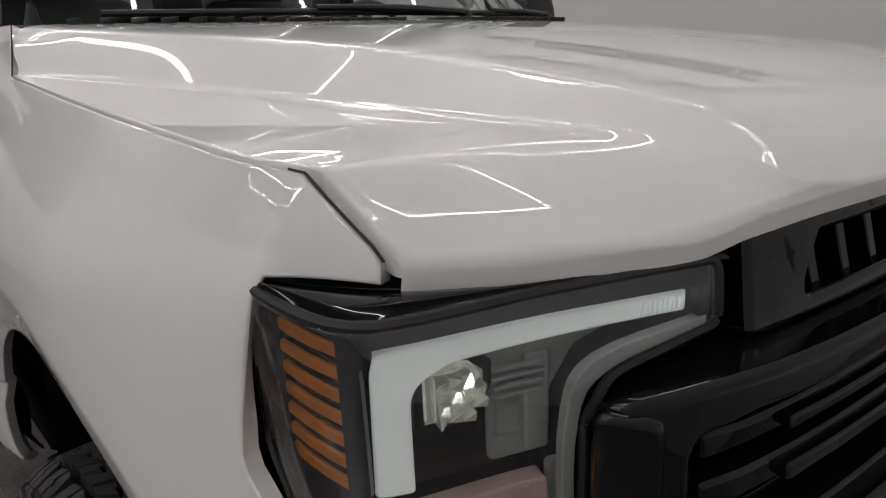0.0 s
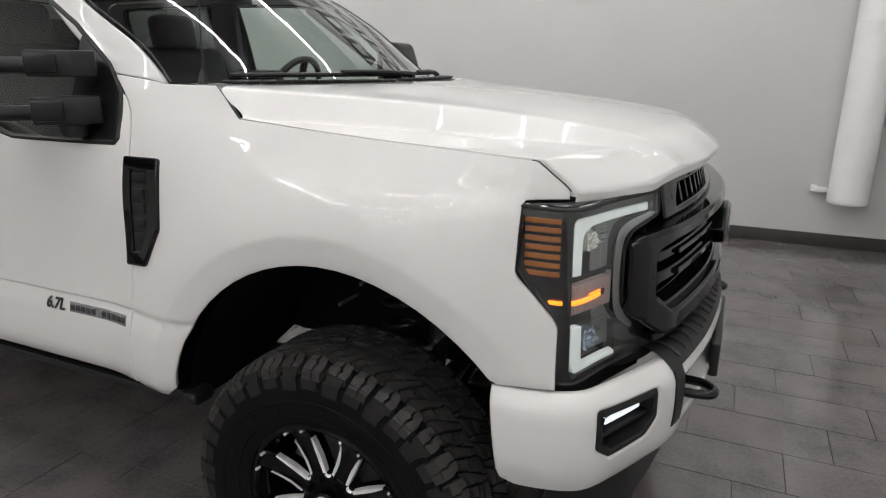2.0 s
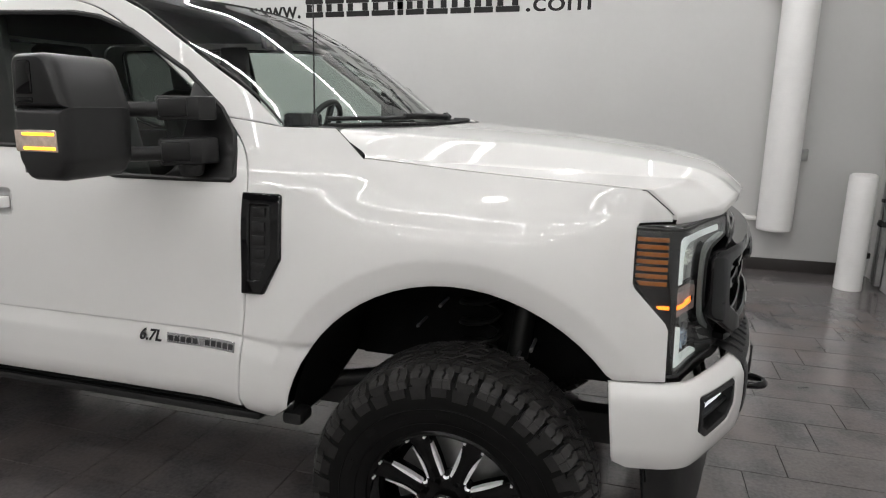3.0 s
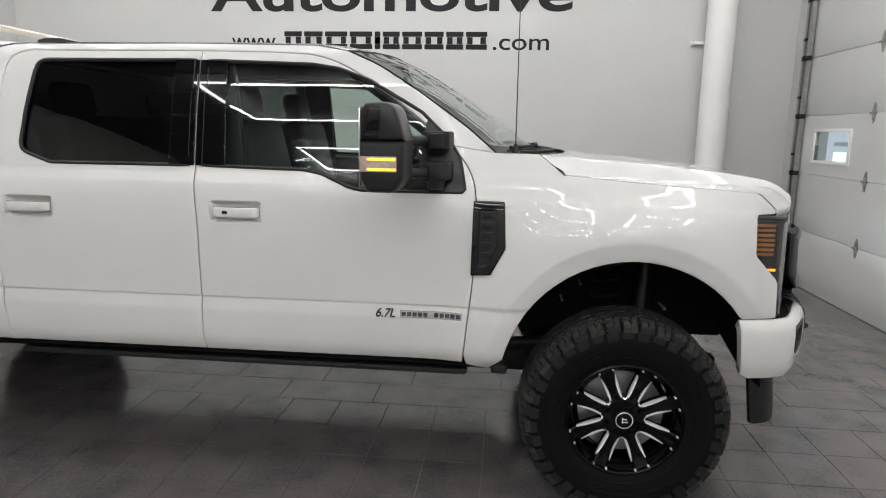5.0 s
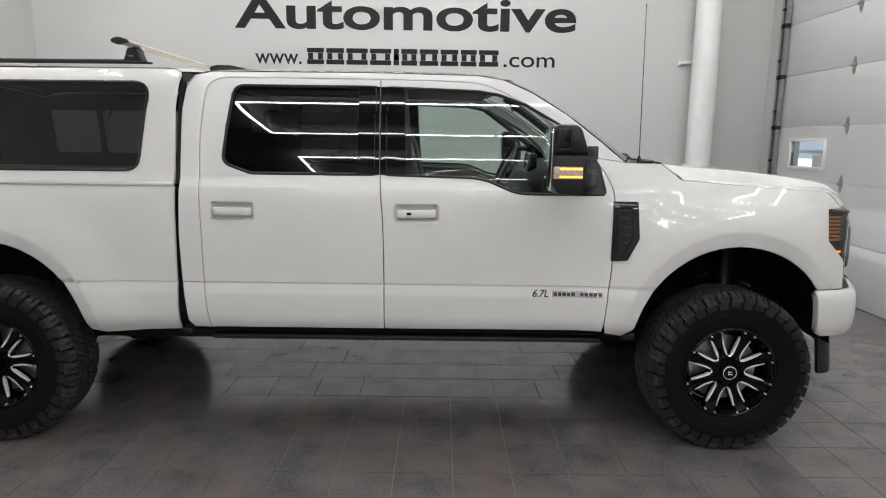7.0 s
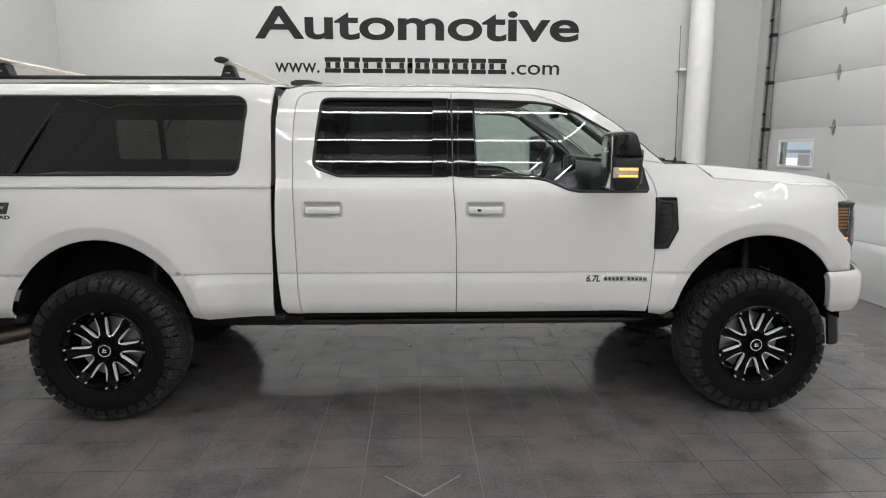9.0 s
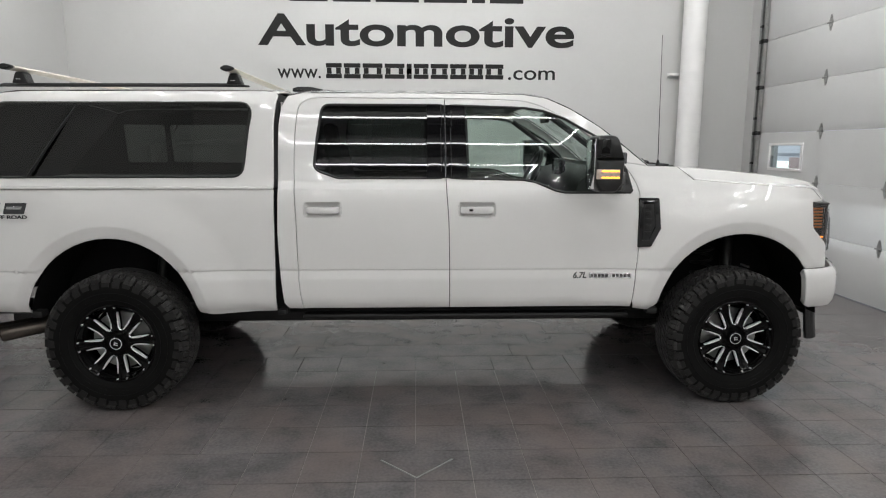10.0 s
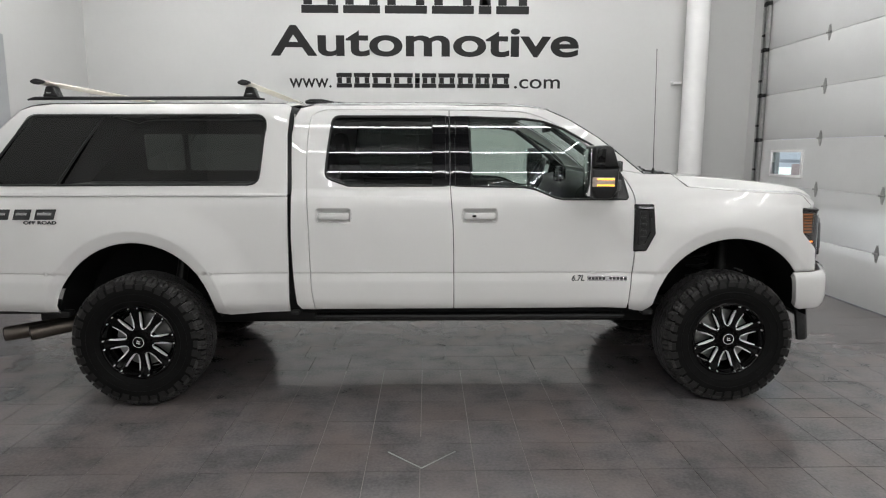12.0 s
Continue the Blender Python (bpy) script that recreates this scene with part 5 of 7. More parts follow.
panel("turn_light", rounded([(0.083, 1.123, 0.004), (0.083, 1.114, 0.003), (0.146, 1.112, 0.003), (0.210, 1.109, 0.003), (0.270, 1.111, 0.003), (0.270, 1.121, 0.003), (0.210, 1.120, 0.003), (0.146, 1.123, 0.003)]), lamp_in(0.0145), AMBERON, headlight, grid=0.02, lip=0.001, depth=0.004, label="glowing amber turn signal strip")
panel("turn_light", rounded([(0.222, 1.123, 0.001), (0.270, 1.1235, 0.001), (0.270, 1.128, 0.001), (0.222, 1.1265, 0.001)]), lamp_in(0.0150), AMBERON, headlight, grid=0.02, lip=0.0008, depth=0.003)
# amber reflector bars on the side, let into a dark block
panel("reflector_block", rounded([(0.020, 1.332, 0.01), (0.020, 1.20, 0.01), (0.100, 1.10, 0.01), (0.128, 1.10, 0.005), (0.128, 1.332, 0.005)]), lamp_in(0.024), GLOSSK, headlight, grid=0.03, lip=0.003, depth=0.01)
for k in range(7):
    z = 1.3135 - k * 0.0206
    bar = panel("reflector_bar", rounded([(0.021, z - 0.0120, 0.003), (0.110, z - 0.0120, 0.002), (0.110, z, 0.002), (0.021, z, 0.004)]), lamp_in(0.020), AMBER, headlight, grid=0.03, lip=0.0018, depth=0.005)
# projectors: faceted crystal in dark bowls
for cut, mt in (([(0.206, 1.226), (0.236, 1.226), (0.254, 1.236), (0.262, 1.250), (0.262, 1.266), (0.248, 1.278), (0.232, 1.281), (0.206, 1.279)], CRYSTAL),
                ([(0.214, 0.976), (0.250, 0.978), (0.268, 0.988), (0.274, 1.003), (0.270, 1.022), (0.255, 1.034), (0.236, 1.040), (0.214, 1.040)], CRYSTALB)):
    bowl = panel("projector", inset(cut, -0.010), lamp_in(0.040), LAMPK, headlight, grid=0.015, lip=0.004, depth=0.008)
    panel("projector_lens", cut, lamp_in(0.034), mt, bowl, grid=0.012, lip=0.006, depth=0.010)
    s0, s1 = min(p[0] for p in cut) + 0.006, max(p[0] for p in cut) - 0.006
    z0, z1 = min(p[1] for p in cut) + 0.006, max(p[1] for p in cut) - 0.006
    bm = bmesh.new()
    for i in range(4):
        for j in range(4):
            q = [(s0 + (s1 - s0) * (i + a) / 4, z0 + (z1 - z0) * (j + b) / 4) for a, b in ((0.04, 0.04), (0.96, 0.04), (0.96, 0.96), (0.04, 0.96))]
            if not all(inside(cut, np.array([a]), np.array([b]))[0] for a, b in q):
                continue
            d = [0.014 + 0.010 * ((i * 7 + j * 5 + 3 * k) % 4) / 3 for k in range(4)]
            top = [bm.verts.new(lamp_in(d[k])(*q[k])) for k in range(4)]
            low = [bm.verts.new(lamp_in(0.034)(*q[k])) for k in range(4)]
            bm.faces.new((top[0], top[1], top[2]))
            bm.faces.new((top[0], top[2], top[3]))
            for k in range(4):
                bm.faces.new((low[k], low[(k + 1) % 4], top[(k + 1) % 4], top[k]))
    part("projector_facets", bm, mt, bowl, smooth=0)["kind"] = "stuff"
# grey bowl behind the lens, then upright facets and fins round the projectors
panel("reflector_bowl", rounded([(0.268, 1.300, 0.01), (0.268, 1.165, 0.01), (0.326, 1.165, 0.01), (0.326, 1.222, 0.02), (0.352, 1.268, 0.02), (0.440, 1.300, 0.01)]), lamp_in(0.046), REFLG, headlight, grid=0.03, lip=0.003, depth=0.01)
panel("reflector_bowl", rounded([(0.285, 1.070, 0.01), (0.285, 0.960, 0.01), (0.440, 0.958, 0.01), (0.350, 1.036, 0.02), (0.328, 1.070, 0.01)]), lamp_in(0.046), REFLG, headlight, grid=0.03, lip=0.003, depth=0.01)
panel("reflector_bowl", rounded([(0.320, 1.160, 0.005), (0.320, 1.075, 0.005), (0.334, 1.075, 0.005), (0.334, 1.160, 0.005)]), lamp_in(0.030), REFLG, headlight, grid=0.03, lip=0.003, depth=0.01)
for s0, s1, z0, z1, d in ((0.275, 0.300, 1.190, 1.295, 0.044), (0.302, 0.326, 1.170, 1.270, 0.040), (0.285, 0.335, 0.965, 1.050, 0.044)):
    panel("reflector_wall", rounded([(s0, z0, 0.004), (s1, z0, 0.004), (s1, z1, 0.004), (s0, z1, 0.004)]), lamp_in(d), REFLG, headlight, grid=0.03, lip=0.003, depth=0.01)
for k in range(4):
    z = 1.262 - k * 0.009
    panel("reflector_fin", [(0.270, z), (0.318, z), (0.318, z + 0.003), (0.270, z + 0.003)], lamp_in(0.034), REFLG, headlight, grid=0.02, lip=0.0008, depth=0.006)
for k in range(6):
    z = 1.042 - k * 0.006
    panel("reflector_fin", [(0.262, z), (0.318, z), (0.318, z + 0.003), (0.262, z + 0.003)], lamp_in(0.030), CHROME, headlight, grid=0.02, lip=0.0008, depth=0.006)
panel("lens", lens_outline, lamp_face, LENS, headlight, grid=0.025, lip=0.005, depth=0.012, label="clear headlight lens").visible_shadow = False


ledge_line = Plan([(0.494, 0.936), (0.53, 0.917), (0.565, 0.894), (0.598, 0.869), (0.655, 0.806), (0.698, 0.742), (0.738, 0.668), (0.766, 0.622)], 8)


def lens_ledge(u, v):
    """The dark top of the lamp, falling from the body's lip to the edge of the lens."""
    s = 0.008 + (end - 0.020) * u
    zt = 1.3375 + 0.006 * max(0.0, u - 0.6) / 0.4
    p = lamp_in(0.003)(s, zt)
    x, w = ledge_line.at(ledge_line.length * u)
    # dark sheet run on under the hood, standing in for the gap's shade
    if v > 0.7:
        k = (v - 0.7) / 0.3
        return Vector((x - 0.030 * k, -w + 0.040 * k, 1.3445 - 0.002 * k))
    k = v / 0.7
    m = p.lerp(Vector((x, -w, 1.3445)), k)
    m.z += 0.007 * math.sin(math.pi * k)
    return m


sheet("lens_ledge", lens_ledge, 60, 12, GLOSSK, headlight, "gloss black upper edge of the lamp", flip=True)
bm = bmesh.new()
tube(bm, [lamp_in(0.004)(*p) for p in clean(dense(inset(clean(lens_outline), -0.002), 0.02))], 0.005, 6, closed=True)
part("lens_seal", bm, SEAL, headlight)
panel("lamp_sill", [(0.11, 0.845), (end, 0.865), (end, 0.935), (0.11, 0.930)], lamp_in(0.030), BLACKP, headlight, grid=0.04, lip=0.002, depth=0.02)
# grille
grille_plan = Plan([(0.700, 0.775), (0.745, 0.745), (0.785, 0.695), (0.818, 0.630), (0.858, 0.46), (0.895, 0.22), (0.905, 0.0), (0.895, -0.22), (0.858, -0.46), (0.818, -0.630), (0.785, -0.695), (0.745, -0.745), (0.700, -0.775)], 8)
GS = grille_plan.of


def grille_face(d, rake=0.06):
    def f(s, z):
        x, w = grille_plan.at(s)
        return Vector((x - d - rake * (z - 1.10), -w, z))
    return f


GL = grille_plan.length
grille = empty("grille")
grille.parent = truck
grille["label"] = "gloss black grille with stacked bars and an oval badge"
# header below the hood, with slots
panel("header", rounded([(GS(0.60), 1.262, 0.01), (GL - GS(0.60), 1.262, 0.01), (GL - GS(0.585), 1.360, 0.02), (GL - GS(0.52), 1.386, 0.01), (GL / 2, 1.392, 0), (GS(0.52), 1.386, 0.01), (GS(0.585), 1.360, 0.02)]), grille_face(0.0, 0.28), GLOSSK, grille, grid=0.05, lip=0.008, depth=0.05,
      holes=[rounded([(GS(0.50), 1.282, 0.012), (GL - GS(0.50), 1.282, 0.012), (GL - GS(0.47), 1.338, 0.012), (GS(0.47), 1.338, 0.012)])], label="gloss black header")
panel("slot_back", [(GS(0.54), 1.272), (GL - GS(0.54), 1.272), (GL - GS(0.54), 1.350), (GS(0.54), 1.350)], grille_face(0.06, 0.28), DARK, grille, grid=0.06, lip=0.002, depth=0.01)
for k in range(15):
    s = GS(0.48) + (GL - 2 * GS(0.48)) * (k + 0.5) / 15
    panel("slot_fin", [(s - 0.008, 1.276), (s + 0.008, 1.276), (s + 0.008, 1.344), (s - 0.008, 1.344)], grille_face(0.018, 0.28), GLOSSK, grille, grid=0.05, lip=0.002, depth=0.04)
# the outer ring: two brackets closed by upper and lower rails
ring_out = rounded([(GS(0.762), 1.245, 0.04), (GS(0.766), 1.055, 0.05), (GS(0.69), 0.985, 0.05), (GL - GS(0.69), 0.985, 0.05), (GL - GS(0.766), 1.055, 0.05), (GL - GS(0.762), 1.245, 0.04), (GL - GS(0.66), 1.262, 0.03), (GS(0.66), 1.262, 0.03)])
ring_in = rounded([(GS(0.700), 1.205, 0.03), (GS(0.700), 1.085, 0.035), (GS(0.640), 1.042, 0.035), (GL - GS(0.640), 1.042, 0.035), (GL - GS(0.700), 1.085, 0.035), (GL - GS(0.700), 1.205, 0.03), (GL - GS(0.64), 1.222, 0.02), (GS(0.64), 1.222, 0.02)])
panel("surround", ring_out, grille_face(-0.012), GLOSSK, grille, grid=0.035, lip=0.012, depth=0.07, holes=[ring_in], label="gloss black surround")
# second, inner edge of the surround
panel("inner_frame", inset(clean(ring_in), -0.006), grille_face(0.012), GLOSSK, grille, grid=0.035, lip=0.006, depth=0.05, holes=[inset(clean(ring_in), 0.016)])
panel("side_bracket", rounded([(GS(0.768), 1.240, 0.02), (GS(0.772), 1.050, 0.03), (GS(0.735), 1.03, 0.02), (GS(0.730), 1.235, 0.02)]), grille_face(-0.022), GLOSSK, grille, grid=0.03, lip=0.01, depth=0.05)
panel("grille_back", inset(clean(ring_in), -0.02), grille_face(0.085), DARK, grille, grid=0.06, lip=0.002, depth=0.01)
# mesh behind the bars
for k in range(7):
    z = 1.060 + k * 0.024
    panel("mesh_bar", [(GS(0.655), z), (GL - GS(0.655), z), (GL - GS(0.655), z + 0.006), (GS(0.655), z + 0.006)], grille_face(0.055), GLOSSK, grille, grid=0.08, lip=0.0015, depth=0.02)
for k in range(30):
    s = GS(0.67) + (GL - 2 * GS(0.67)) * (k + 0.5) / 30
    panel("mesh_rib", [(s - 0.004, 1.050), (s + 0.004, 1.050), (s + 0.004, 1.215), (s - 0.004, 1.215)], grille_face(0.062), GLOSSK, grille, grid=0.08, lip=0.001, depth=0.015)
# two stacked cross bars that run to the badge
for z, h in ((1.168, 0.026), (1.112, 0.030)):
    for m in (0, 1):
        a, b = (GS(0.668), GL / 2 - 0.15) if m == 0 else (GL / 2 + 0.15, GL - GS(0.668))
        panel("cross_bar", rounded([(a, z, 0.004), (b, z, 0.004), (b, z + h, 0.004), (a, z + h, 0.004)]), grille_face(0.018), GLOSSK, grille, grid=0.05, lip=0.006, depth=0.04)
        panel("cross_bar_edge", rounded([(a + 0.10, z + 0.006, 0.002), (b - 0.02, z + 0.006, 0.002), (b - 0.02, z + h - 0.006, 0.002), (a + 0.10, z + h - 0.006, 0.002)]), grille_face(0.006), GLOSSK, grille, grid=0.05, lip=0.004, depth=0.02)
oval = [(GL / 2 + 0.155 * math.cos(k * math.tau / 40), 1.150 + 0.066 * math.sin(k * math.tau / 40)) for k in range(40)]
panel("badge", oval, grille_face(-0.030), GLOSSK, grille, grid=0.03, lip=0.010, depth=0.06, label="plain oval badge")
panel("badge_field", inset(oval, 0.012), grille_face(-0.0325), BADGEK, grille, grid=0.03, lip=0.002, depth=0.004)
# chin between grille and bumper
panel("chin", [(GS(0.745), 0.90), (GL - GS(0.745), 0.90), (GL - GS(0.745), 1.02), (GS(0.745), 1.02)], grille_face(0.055), BLACKP, grille, grid=0.05, lip=0.004, depth=0.03)
panel("chin_bar", rounded([(GS(0.69), 0.962, 0.006), (GL - GS(0.69), 0.962, 0.006), (GL - GS(0.69), 0.986, 0.006), (GS(0.69), 0.986, 0.006)]), grille_face(0.010), GLOSSK, grille, grid=0.05, lip=0.006, depth=0.05)
# raised plain marks on the nose of the hood


def raised(u, v, h):
    """A point of the bonnet lifted by h along its normal."""
    across, down = bonnet(u + 0.004, v) - bonnet(u - 0.004, v), bonnet(u, v + 0.004) - bonnet(u, v - 0.004)
    n = down.cross(across).normalized()
    return bonnet(u, v) + (n if n.z > 0 else -n) * h


for k in range(9):
    if k == 5:
        continue
    y = -0.285 + k * 0.071
    uc = 0.5 + (y / 0.56 * AC) / 2.06
    bm = bmesh.new()
    grid = [[bm.verts.new(raised(uc + 0.0085 * (i - 3) / 2, 0.785 + 0.020 * j / 4, 0.0016 if 0 < i < 6 and 0 < j < 4 else -0.001)) for i in range(7)] for j in range(5)]
    for j in range(4):
        for i in range(6):
            bm.faces.new((grid[j][i], grid[j][i + 1], grid[j + 1][i + 1], grid[j + 1][i]))
    bmesh.ops.recalc_face_normals(bm, faces=bm.faces)
    part("raised_mark", bm, PAINT, hood)

# bumper
bumper_plan = Plan([(0.452, 1.008), (0.56, 1.003), (0.65, 0.985), (0.712, 0.948), (0.768, 0.862), (0.826, 0.752), (0.868, 0.655), (0.915, 0.42), (0.938, 0.20), (0.945, 0.0),
                    (0.938, -0.20), (0.915, -0.42), (0.868, -0.655), (0.826, -0.752), (0.768, -0.862), (0.712, -0.948), (0.65, -0.985), (0.56, -1.003), (0.452, -1.008)], 8)
BS, BL_ = bumper_plan.of, bumper_plan.length
bulge = table([0.60, 0.655, 0.70, 0.80, 0.86, 0.895, 0.915, 0.93], [-0.060, -0.030, -0.008, 0.0, -0.002, -0.014, -0.034, -0.065])


def bumper_face(s, z):
    x, w = bumper_plan.at(s)
    x2, w2 = bumper_plan.at(s + 0.004)
    x1, w1 = bumper_plan.at(s - 0.004)
    t = Vector((x2 - x1, w2 - w1)).normalized()
    n = Vector((-t.y, t.x))
    b = bulge(z)
    return Vector((x + n.x * b, -(w + n.y * b), z))


def bumper_in(d):
    def f(s, z):
        p = bumper_face(s, z)
        x2, w2 = bumper_plan.at(s + 0.004)
        x1, w1 = bumper_plan.at(s - 0.004)
        t = Vector((x2 - x1, w2 - w1)).normalized()
        return p - Vector((-t.y, -t.x, 0)) * d
    return f


bumper = empty("front_bumper")
bumper.parent = truck
bumper["label"] = "white front bumper with black centre and tow hooks"
fog = rounded([(BS(0.950), 0.878, 0.014), (BS(0.945), 0.775, 0.02), (BS(0.905), 0.742, 0.02), (BS(0.79), 0.752, 0.025), (BS(0.752), 0.792, 0.03), (BS(0.748), 0.874, 0.016)])
fog2 = [(BL_ - s, z) for s, z in fog]
outline = ([(0.006, 0.913), (0.03, 0.660), (0.07, 0.640), (BS(0.94), 0.648), (BS(0.66), 0.672), (BL_ / 2, 0.690), (BL_ - BS(0.66), 0.672), (BL_ - BS(0.94), 0.648), (BL_ - 0.07, 0.640), (BL_ - 0.03, 0.660), (BL_ - 0.006, 0.913)]
           + [(BL_ - BS(0.94), 0.922), (BL_ - BS(0.70), 0.925), (BL_ / 2, 0.925), (BS(0.70), 0.925), (BS(0.94), 0.922)])
mouth = rounded([(BS(0.648), 0.735, 0.01), (BL_ - BS(0.648), 0.735, 0.01), (BL_ - BS(0.64), 0.858, 0.01), (BS(0.64), 0.858, 0.01)])
panel("bumper_shell", outline, bumper_face, PAINT, bumper, grid=0.035, lip=0.008, depth=0.05, holes=[fog, fog2, mouth], label="white bumper shell")
panel("centre_panel", inset(clean(mouth), -0.02), bumper_in(0.055), BLACKP, bumper, grid=0.06, lip=0.003, depth=0.02, label="black centre panel")
for m in (0, 1):
    a, b = BS(0.690), BS(0.628)
    s0, s1 = (a, b) if m == 0 else (BL_ - b, BL_ - a)
    panel("centre_band", [(s0, 0.735), (s1, 0.735), (s1, 0.921), (s0, 0.921)], bumper_in(-0.003), BLACKP, bumper, grid=0.03, lip=0.003, depth=0.012, label="black band across the bumper")


def top_pad(u, v):
    s = BS(0.70) + (BL_ - 2 * BS(0.70)) * u
    p = bumper_face(s, 0.890)
    return Vector((p.x + 0.003 - 0.21 * v, p.y * (1 - 0.12 * v), 0.896 + 0.042 * (1 - (1 - v) ** 6)))


sheet("step_pad", top_pad, 40, 16, BLACKP, bumper, "black step pad on the bumper", flip=True)
for k in range(22):
    u = 0.03 + 0.94 * (k + 0.5) / 22
    bm = bmesh.new()
    tube(bm, [top_pad(u, v) + Vector((0, 0, 0.001)) for v in (0.06, 0.14, 0.24, 0.36, 0.6, 0.95)], 0.0055, 6)
    part("pad_rib", bm, BLACKP, bumper)
# fog lamps in deep black bezels
for m in (0, 1):
    poly = fog if m == 0 else fog2
    panel("fog_bezel", inset(clean(poly), 0.001), bumper_in(0.002), BLACKP, bumper, grid=0.03, lip=0.006, depth=0.075, holes=[inset(clean(poly), 0.020)], label="black fog lamp bezel")
    panel("fog_recess", inset(clean(poly), -0.004), bumper_in(0.070), BLACKP, bumper, grid=0.03, lip=0.002, depth=0.01)
    q = [(BS(0.912), 0.818), (BS(0.790), 0.826), (BS(0.790), 0.852), (BS(0.912), 0.850)]
    q = q if m == 0 else [(BL_ - s, z) for s, z in q]
    panel("fog_lamp", rounded([(*p, 0.006) for p in q]), bumper_in(0.026), LEDW, bumper, grid=0.02, lip=0.003, depth=0.012, label="lit white fog lamp")
    q = [(BS(0.925), 0.792), (BS(0.770), 0.802), (BS(0.768), 0.812), (BS(0.922), 0.803)]
    q = q if m == 0 else [(BL_ - s, z) for s, z in q]
    panel("fog_shelf", q, bumper_in(0.020), BLACKP, bumper, grid=0.03, lip=0.002, depth=0.05)
    # tow hook
    sgn = -1 if m == 0 else 1
    bm = bmesh.new()
    y = sgn * 0.50
    zc = 0.768
    tube(bm, spline([(0.80, y + 0.045, zc), (0.87, y + 0.045, zc), (0.918, y + 0.038, zc), (0.947, y + 0.008, zc), (0.942, y - 0.024, zc), (0.910, y - 0.036, zc), (0.86, y - 0.040, zc), (0.80, y - 0.040, zc)], 5), 0.0135, 12)
    part("tow_hook", bm, GLOSSK, bumper, "black tow hook")
bm = bmesh.new()
box(bm, (0.940, 0.0, 0.752), (0.030, 0.50, 0.115), 0.008)
plate = part("plate_holder", bm, BLACKP, bumper, "black plate holder")
bm = bmesh.new()
for k in range(3):
    box(bm, (0.956, 0.0, 0.784 - k * 0.032), (0.004, 0.24 - 0.05 * (k % 2), 0.014), 0.002)
part("plate_bar", bm, BADGES, plate)

# air dam below the bumper
dam_plan = Plan([(0.60, 0.86), (0.70, 0.80), (0.79, 0.62), (0.84, 0.30), (0.85, 0.0), (0.84, -0.30), (0.79, -0.62), (0.70, -0.80), (0.60, -0.86)], 8)


def dam(s, z):
    x, w = dam_plan.at(s)
    return Vector((x - 0.12 * (z - 0.38), -w, z))


DL_ = dam_plan.length
panel("air_dam", rounded([(0.0, 0.66, 0), (0.0, 0.385, 0.02), (0.18, 0.372, 0.02), (0.32, 0.48, 0.10), (DL_ - 0.32, 0.48, 0.10), (DL_ - 0.18, 0.372, 0.02), (DL_, 0.385, 0.02), (DL_, 0.66, 0)]), dam, BLACKP, truck, grid=0.05, lip=0.005, depth=0.02, label="black air dam below the bumper")

# the low beams, from the lamps to the overhead door
for sy in (-1, 1):
    ld = bpy.data.lights.new("low_beam", "SPOT")
    ld.energy, ld.color, ld.spot_size, ld.spot_blend, ld.shadow_soft_size = 60, (0.92, 0.96, 1.0), radians(84), 0.35, 0.03
    lo = new("low_beam", ld)
    lo.matrix_world = look((0.80, sy * 0.80, 1.03), (2.8, sy * 1.15, 0.82))
    lo.scale = (1.3, 0.16, 1)

# ------------------------------------------------------------------ left side, inside and underneath
for ob in (front_fender, front_door, rear_door, cab_side, bed_side):
    other_side(ob, truck)


def empty_copy(ob):
    e2 = new(ob.name.split(".")[0])
    e2.parent = truck
    if "label" in ob:
        e2["label"] = ob["label"]
    for ch in ob.children:
        other_side(ch, e2)
    return e2


for ob in (headlight, mirror_root, board):
    empty_copy(ob)

# dark shell behind the panels, so that the joints read dark
inner = panel("inner_shell", [(-3.10, 0.645), (-3.10, 1.44), (-2.90, 1.47), (-0.74, 1.40), (-0.56, 1.36), (-0.56, 0.655)], side, DARK, truck, grid=0.10, out=-0.035, lip=0.002, depth=0.004)
other_side(inner, truck)
bm = bmesh.new()
box(bm, (0.02, 0, 1.27), (1.10, 1.56, 0.16))
box(bm, (0.02, 0, 0.94), (1.10, 0.82, 0.56))
box(bm, (0.60, 0, 1.10), (0.10, 1.10, 0.5))
part("engine_bay", bm, DARK, truck)
bm = bmesh.new()
box(bm, (-1.80, 0, 0.70), (2.40, 1.80, 0.10))
box(bm, (-0.66, 0, 1.05), (0.06, 1.72, 0.80))
box(bm, (-2.985, 0, 1.05), (0.03, 1.84, 0.78))
part("cab_floor", bm, DARK, truck)
bm = bmesh.new()
box(bm, (-4.19, 0, 0.86), (2.28, 1.00, 0.30))
box(bm, (-3.06, 0, 1.04), (0.03, 1.86, 0.80))
part("bed_floor", bm, DARK, truck)
bm = bmesh.new()
box(bm, (-5.36, 0, 1.04), (0.03, 1.94, 0.78), 0.01)
part("tailgate", bm, PAINT, truck)
# rear wall of the cab, with its window left open behind dark glass
bm = bmesh.new()
prism(bm, [(-0.90, 1.43), (0.90, 1.43), (0.80, 1.99), (-0.80, 1.99)], "x", -3.004, -2.994)
part("cab_back", bm, PAINT, truck)

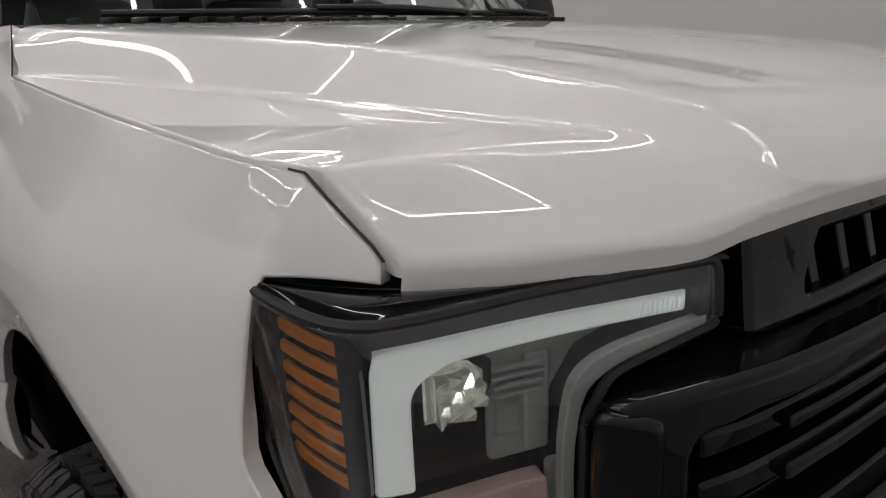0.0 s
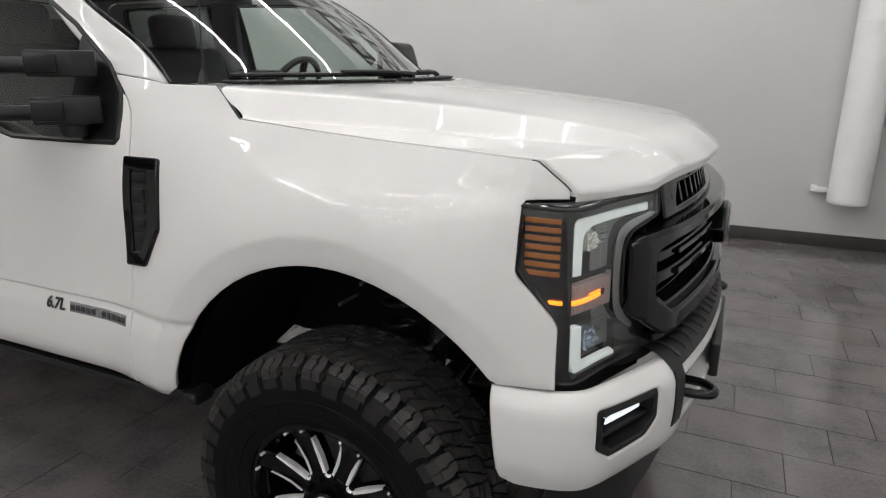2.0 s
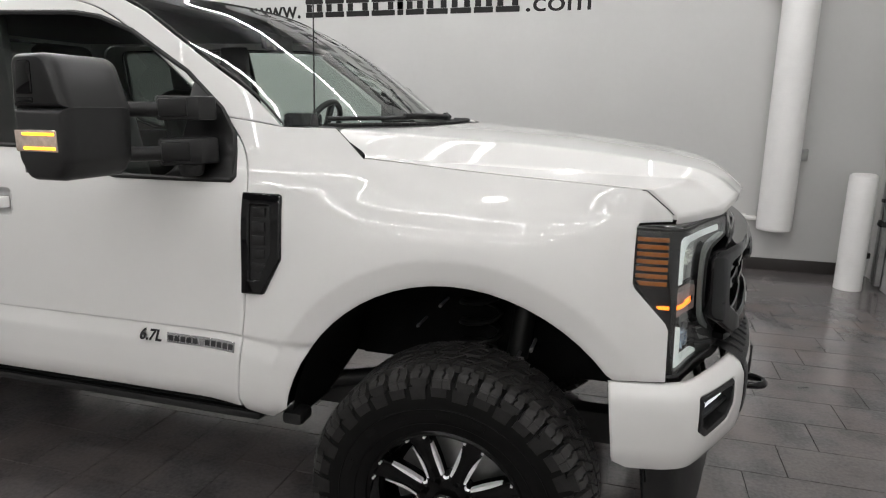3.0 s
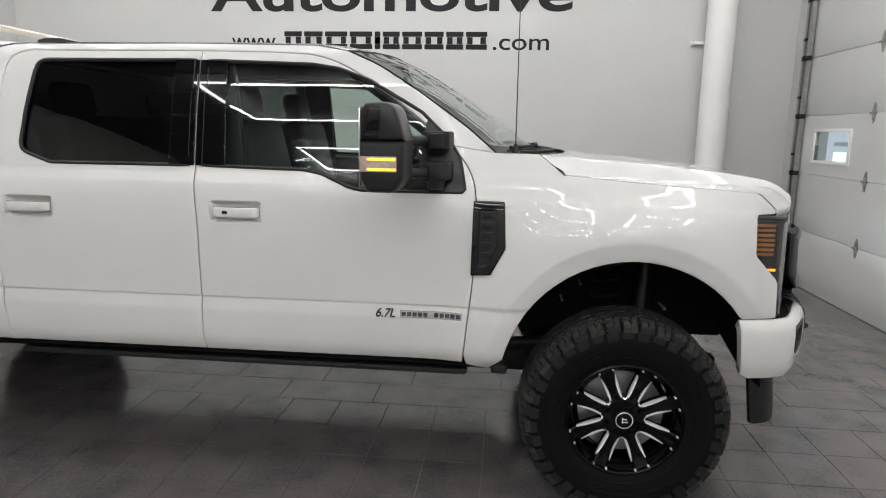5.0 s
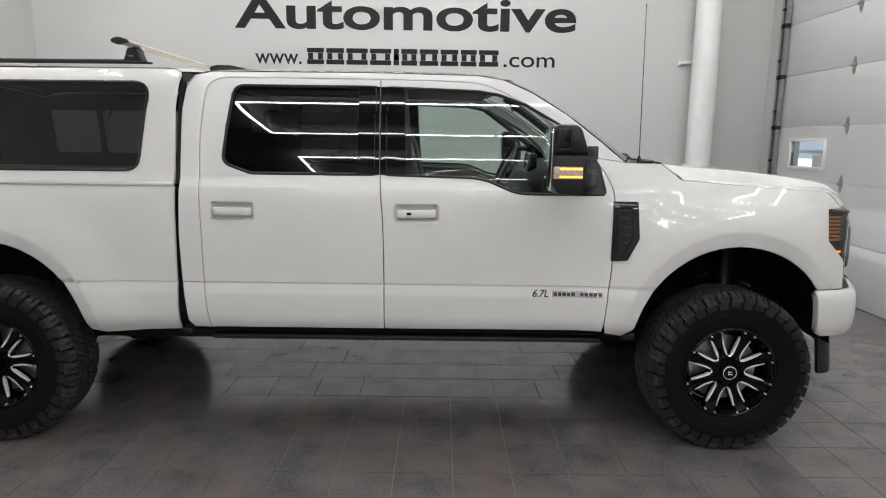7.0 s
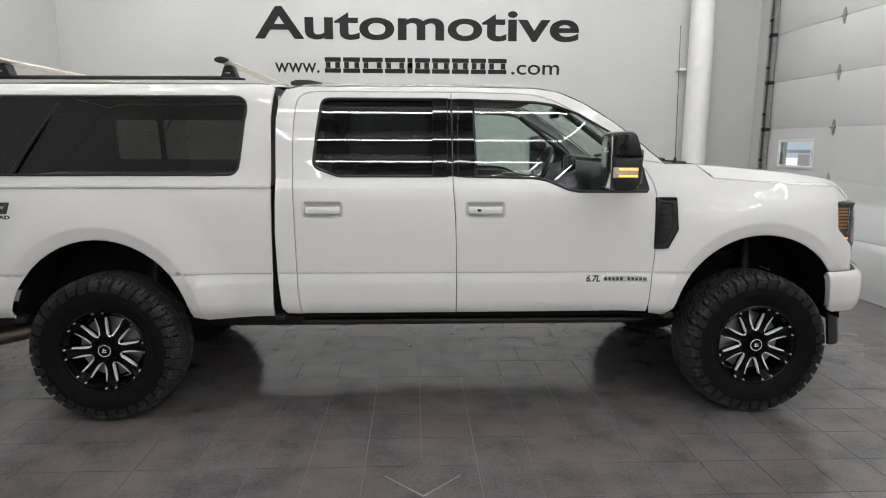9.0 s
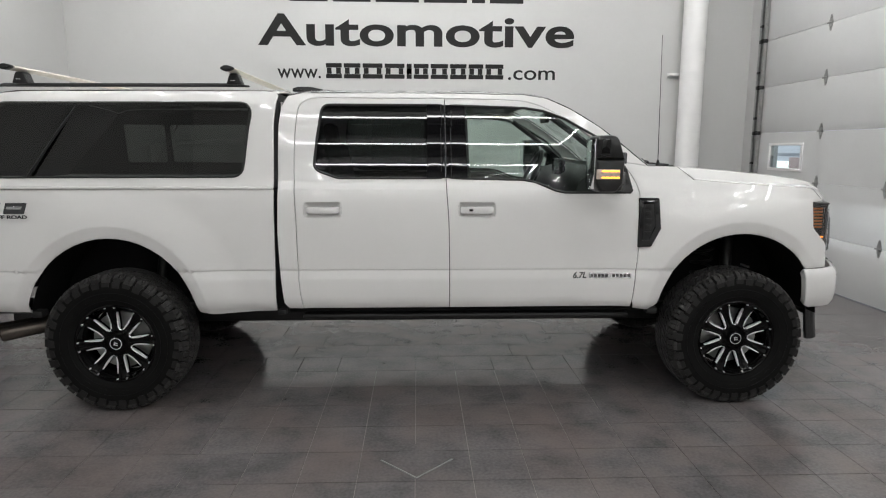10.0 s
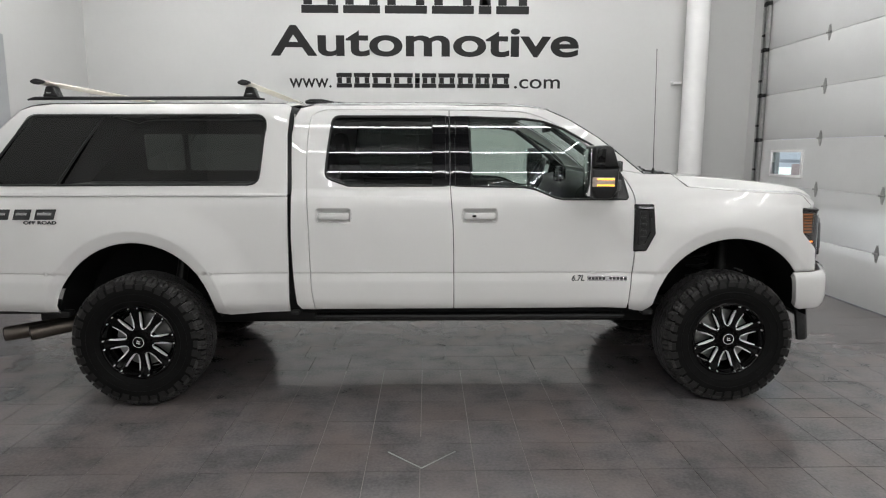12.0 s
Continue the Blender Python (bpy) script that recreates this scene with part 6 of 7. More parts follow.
# chassis
ch = empty("chassis")
ch.parent = truck
for y in (-0.42, 0.42):
    bm = bmesh.new()
    box(bm, (-2.25, y, 0.497), (5.6, 0.09, 0.125), 0.01)
    part("frame_rail", bm, FRAME, ch)
for x in (0.0, -4.06):
    bm = bmesh.new()
    cyl(bm, (x, -0.80, HUBZ), (x, 0.80, HUBZ), 0.048, seg=20)
    b2 = bmesh.new()
    bmesh.ops.create_uvsphere(b2, u_segments=20, v_segments=12, radius=0.17)
    merge(bm, b2, Matrix.Translation((x, 0.18 if x == 0 else 0, HUBZ)) @ Matrix.Diagonal((0.9, 1, 1, 1)))
    part("axle", bm, FRAME, ch)
    for s in (-1, 1):
        bm = bmesh.new()
        cyl(bm, (x + 0.10, s * 0.62, HUBZ + 0.05), (x + 0.16, s * 0.50, 1.05), 0.030, seg=16)
        cyl(bm, (x + 0.13, s * 0.56, 0.78), (x + 0.16, s * 0.50, 1.05), 0.040, seg=16)
        part("shock_absorber", bm, FRAME, ch)
        bm = bmesh.new()
        if x == 0:
            tube(bm, [(x - 0.02 + 0.075 * math.cos(k * 0.7), s * 0.50 + 0.075 * math.sin(k * 0.7), HUBZ + 0.08 + k * 0.0085) for k in range(64)], 0.010, 8)
            part("coil_spring", bm, FRAME, ch)
        else:
            for k in range(4):
                L = 0.70 - 0.12 * k
                tube(bm, spline([(x - L, s * 0.52, 0.60 - 0.012 * k), (x, s * 0.52, HUBZ + 0.075 - 0.014 * k), (x + L, s * 0.52, 0.60 - 0.012 * k)], 6), 0.012, 6)
            part("leaf_spring", bm, FRAME, ch)
# plated clips on the inner fender
for x, y, z in ((0.150, -0.72, 0.820), (0.205, -0.74, 0.880), (-0.162, -0.55, 0.938), (-0.248, -0.55, 0.852)):
    bm = bmesh.new()
    big = y < -0.6 and z < 0.85
    box(bm, (x, y, z), (0.032, 0.008, 0.040) if big else (0.012, 0.008, 0.014), 0.003)
    cyl(bm, (x, y - 0.012, z), (x, y + 0.10, z), 0.006, seg=10)
    if big:
        box(bm, (x + 0.018, y, z + 0.018), (0.022, 0.008, 0.012), 0.003)
    part("clip", bm, STEEL, ch, "bright plated clip")
bm = bmesh.new()
tube(bm, [(0.16, -0.72, 0.50), (0.10, -0.2, 0.52), (0.16, 0.72, 0.50)], 0.018, 10)
part("tie_rod", bm, FRAME, ch)
bm = bmesh.new()
cyl(bm, (-3.9, 0.1, 0.50), (-1.2, 0.1, 0.56), 0.05, seg=16)
part("drive_shaft", bm, FRAME, ch)
bm = bmesh.new()
tube(bm, [(0.02, -0.46, 0.62), (-0.45, -0.50, 0.60), (-0.66, -0.62, 0.60)], 0.035, 10)
part("radius_arm", bm, FRAME, ch)
# corner guards under the arches
for x, z in ((-0.56, 0.628), (-4.585, 0.628)):
    bm = bmesh.new()
    box(bm, (x + 0.008, -0.935, z), (0.075, 0.085, 0.046), 0.014)
    part("mud_guard", bm, BLACKP, ch)
bm = bmesh.new()
box(bm, (-3.005, -0.955, 0.635), (0.055, 0.05, 0.03), 0.008)
part("sill_cap", bm, BLACKP, ch)

# twin exhaust tips behind the rear wheel
ex = empty("exhaust")
ex.parent = truck
ex["label"] = "stained steel twin exhaust tips"
for k, (x, y) in enumerate(((-5.02, -0.92), (-4.855, -0.90))):
    bm = bmesh.new()
    a, b = Vector((-4.30, -0.62, 0.555)), Vector((x, y, 0.478))
    d = (b - a).normalized()
    tube(bm, [a, a.lerp(b, 0.5), b], 0.051, 20)
    part("exhaust_tip", bm, PIPEX, ex)
    bm = bmesh.new()
    q = d.to_track_quat("Z", "Y").to_matrix().to_4x4()
    b2 = bmesh.new()
    bmesh.ops.create_cone(b2, cap_ends=True, segments=20, radius1=0.046, radius2=0.046, depth=0.01)
    merge(bm, b2, Matrix.Translation(b + d * 0.001) @ q)
    part("exhaust_mouth", bm, DARK, ex)
bm = bmesh.new()
box(bm, (-4.95, -0.55, 0.585), (0.75, 0.30, 0.05), 0.02)
part("hanger", bm, FRAME, ex)

# inside of the cab
cabin = empty("cabin")
cabin.parent = truck
bm = bmesh.new()
prism(bm, spline([(-0.70, 1.50), (-0.72, 1.56), (-0.86, 1.555), (-1.02, 1.50), (-1.06, 1.40), (-1.00, 1.15), (-0.80, 1.05)], 4), "y", -0.84, 0.84, 0.01)
part("dashboard", bm, SEATM, cabin, "dark dashboard")
bm = bmesh.new()
box(bm, (-1.00, 0.0, 1.54), (0.05, 0.30, 0.16), 0.02)
part("screen", bm, GLOSSK, cabin)


def seat(x, y, width, name="seat"):
    bm = bmesh.new()
    box(bm, (x, y, 1.10), (0.52, width, 0.16), 0.05, seg=3)
    box(bm, (x - 0.30, y, 1.42), (0.16, width, 0.62), 0.06, Matrix.Rotation(radians(-13), 4, "Y"), seg=3)
    st = part(name, bm, SEATM, cabin, "dark leather seat")
    for yy in ((y,) if width < 0.7 else (y - 0.45, y + 0.45)):
        bm = bmesh.new()
        box(bm, (x - 0.395, yy, 1.80), (0.11, 0.27, 0.19), 0.045, Matrix.Rotation(radians(-8), 4, "Y"), seg=3)
        for d in (-0.06, 0.06):
            cyl(bm, (x - 0.385, yy + d, 1.66), (x - 0.392, yy + d, 1.78), 0.007, seg=8)
        part("headrest", bm, SEATM, st)
    return st


seat(-1.52, -0.42, 0.54)
seat(-1.52, 0.42, 0.54)
seat(-2.45, 0.0, 1.46, "rear_bench")
bm = bmesh.new()
box(bm, (-1.45, 0, 1.14), (0.70, 0.26, 0.26), 0.04)
part("console", bm, SEATM, cabin)
bm = bmesh.new()
m = Matrix.Translation((-1.14, 0.42, 1.50)) @ Matrix.Rotation(radians(-64), 4, "Y")
ring = [m @ Vector((0.19 * math.cos(k * math.tau / 32), 0.19 * math.sin(k * math.tau / 32), 0)) for k in range(32)]
tube(bm, ring, 0.016, 10, closed=True)
for a in (0, math.pi, -math.pi / 2):
    tube(bm, [m @ Vector((0, 0, -0.03)), m @ Vector((0.18 * math.cos(a), 0.18 * math.sin(a), 0))], 0.018, 8)
cyl(bm, m @ Vector((0, 0, 0.0)), m @ Vector((0, 0, -0.06)), 0.065, seg=20)
part("steering_wheel", bm, SEATM, cabin)
bm = bmesh.new()
prism(bm, [(-1.30, 2.00), (-2.96, 2.02), (-2.96, 2.045), (-1.30, 2.035)], "y", -0.74, 0.74, 0.005)
part("headliner", bm, SEATM, cabin)
bm = bmesh.new()
box(bm, (-1.12, 0.0, 1.93), (0.03, 0.24, 0.075), 0.012)
cyl(bm, (-1.10, 0, 1.95), (-1.16, 0, 2.02), 0.012, seg=10)
part("inner_mirror", bm, BLACKP, cabin)
for y in (-0.79, 0.79):
    bm = bmesh.new()
    tube(bm, [(-0.90, y * 1.02, 1.66), (-1.08, y * 0.98, 1.80), (-1.26, y * 0.95, 1.93)], 0.022, 8)
    part("grab_handle", bm, SEATM, cabin)
    bm = bmesh.new()
    prism(bm, [(-1.74, 1.1), (-1.99, 1.1), (-1.97, 1.99), (-1.80, 1.99)], "y", y - 0.02, y + 0.02, 0.01)
    part("pillar_cover", bm, SEATM, cabin)
for sy in (-1, 1):
    bm = bmesh.new()
    prism(bm, [(-0.76, 1.05), (-2.86, 1.05), (-2.80, 1.485), (-1.40, 1.475), (-1.15, 1.40), (-0.76, 1.39)], "y", sy * 0.875, sy * 0.905, 0.01)
    part("door_card", bm, SEATM, cabin)

# marker lamp on the roof
bm = bmesh.new()
prism(bm, spline([(-2.90, 2.075), (-2.86, 2.100), (-2.76, 2.108), (-2.62, 2.090), (-2.55, 2.072)], 4), "y", -0.34, -0.24, 0.008)
part("roof_antenna", bm, GLOSSK, truck, "dark roof antenna fin")

# ------------------------------------------------------------------ the cap on the bed
shell = tagged(empty("truck_cap"), "white fibreglass truck cap with dark sliding side windows", "truck cap")


table_cap = table([1.40, 1.445, 1.47, 1.50, 1.75, 1.95, 2.02, 2.055, 2.07], [0.985, 0.984, 0.978, 0.970, 0.938, 0.900, 0.872, 0.835, 0.795])


def cap_face(x, z):
    return Vector((x, -table_cap(z), z))


cap_outline = [(-3.032, 1.446), (-3.030, 1.85), (-3.018, 1.98), (-3.008, 2.035), (-3.03, 2.056), (-3.10, 2.062), (-4.60, 2.052), (-4.72, 2.038), (-4.80, 2.005), (-5.345, 1.46), (-5.34, 1.446)]
cap_window = rounded([(-3.165, 1.976, 0.07), (-4.72, 1.968, 0.09), (-4.99, 1.62, 0.05), (-4.95, 1.506, 0.06), (-3.225, 1.513, 0.08)])
cap_side = panel("cap_side", cap_outline, cap_face, PAINT, shell, grid=0.05, lip=0.008, depth=0.02, holes=[cap_window])


def cap_pane(x, z):
    return Vector((x, -(0.951 - 0.075 * (z - 1.50)), z))


pane = panel("window_pane", inset(clean(cap_window), -0.01), cap_pane, CAPTINT, cap_side, grid=0.08, out=-0.004, lip=0.003, depth=0.005, label="dark tinted glass")
bm = bmesh.new()
tube(bm, [cap_face(*p) + Vector((0, 0.002, 0)) for p in clean(dense(inset(clean(cap_window), 0.003), 0.05))], 0.008, 6, closed=True)
part("window_seal", bm, SEAL, cap_side)
bm = bmesh.new()
tube(bm, [cap_face(-4.236 - 0.316 * k / 8, 1.972 - 0.462 * k / 8) + Vector((0, -0.004, 0)) for k in range(9)], 0.008, 6)
part("sash", bm, BLACKP, cap_side)
other_side(cap_side, shell)
far_frames = [rounded([(x0, 1.56, 0.03), (x1, 1.56, 0.03), (x1, 1.90, 0.03), (x0, 1.90, 0.03)]) for x0, x1 in ((-4.35, -3.66), (-4.76, -4.40))]
liner = panel("cap_liner", inset(clean(cap_outline), 0.012), cap_face, DARK, shell, grid=0.10, out=-0.030, lip=0.002, depth=0.004, holes=[inset(clean(cap_window), 0.004)], label="dark liner")
far_liner = panel("cap_liner", inset(clean(cap_outline), 0.012), cap_face, DARK, shell, grid=0.10, out=-0.030, lip=0.002, depth=0.004, holes=far_frames, label="dark liner with window cut-outs")
other_side(far_liner, shell)
bpy.data.objects.remove(far_liner)
bm = bmesh.new()
box(bm, (-4.19, -0.975, 1.446), (2.31, 0.035, 0.020), 0.006)
flange = part("flange", bm, PAINT, shell)
other_side(flange, shell)


cap_top = table([-5.0, -4.80, -4.72, -4.60, -3.10, -3.03, -3.008], [1.80, 2.005, 2.038, 2.052, 2.062, 2.056, 2.035])


def cap_roof(u, v):
    x = -4.80 + 1.79 * u
    s = 1 - 2 * v
    z = cap_top(x)
    w = table_cap(z) - 0.002
    return Vector((x, -w * s, z + 0.045 * (1 - abs(s) ** 2.2)))


sheet("cap_roof", cap_roof, 40, 24, PAINT, shell, flip=False)
sheet("cap_headliner", lambda u, v: cap_roof(0.01 + 0.98 * u, 0.01 + 0.98 * v) - Vector((0, 0, 0.025)), 20, 12, DARK, shell, flip=False)


def cap_back(u, v):
    t = v
    x, z = -4.80 - 0.545 * t, 2.005 - 0.545 * t
    s = 1 - 2 * u
    return Vector((x, -(table_cap(z) - 0.002) * s, z + 0.045 * (1 - abs(s) ** 2.2) * (1 - t)))


sheet("cap_hatch", cap_back, 20, 12, PAINT, shell, flip=False)
sheet("hatch_liner", lambda u, v: cap_back(0.01 + 0.98 * u, v) + Vector((0.02, 0, -0.02)), 12, 8, DARK, shell, flip=False)
bm = bmesh.new()
prism(bm, [(-0.95, 1.45), (0.95, 1.45), (0.82, 2.04), (-0.82, 2.04)], "x", -3.034, -3.012)
part("front_boot", bm, SEAL, shell, "black rubber boot to the cab")

# roof rack on the cap
rack = tagged(empty("roof_rack"), "aluminium crossbars on black towers and rails on the truck cap", "roof rack")
for s in (-1, 1):
    bm = bmesh.new()
    tube(bm, [(-4.83, s * 0.735, 2.083), (-4.78, s * 0.735, 2.092), (-3.30, s * 0.735, 2.100), (-3.215, s * 0.735, 2.092)], [0.006, 0.013, 0.013, 0.006], 8)
    part("rail", bm, BLACKP, rack)
for x in (-4.655, -3.305):
    bm = bmesh.new()
    prism(bm, spline([(x - 0.042, 2.186), (x - 0.02, 2.201), (x + 0.01, 2.202), (x + 0.042, 2.187), (x + 0.01, 2.172), (x - 0.02, 2.172)], 3, closed=True), "y", -0.88, 0.88)
    part("crossbar", bm, ALU, rack, "aluminium crossbar")
    for s in (-1, 1):
        bm = bmesh.new()
        prism(bm, spline([(x - 0.044, 2.186), (x - 0.02, 2.203), (x + 0.01, 2.204), (x + 0.044, 2.188), (x + 0.01, 2.170), (x - 0.02, 2.170)], 3, closed=True), "y", s * 0.882, s * 0.925, 0.008)
        part("end_cap", bm, BLACKP, rack)
        bm = bmesh.new()
        prism(bm, [(x - 0.054, 2.098), (x + 0.054, 2.098), (x + 0.042, 2.125), (x + 0.026, 2.172), (x - 0.026, 2.172), (x - 0.042, 2.125)], "y", s * 0.735 - 0.045, s * 0.735 + 0.045, 0.012)
        tw = part("tower", bm, BLACKP, rack)
        bm = bmesh.new()
        box(bm, (x - 0.004, s * 0.782, 2.125), (0.030, 0.004, 0.008), 0.001)
        part("tower_mark", bm, BADGES, tw)

# ------------------------------------------------------------------ overhead door
door = tagged(empty("overhead_door", (0, 0, 0)), "white sectional overhead door, closed, with steel hinges", "garage door", kind="structure")
SECTION = 0.635
for k in range(7):
    z0, z1 = k * SECTION + 0.008, (k + 1) * SECTION + 0.004
    z1 = min(z1, DTOP + 0.05)
    if k == 2:
        wy0, wy1, wz0, wz1 = 3.03, 3.74, 1.435, 1.735
        bm = bmesh.new()
        yz = [(DY0 - 0.05, wy0, z0, z1), (wy1, DY1 + 0.05, z0, z1), (wy0, wy1, z0, wz0), (wy0, wy1, wz1, z1)]
        for a, b, c, d in yz:
            box(bm, (DOORX + 0.025, (a + b) / 2, (c + d) / 2), (0.045, b - a, d - c))
        bmesh.ops.remove_doubles(bm, verts=bm.verts, dist=0.0005)
        part("door_section", bm, DOORP, door)
        bm = bmesh.new()
        for a, b, c, d in ((wy0 - 0.04, wy1 + 0.04, wz1, wz1 + 0.035), (wy0 - 0.04, wy1 + 0.04, wz0 - 0.035, wz0), (wy0 - 0.04, wy0, wz0, wz1), (wy1, wy1 + 0.04, wz0, wz1)):
            box(bm, (DOORX - 0.004, (a + b) / 2, (c + d) / 2), (0.018, b - a, d - c), 0.003)
        part("window_frame", bm, PIPEW, door)
        bm = bmesh.new()
        box(bm, (DOORX + 0.02, (wy0 + wy1) / 2, (wz0 + wz1) / 2), (0.004, wy1 - wy0, wz1 - wz0))
        part("pane", bm, CLEAR, door).visible_shadow = False
    else:
        bm = bmesh.new()
        box(bm, (DOORX + 0.025, (DY0 + DY1) / 2, (z0 + z1) / 2), (0.045, DY1 - DY0 + 0.1, z1 - z0), 0.004)
        part("door_section", bm, DOORP, door)
hinge_me = None
for k in range(1, 7):
    for y in (2.66, 1.465, 0.27):
        if hinge_me is None:
            bm = bmesh.new()
            prism(bm, [(-0.012, -0.095), (0.012, -0.095), (0.036, -0.02), (0.036, 0.02), (0.012, 0.095), (-0.012, 0.095), (-0.036, 0.02), (-0.036, -0.02)], "x", -0.004, 0.0)
            cyl(bm, (-0.012, -0.045, 0), (-0.012, 0.045, 0), 0.011, seg=12)
            for dz in (-0.055, 0.055):
                cyl(bm, (-0.012, 0, dz), (-0.002, 0, dz), 0.007, seg=8)
            h = part("hinge", bm, STEEL, door)
            hinge_me = h.data
        else:
            h = link("hinge", hinge_me, STEEL, door)
        h.location = (DOORX + 0.001, y, k * SECTION + 0.005)

track = tagged(empty("door_track"), "galvanised steel vertical track of the overhead door", "door track", kind="structure")
bm = bmesh.new()
box(bm, (DOORX - 0.020, 4.16, 2.35), (0.045, 0.006, 4.6))
box(bm, (DOORX - 0.040, 4.185, 2.35), (0.006, 0.05, 4.6))
part("angle_iron", bm, STEEL, track)
bm = bmesh.new()
box(bm, (DOORX - 0.055, 4.055, 2.35), (0.006, 0.045, 4.6))
box(bm, (DOORX - 0.035, 4.034, 2.35), (0.045, 0.006, 4.6))
part("channel", bm, STEEL, track)
bm = bmesh.new()
box(bm, (DOORX - 0.004, 4.105, 2.35), (0.006, 0.10, 4.6))
part("weather_strip", bm, SEAL, track)
for k in range(1, 7):
    z = k * SECTION + 0.005
    bm = bmesh.new()
    box(bm, (DOORX - 0.045, 4.08, z), (0.05, 0.15, 0.05), 0.004)
    cyl(bm, (DOORX - 0.07, 3.98, z), (DOORX - 0.07, 4.10, z), 0.012, seg=10)
    cyl(bm, (DOORX - 0.07, 4.05, z), (DOORX - 0.07, 4.08, z), 0.030, seg=16)
    part("roller_bracket", bm, FRAME, track)
    bm = bmesh.new()
    box(bm, (DOORX - 0.05, 4.13, z + 0.21), (0.03, 0.08, 0.03), 0.003)
    part("track_bracket", bm, FRAME, track)

# daylight behind the small window
bm = bmesh.new()
box(bm, (DOORX + 1.6, 3.6, 1.5), (0.02, 8.0, 5.0))
tagged(part("backdrop", bm, OUTSIDE), "grey overcast daylight outside the door", "backdrop", kind="structure")
for c, size, mat, label in (((4.84, 1.42), (0.32, 0.16), OUTBRIGHT, "bright pale patch of snow outside the door"), ((4.52, 1.46), (0.24, 0.20), OUTRED, "dull red-brown shape outside the door"),
                            ((4.70, 1.60), (0.62, 0.05), OUTDARK, "dark grey band outside the door")):
    bm = bmesh.new()
    box(bm, (DOORX + 0.82, *c), (0.04, *size), 0.004)
    tagged(part("backdrop", bm, mat), label, "backdrop", kind="structure")

# ------------------------------------------------------------------ pipe, bollard, outlet
pipe = tagged(empty("downpipe", (1.90, 4.42, 0.47)), "thick white painted pipe on wall brackets, ending above the floor", "pipe")
bm = bmesh.new()
lathe_prof = [(0.0, 0.0), (0.155, 0.0), (0.163, 0.008), (0.165, 0.03), (0.165, 0.05), (0.165, 1.53), (0.165, 1.555), (0.1665, 1.56), (0.1665, 1.58), (0.165, 1.585), (0.165, 1.61), (0.165, 2.28), (0.165, 2.305), (0.1665, 2.31), (0.1665, 2.33), (0.165, 2.335), (0.165, 2.36), (0.165, TOP - 0.43)]
rings = []
for k in range(40):
    a = k * math.tau / 40
    rings.append([bm.verts.new((r * math.cos(a), r * math.sin(a), z)) for r, z in lathe_prof[1:]])
for k in range(40):
    A, B = rings[k], rings[(k + 1) % 40]
    for i in range(len(A) - 1):
        bm.faces.new((A[i], A[i + 1], B[i + 1], B[i]))
bm.faces.new([r[0] for r in rings])
part("pipe_body", bm, PIPEW, pipe)
for z in (0.09, 2.30):
    bm = bmesh.new()
    box(bm, (-0.21, 0.15, z), (0.12, 0.10, 0.035), 0.004)
    box(bm, (-0.26, 0.205, z), (0.05, 0.014, 0.06), 0.003)
    part("pipe_bracket", bm, PIPEW, pipe)
bol = tagged(empty("bollard", (2.53, 4.06, 0)), "white painted steel bollard beside the overhead door", "bollard")
bm = bmesh.new()
prof = [(0.118, 0.0), (0.118, 1.05), (0.112, 1.082), (0.09, 1.10), (0.0, 1.106)]
rings = [[bm.verts.new((r * math.cos(k * math.tau / 32), r * math.sin(k * math.tau / 32), z)) for r, z in prof[:-1]] for k in range(32)]
top_v = bm.verts.new((0, 0, prof[-1][1]))
for k in range(32):
    A, B = rings[k], rings[(k + 1) % 32]
    for i in range(len(A) - 1):
        bm.faces.new((A[i], A[i + 1], B[i + 1], B[i]))
    bm.faces.new((A[-1], top_v, B[-1]))
bm.faces.new([r[0] for r in rings][::-1])
part("post", bm, PIPEW, bol)
out = tagged(empty("wall_outlet", (2.13, BACK - 0.03, 1.22)), "small grey electrical box on the wall", "outlet")
bm = bmesh.new()
box(bm, (0, 0, 0), (0.075, 0.05, 0.12), 0.006)
part("box_body", bm, STEEL, out)
bm = bmesh.new()
box(bm, (0, -0.027, 0), (0.06, 0.006, 0.10), 0.002)
part("cover", bm, STEEL, out)
sens = tagged(empty("door_sensor", (2.70, 4.25, 0.30)), "small black and yellow door sensor beside the track", "sensor")
bm = bmesh.new()
box(bm, (0, 0, 0), (0.06, 0.10, 0.05), 0.006)
part("sensor_body", bm, BLACKP, sens)
bm = bmesh.new()
box(bm, (-0.035, 0, 0), (0.012, 0.06, 0.045), 0.003)
part("sensor_lens", bm, AMBER, sens)
bm = bmesh.new()
box(bm, (-0.04, 0.0, -0.16), (0.02, 0.02, 0.27), 0.002)
part("sensor_stand", bm, FRAME, sens)
# a grey door in the side wall
gd = tagged(empty("grey_door", (LEFT + 0.02, 2.1, 0)), "grey painted door in the side wall", "door", kind="structure")
bm = bmesh.new()
box(bm, (0.01, 0, 1.55), (0.04, 1.15, 3.1), 0.004)
part("door_leaf", bm, material("grey_paint", (0.36, 0.37, 0.38), 0.5, vary=0.05, scale=3), gd)

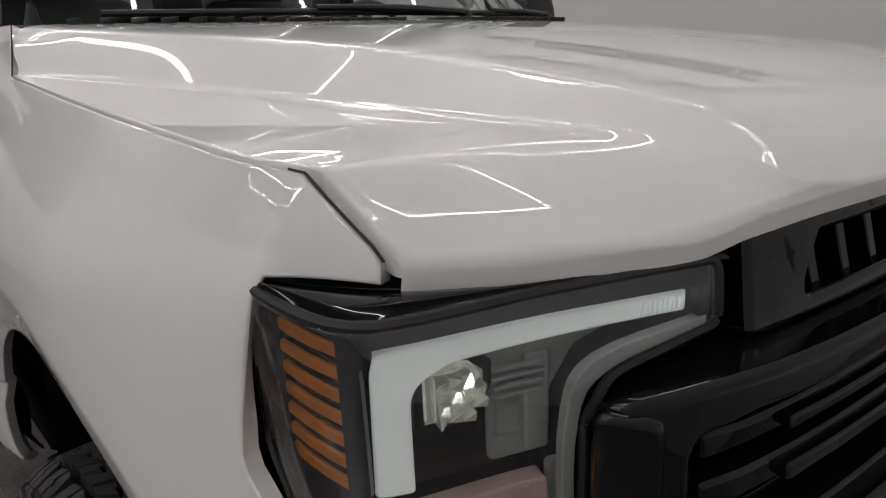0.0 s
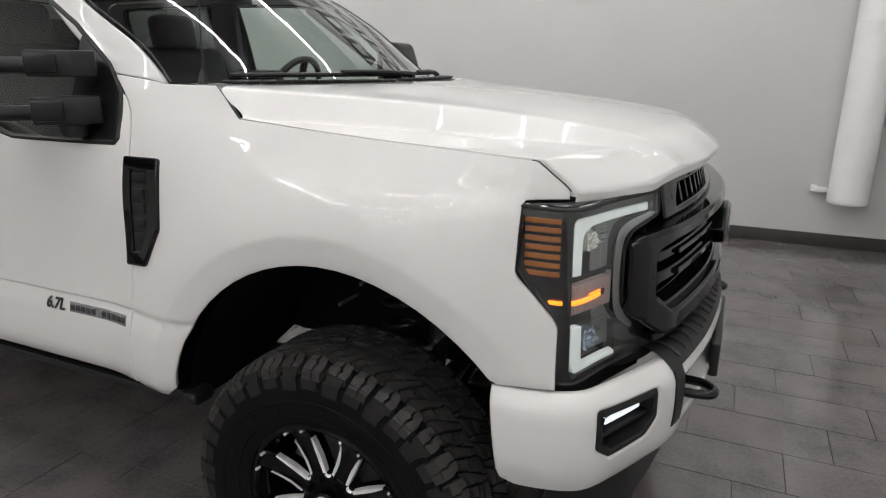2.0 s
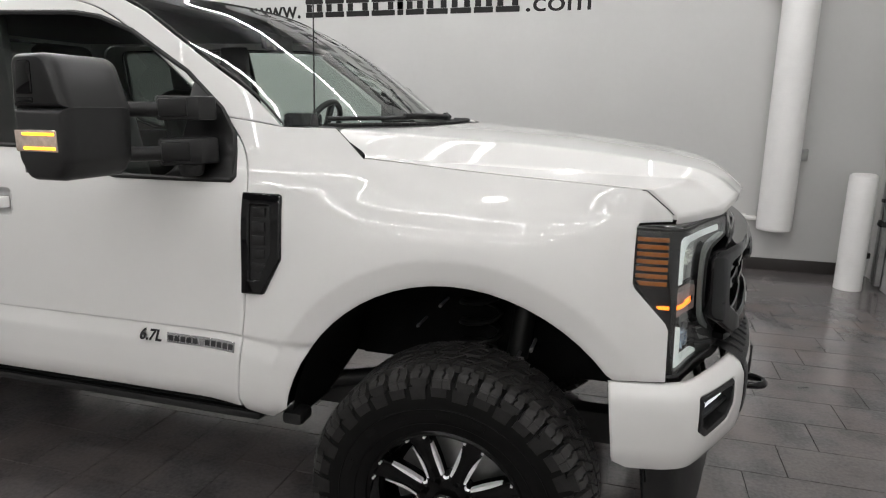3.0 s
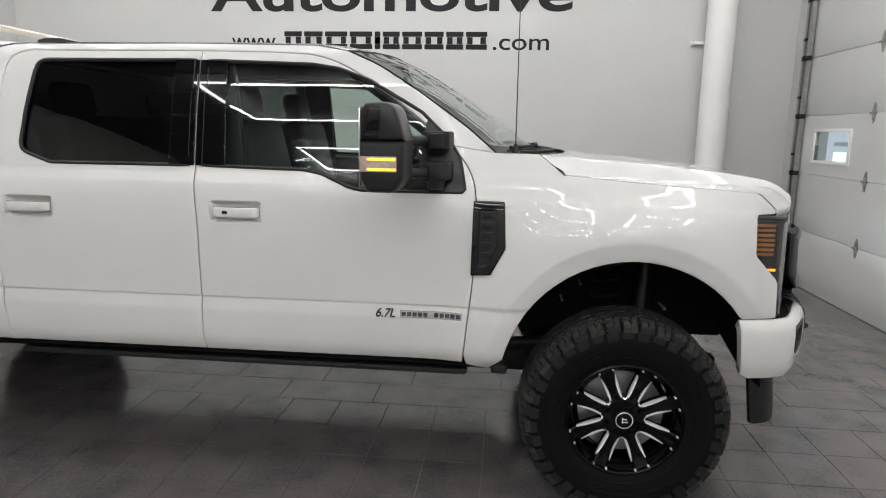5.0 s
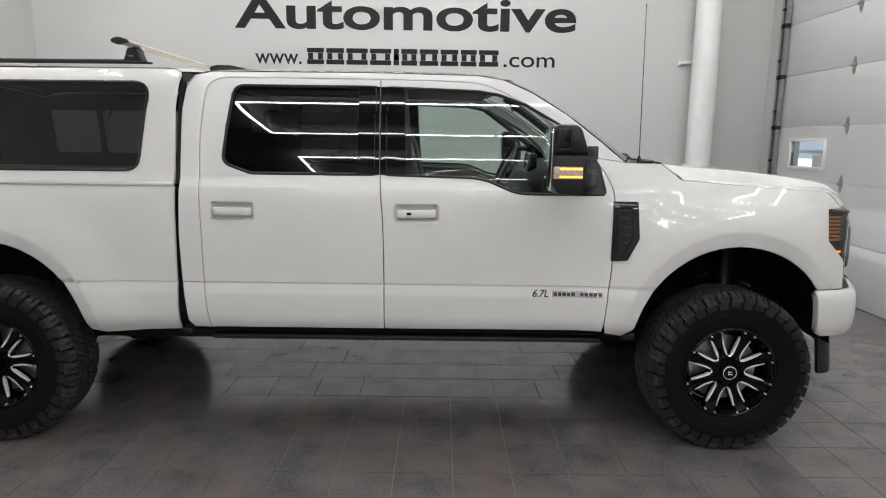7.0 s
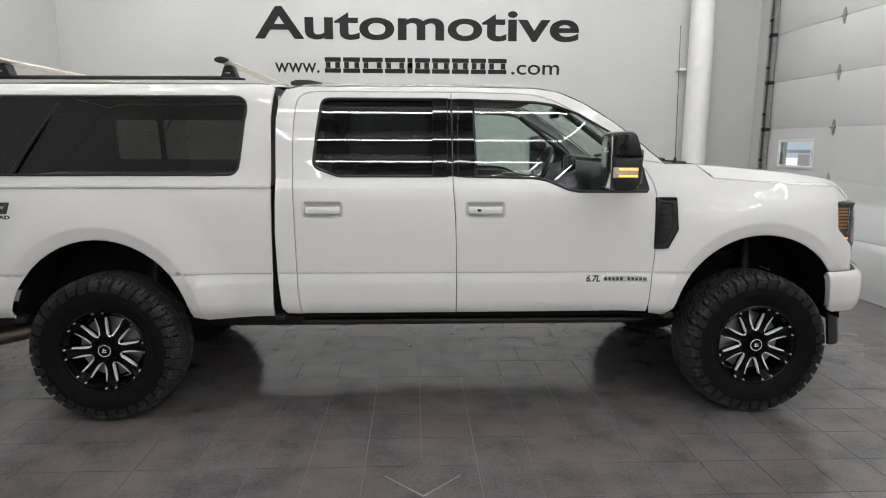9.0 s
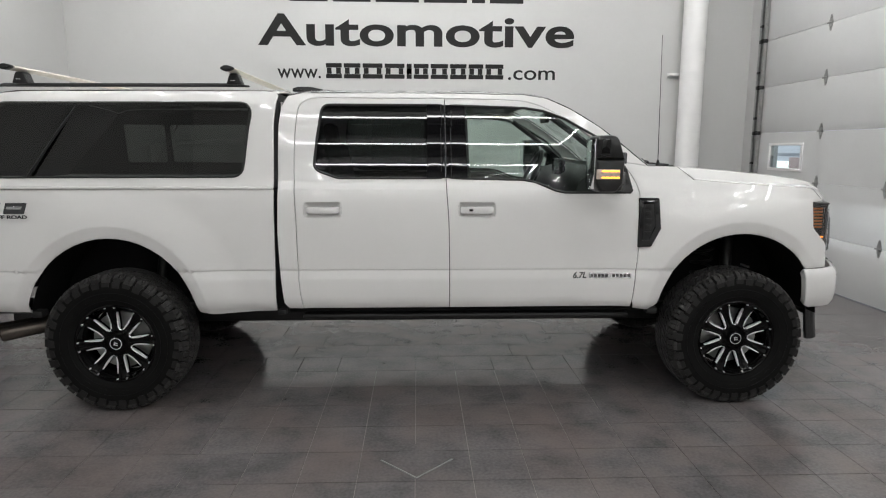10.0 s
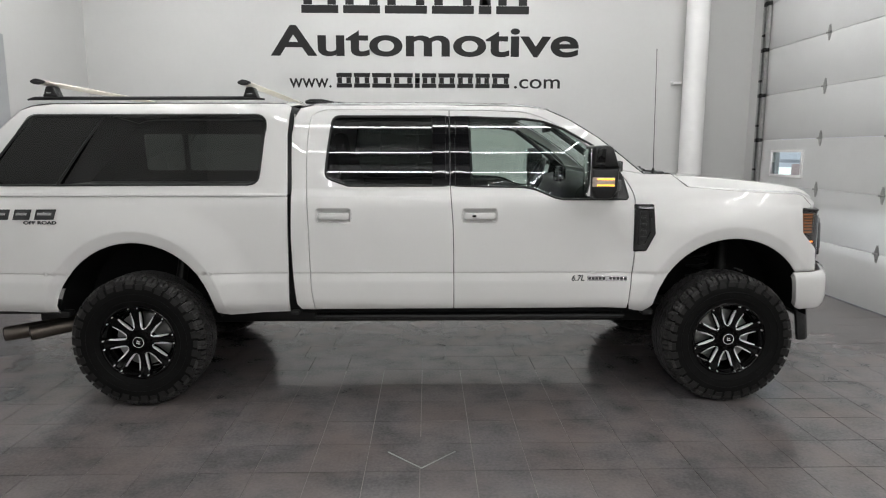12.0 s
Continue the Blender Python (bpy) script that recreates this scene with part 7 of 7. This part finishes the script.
# ------------------------------------------------------------------ lettering on the wall
sign = tagged(empty("wall_sign", (0, BACK - 0.003, 0)), "large black vinyl lettering on the white wall", "sign")
me = lettering("Automotive", -4.425, 3.163, 0.425, SIGNK, None, 4.62, out=0.0, thick=0.004, bold=0.013)
for m2 in letters(me):
    link("letter", m2, SIGNK, sign)
me = lettering("www.", -4.160, 2.690, 0.205, SIGNK, None, 0.63, out=0.0, thick=0.004, bold=0.002)
for m2 in letters(me):
    link("letter", m2, SIGNK, sign)
me = lettering(".com", -0.775, 2.690, 0.205, SIGNK, None, 0.70, out=0.0, thick=0.004, bold=0.002)
for m2 in letters(me):
    link("letter", m2, SIGNK, sign)


def letter_block(x0, x1, z0, z1, r):
    bm = bmesh.new()
    prism(bm, rounded([(x0, z0, r), (x1, z0, r), (x1, z1, r), (x0, z1, r)], 4), "y", -0.002, 0.002)
    part("plain_bar", bm, SIGNK, sign)


def blocks(x0, x1, z0, z1, widths, gap, stroke):
    """A name as plain bars of its size: one framed block for each of its letters."""
    total = sum(widths) + gap * (len(widths) - 1)
    k = (x1 - x0) / total
    x = x0
    for w in widths:
        letter_block(x, x + w * k, z0, z0 + stroke, 0.006)
        letter_block(x, x + w * k, z1 - stroke, z1, 0.006)
        letter_block(x + w * k * 0.06, x + w * k * 0.06 + stroke * 1.1, z0 + stroke * 1.05, z1 - stroke * 1.05, 0.003)
        letter_block(x + w * k * 0.94 - stroke * 1.1, x + w * k * 0.94, z0 + stroke * 1.05, z1 - stroke * 1.05, 0.003)
        x += (w + gap) * k


blocks(-3.95, -0.57, 3.765, 4.19, [1, 1, 1.15, 1.15, 0.35, 0.9], 0.13, 0.115)
blocks(-3.455, -0.845, 2.690, 2.905, [0.95, 1, 1.2, 1.2, 0.3, 0.9, 1.05, 1, 0.9, 1.1], 0.13, 0.062)

# ------------------------------------------------------------------ floor tiles
tile_cache = {}


def tile_mesh(w, d):
    key = (round(w, 3), round(d, 3))
    if key not in tile_cache:
        bm = bmesh.new()
        g = 0.0011
        b2 = bmesh.new()
        bmesh.ops.create_cube(b2, size=1)
        for v in b2.verts:
            k = 0.0013 if v.co.z > 0 else 0
            v.co = Vector((math.copysign(w / 2 - g - k, v.co.x), math.copysign(d / 2 - g - k, v.co.y), -0.0005 if v.co.z > 0 else -0.012))
        merge(bm, b2)
        me = bpy.data.meshes.new("tile")
        bmesh.ops.recalc_face_normals(bm, faces=bm.faces)
        bm.to_mesh(me)
        bm.free()
        me.materials.append(TILE)
        tile_cache[key] = me
    return tile_cache[key]


bm = bmesh.new()
box(bm, ((LEFT + DOORX) / 2, (NEAR - 0.35) / 2, -0.008), (DOORX - LEFT + 1.2, -0.35 - NEAR, 0.008))
part("joint_fill", bm, GROUTL, floor)
rest_v, rest_f = [], []
rng = random.Random(7)
dia_c = (-2.128, -1.775)


def lay(x0, x1, y0, y1):
    cx, cy = (x0 + x1) / 2, (y0 + y1) / 2
    near = -4.4 < cx < 0.9 and -3.0 < cy < 1.25
    dz = rng.uniform(-0.0006, 0.0006)
    if near:
        o = new("tile", tile_mesh(x1 - x0, y1 - y0))
        o.location = (cx, cy, dz)
        o.rotation_euler = (rng.uniform(-0.0012, 0.0012), rng.uniform(-0.0012, 0.0012), 0)
        o.parent = floor
    else:
        g, k = 0.0011, 0.0013
        s = len(rest_v)
        for z, q in ((-0.012, g), (-0.0005 + dz, g + k)):
            rest_v.extend([(x0 + q, y0 + q, z), (x1 - q, y0 + q, z), (x1 - q, y1 - q, z), (x0 + q, y1 - q, z)])
        rest_f.extend([tuple(s + i for i in f) for f in ((4, 5, 6, 7), (0, 1, 5, 4), (1, 2, 6, 5), (2, 3, 7, 6), (3, 0, 4, 7))])


# planks in a running bond under and behind the truck, squares in front of it
y = -0.015
row = 0
while y < BACK - 0.02:
    y1 = min(y + 0.304, BACK - 0.018)
    x = -8.56 + 0.2 * (row % 3)
    while x < DOORX + 0.7:
        a, b = max(x, LEFT + 0.02), min(x + 0.602, DOORX + 0.6)
        if b - a > 0.05:
            lay(a, b, y, y1)
        x += 0.602
    y = y1
    row += 1
y = -0.015
while y > NEAR:
    y0 = y - 0.331
    x = -2.136 - 0.303 * 17
    while x < DOORX + 0.6:
        a = max(x, LEFT + 0.02)
        if x + 0.303 - a > 0.03:
            lay(a, x + 0.303, y0, y)
        x += 0.303
    y = y0
me = bpy.data.meshes.new("tile_field")
me.from_pydata(rest_v, [], rest_f)
o = link("tile_field", me, TILE, floor)
o["kind"] = "stuff"
bm = bmesh.new()
r = 0.196
prism(bm, [(dia_c[0] - r, dia_c[1]), (dia_c[0], dia_c[1] - r), (dia_c[0] + r, dia_c[1]), (dia_c[0], dia_c[1] + r)], "z", -0.004, 0.0028)
inlay = part("inlay_tile", bm, TILE, floor, "diamond tile set across the joint", smooth=0)
bm = bmesh.new()
for a, b in (((-r, 0), (0, -r)), ((0, -r), (r, 0))):
    p, q = Vector((dia_c[0] + a[0], dia_c[1] + a[1], 0.0015)), Vector((dia_c[0] + b[0], dia_c[1] + b[1], 0.0015))
    tube(bm, [p, q], 0.0035, 6)
part("metal_edge", bm, STEEL, inlay)
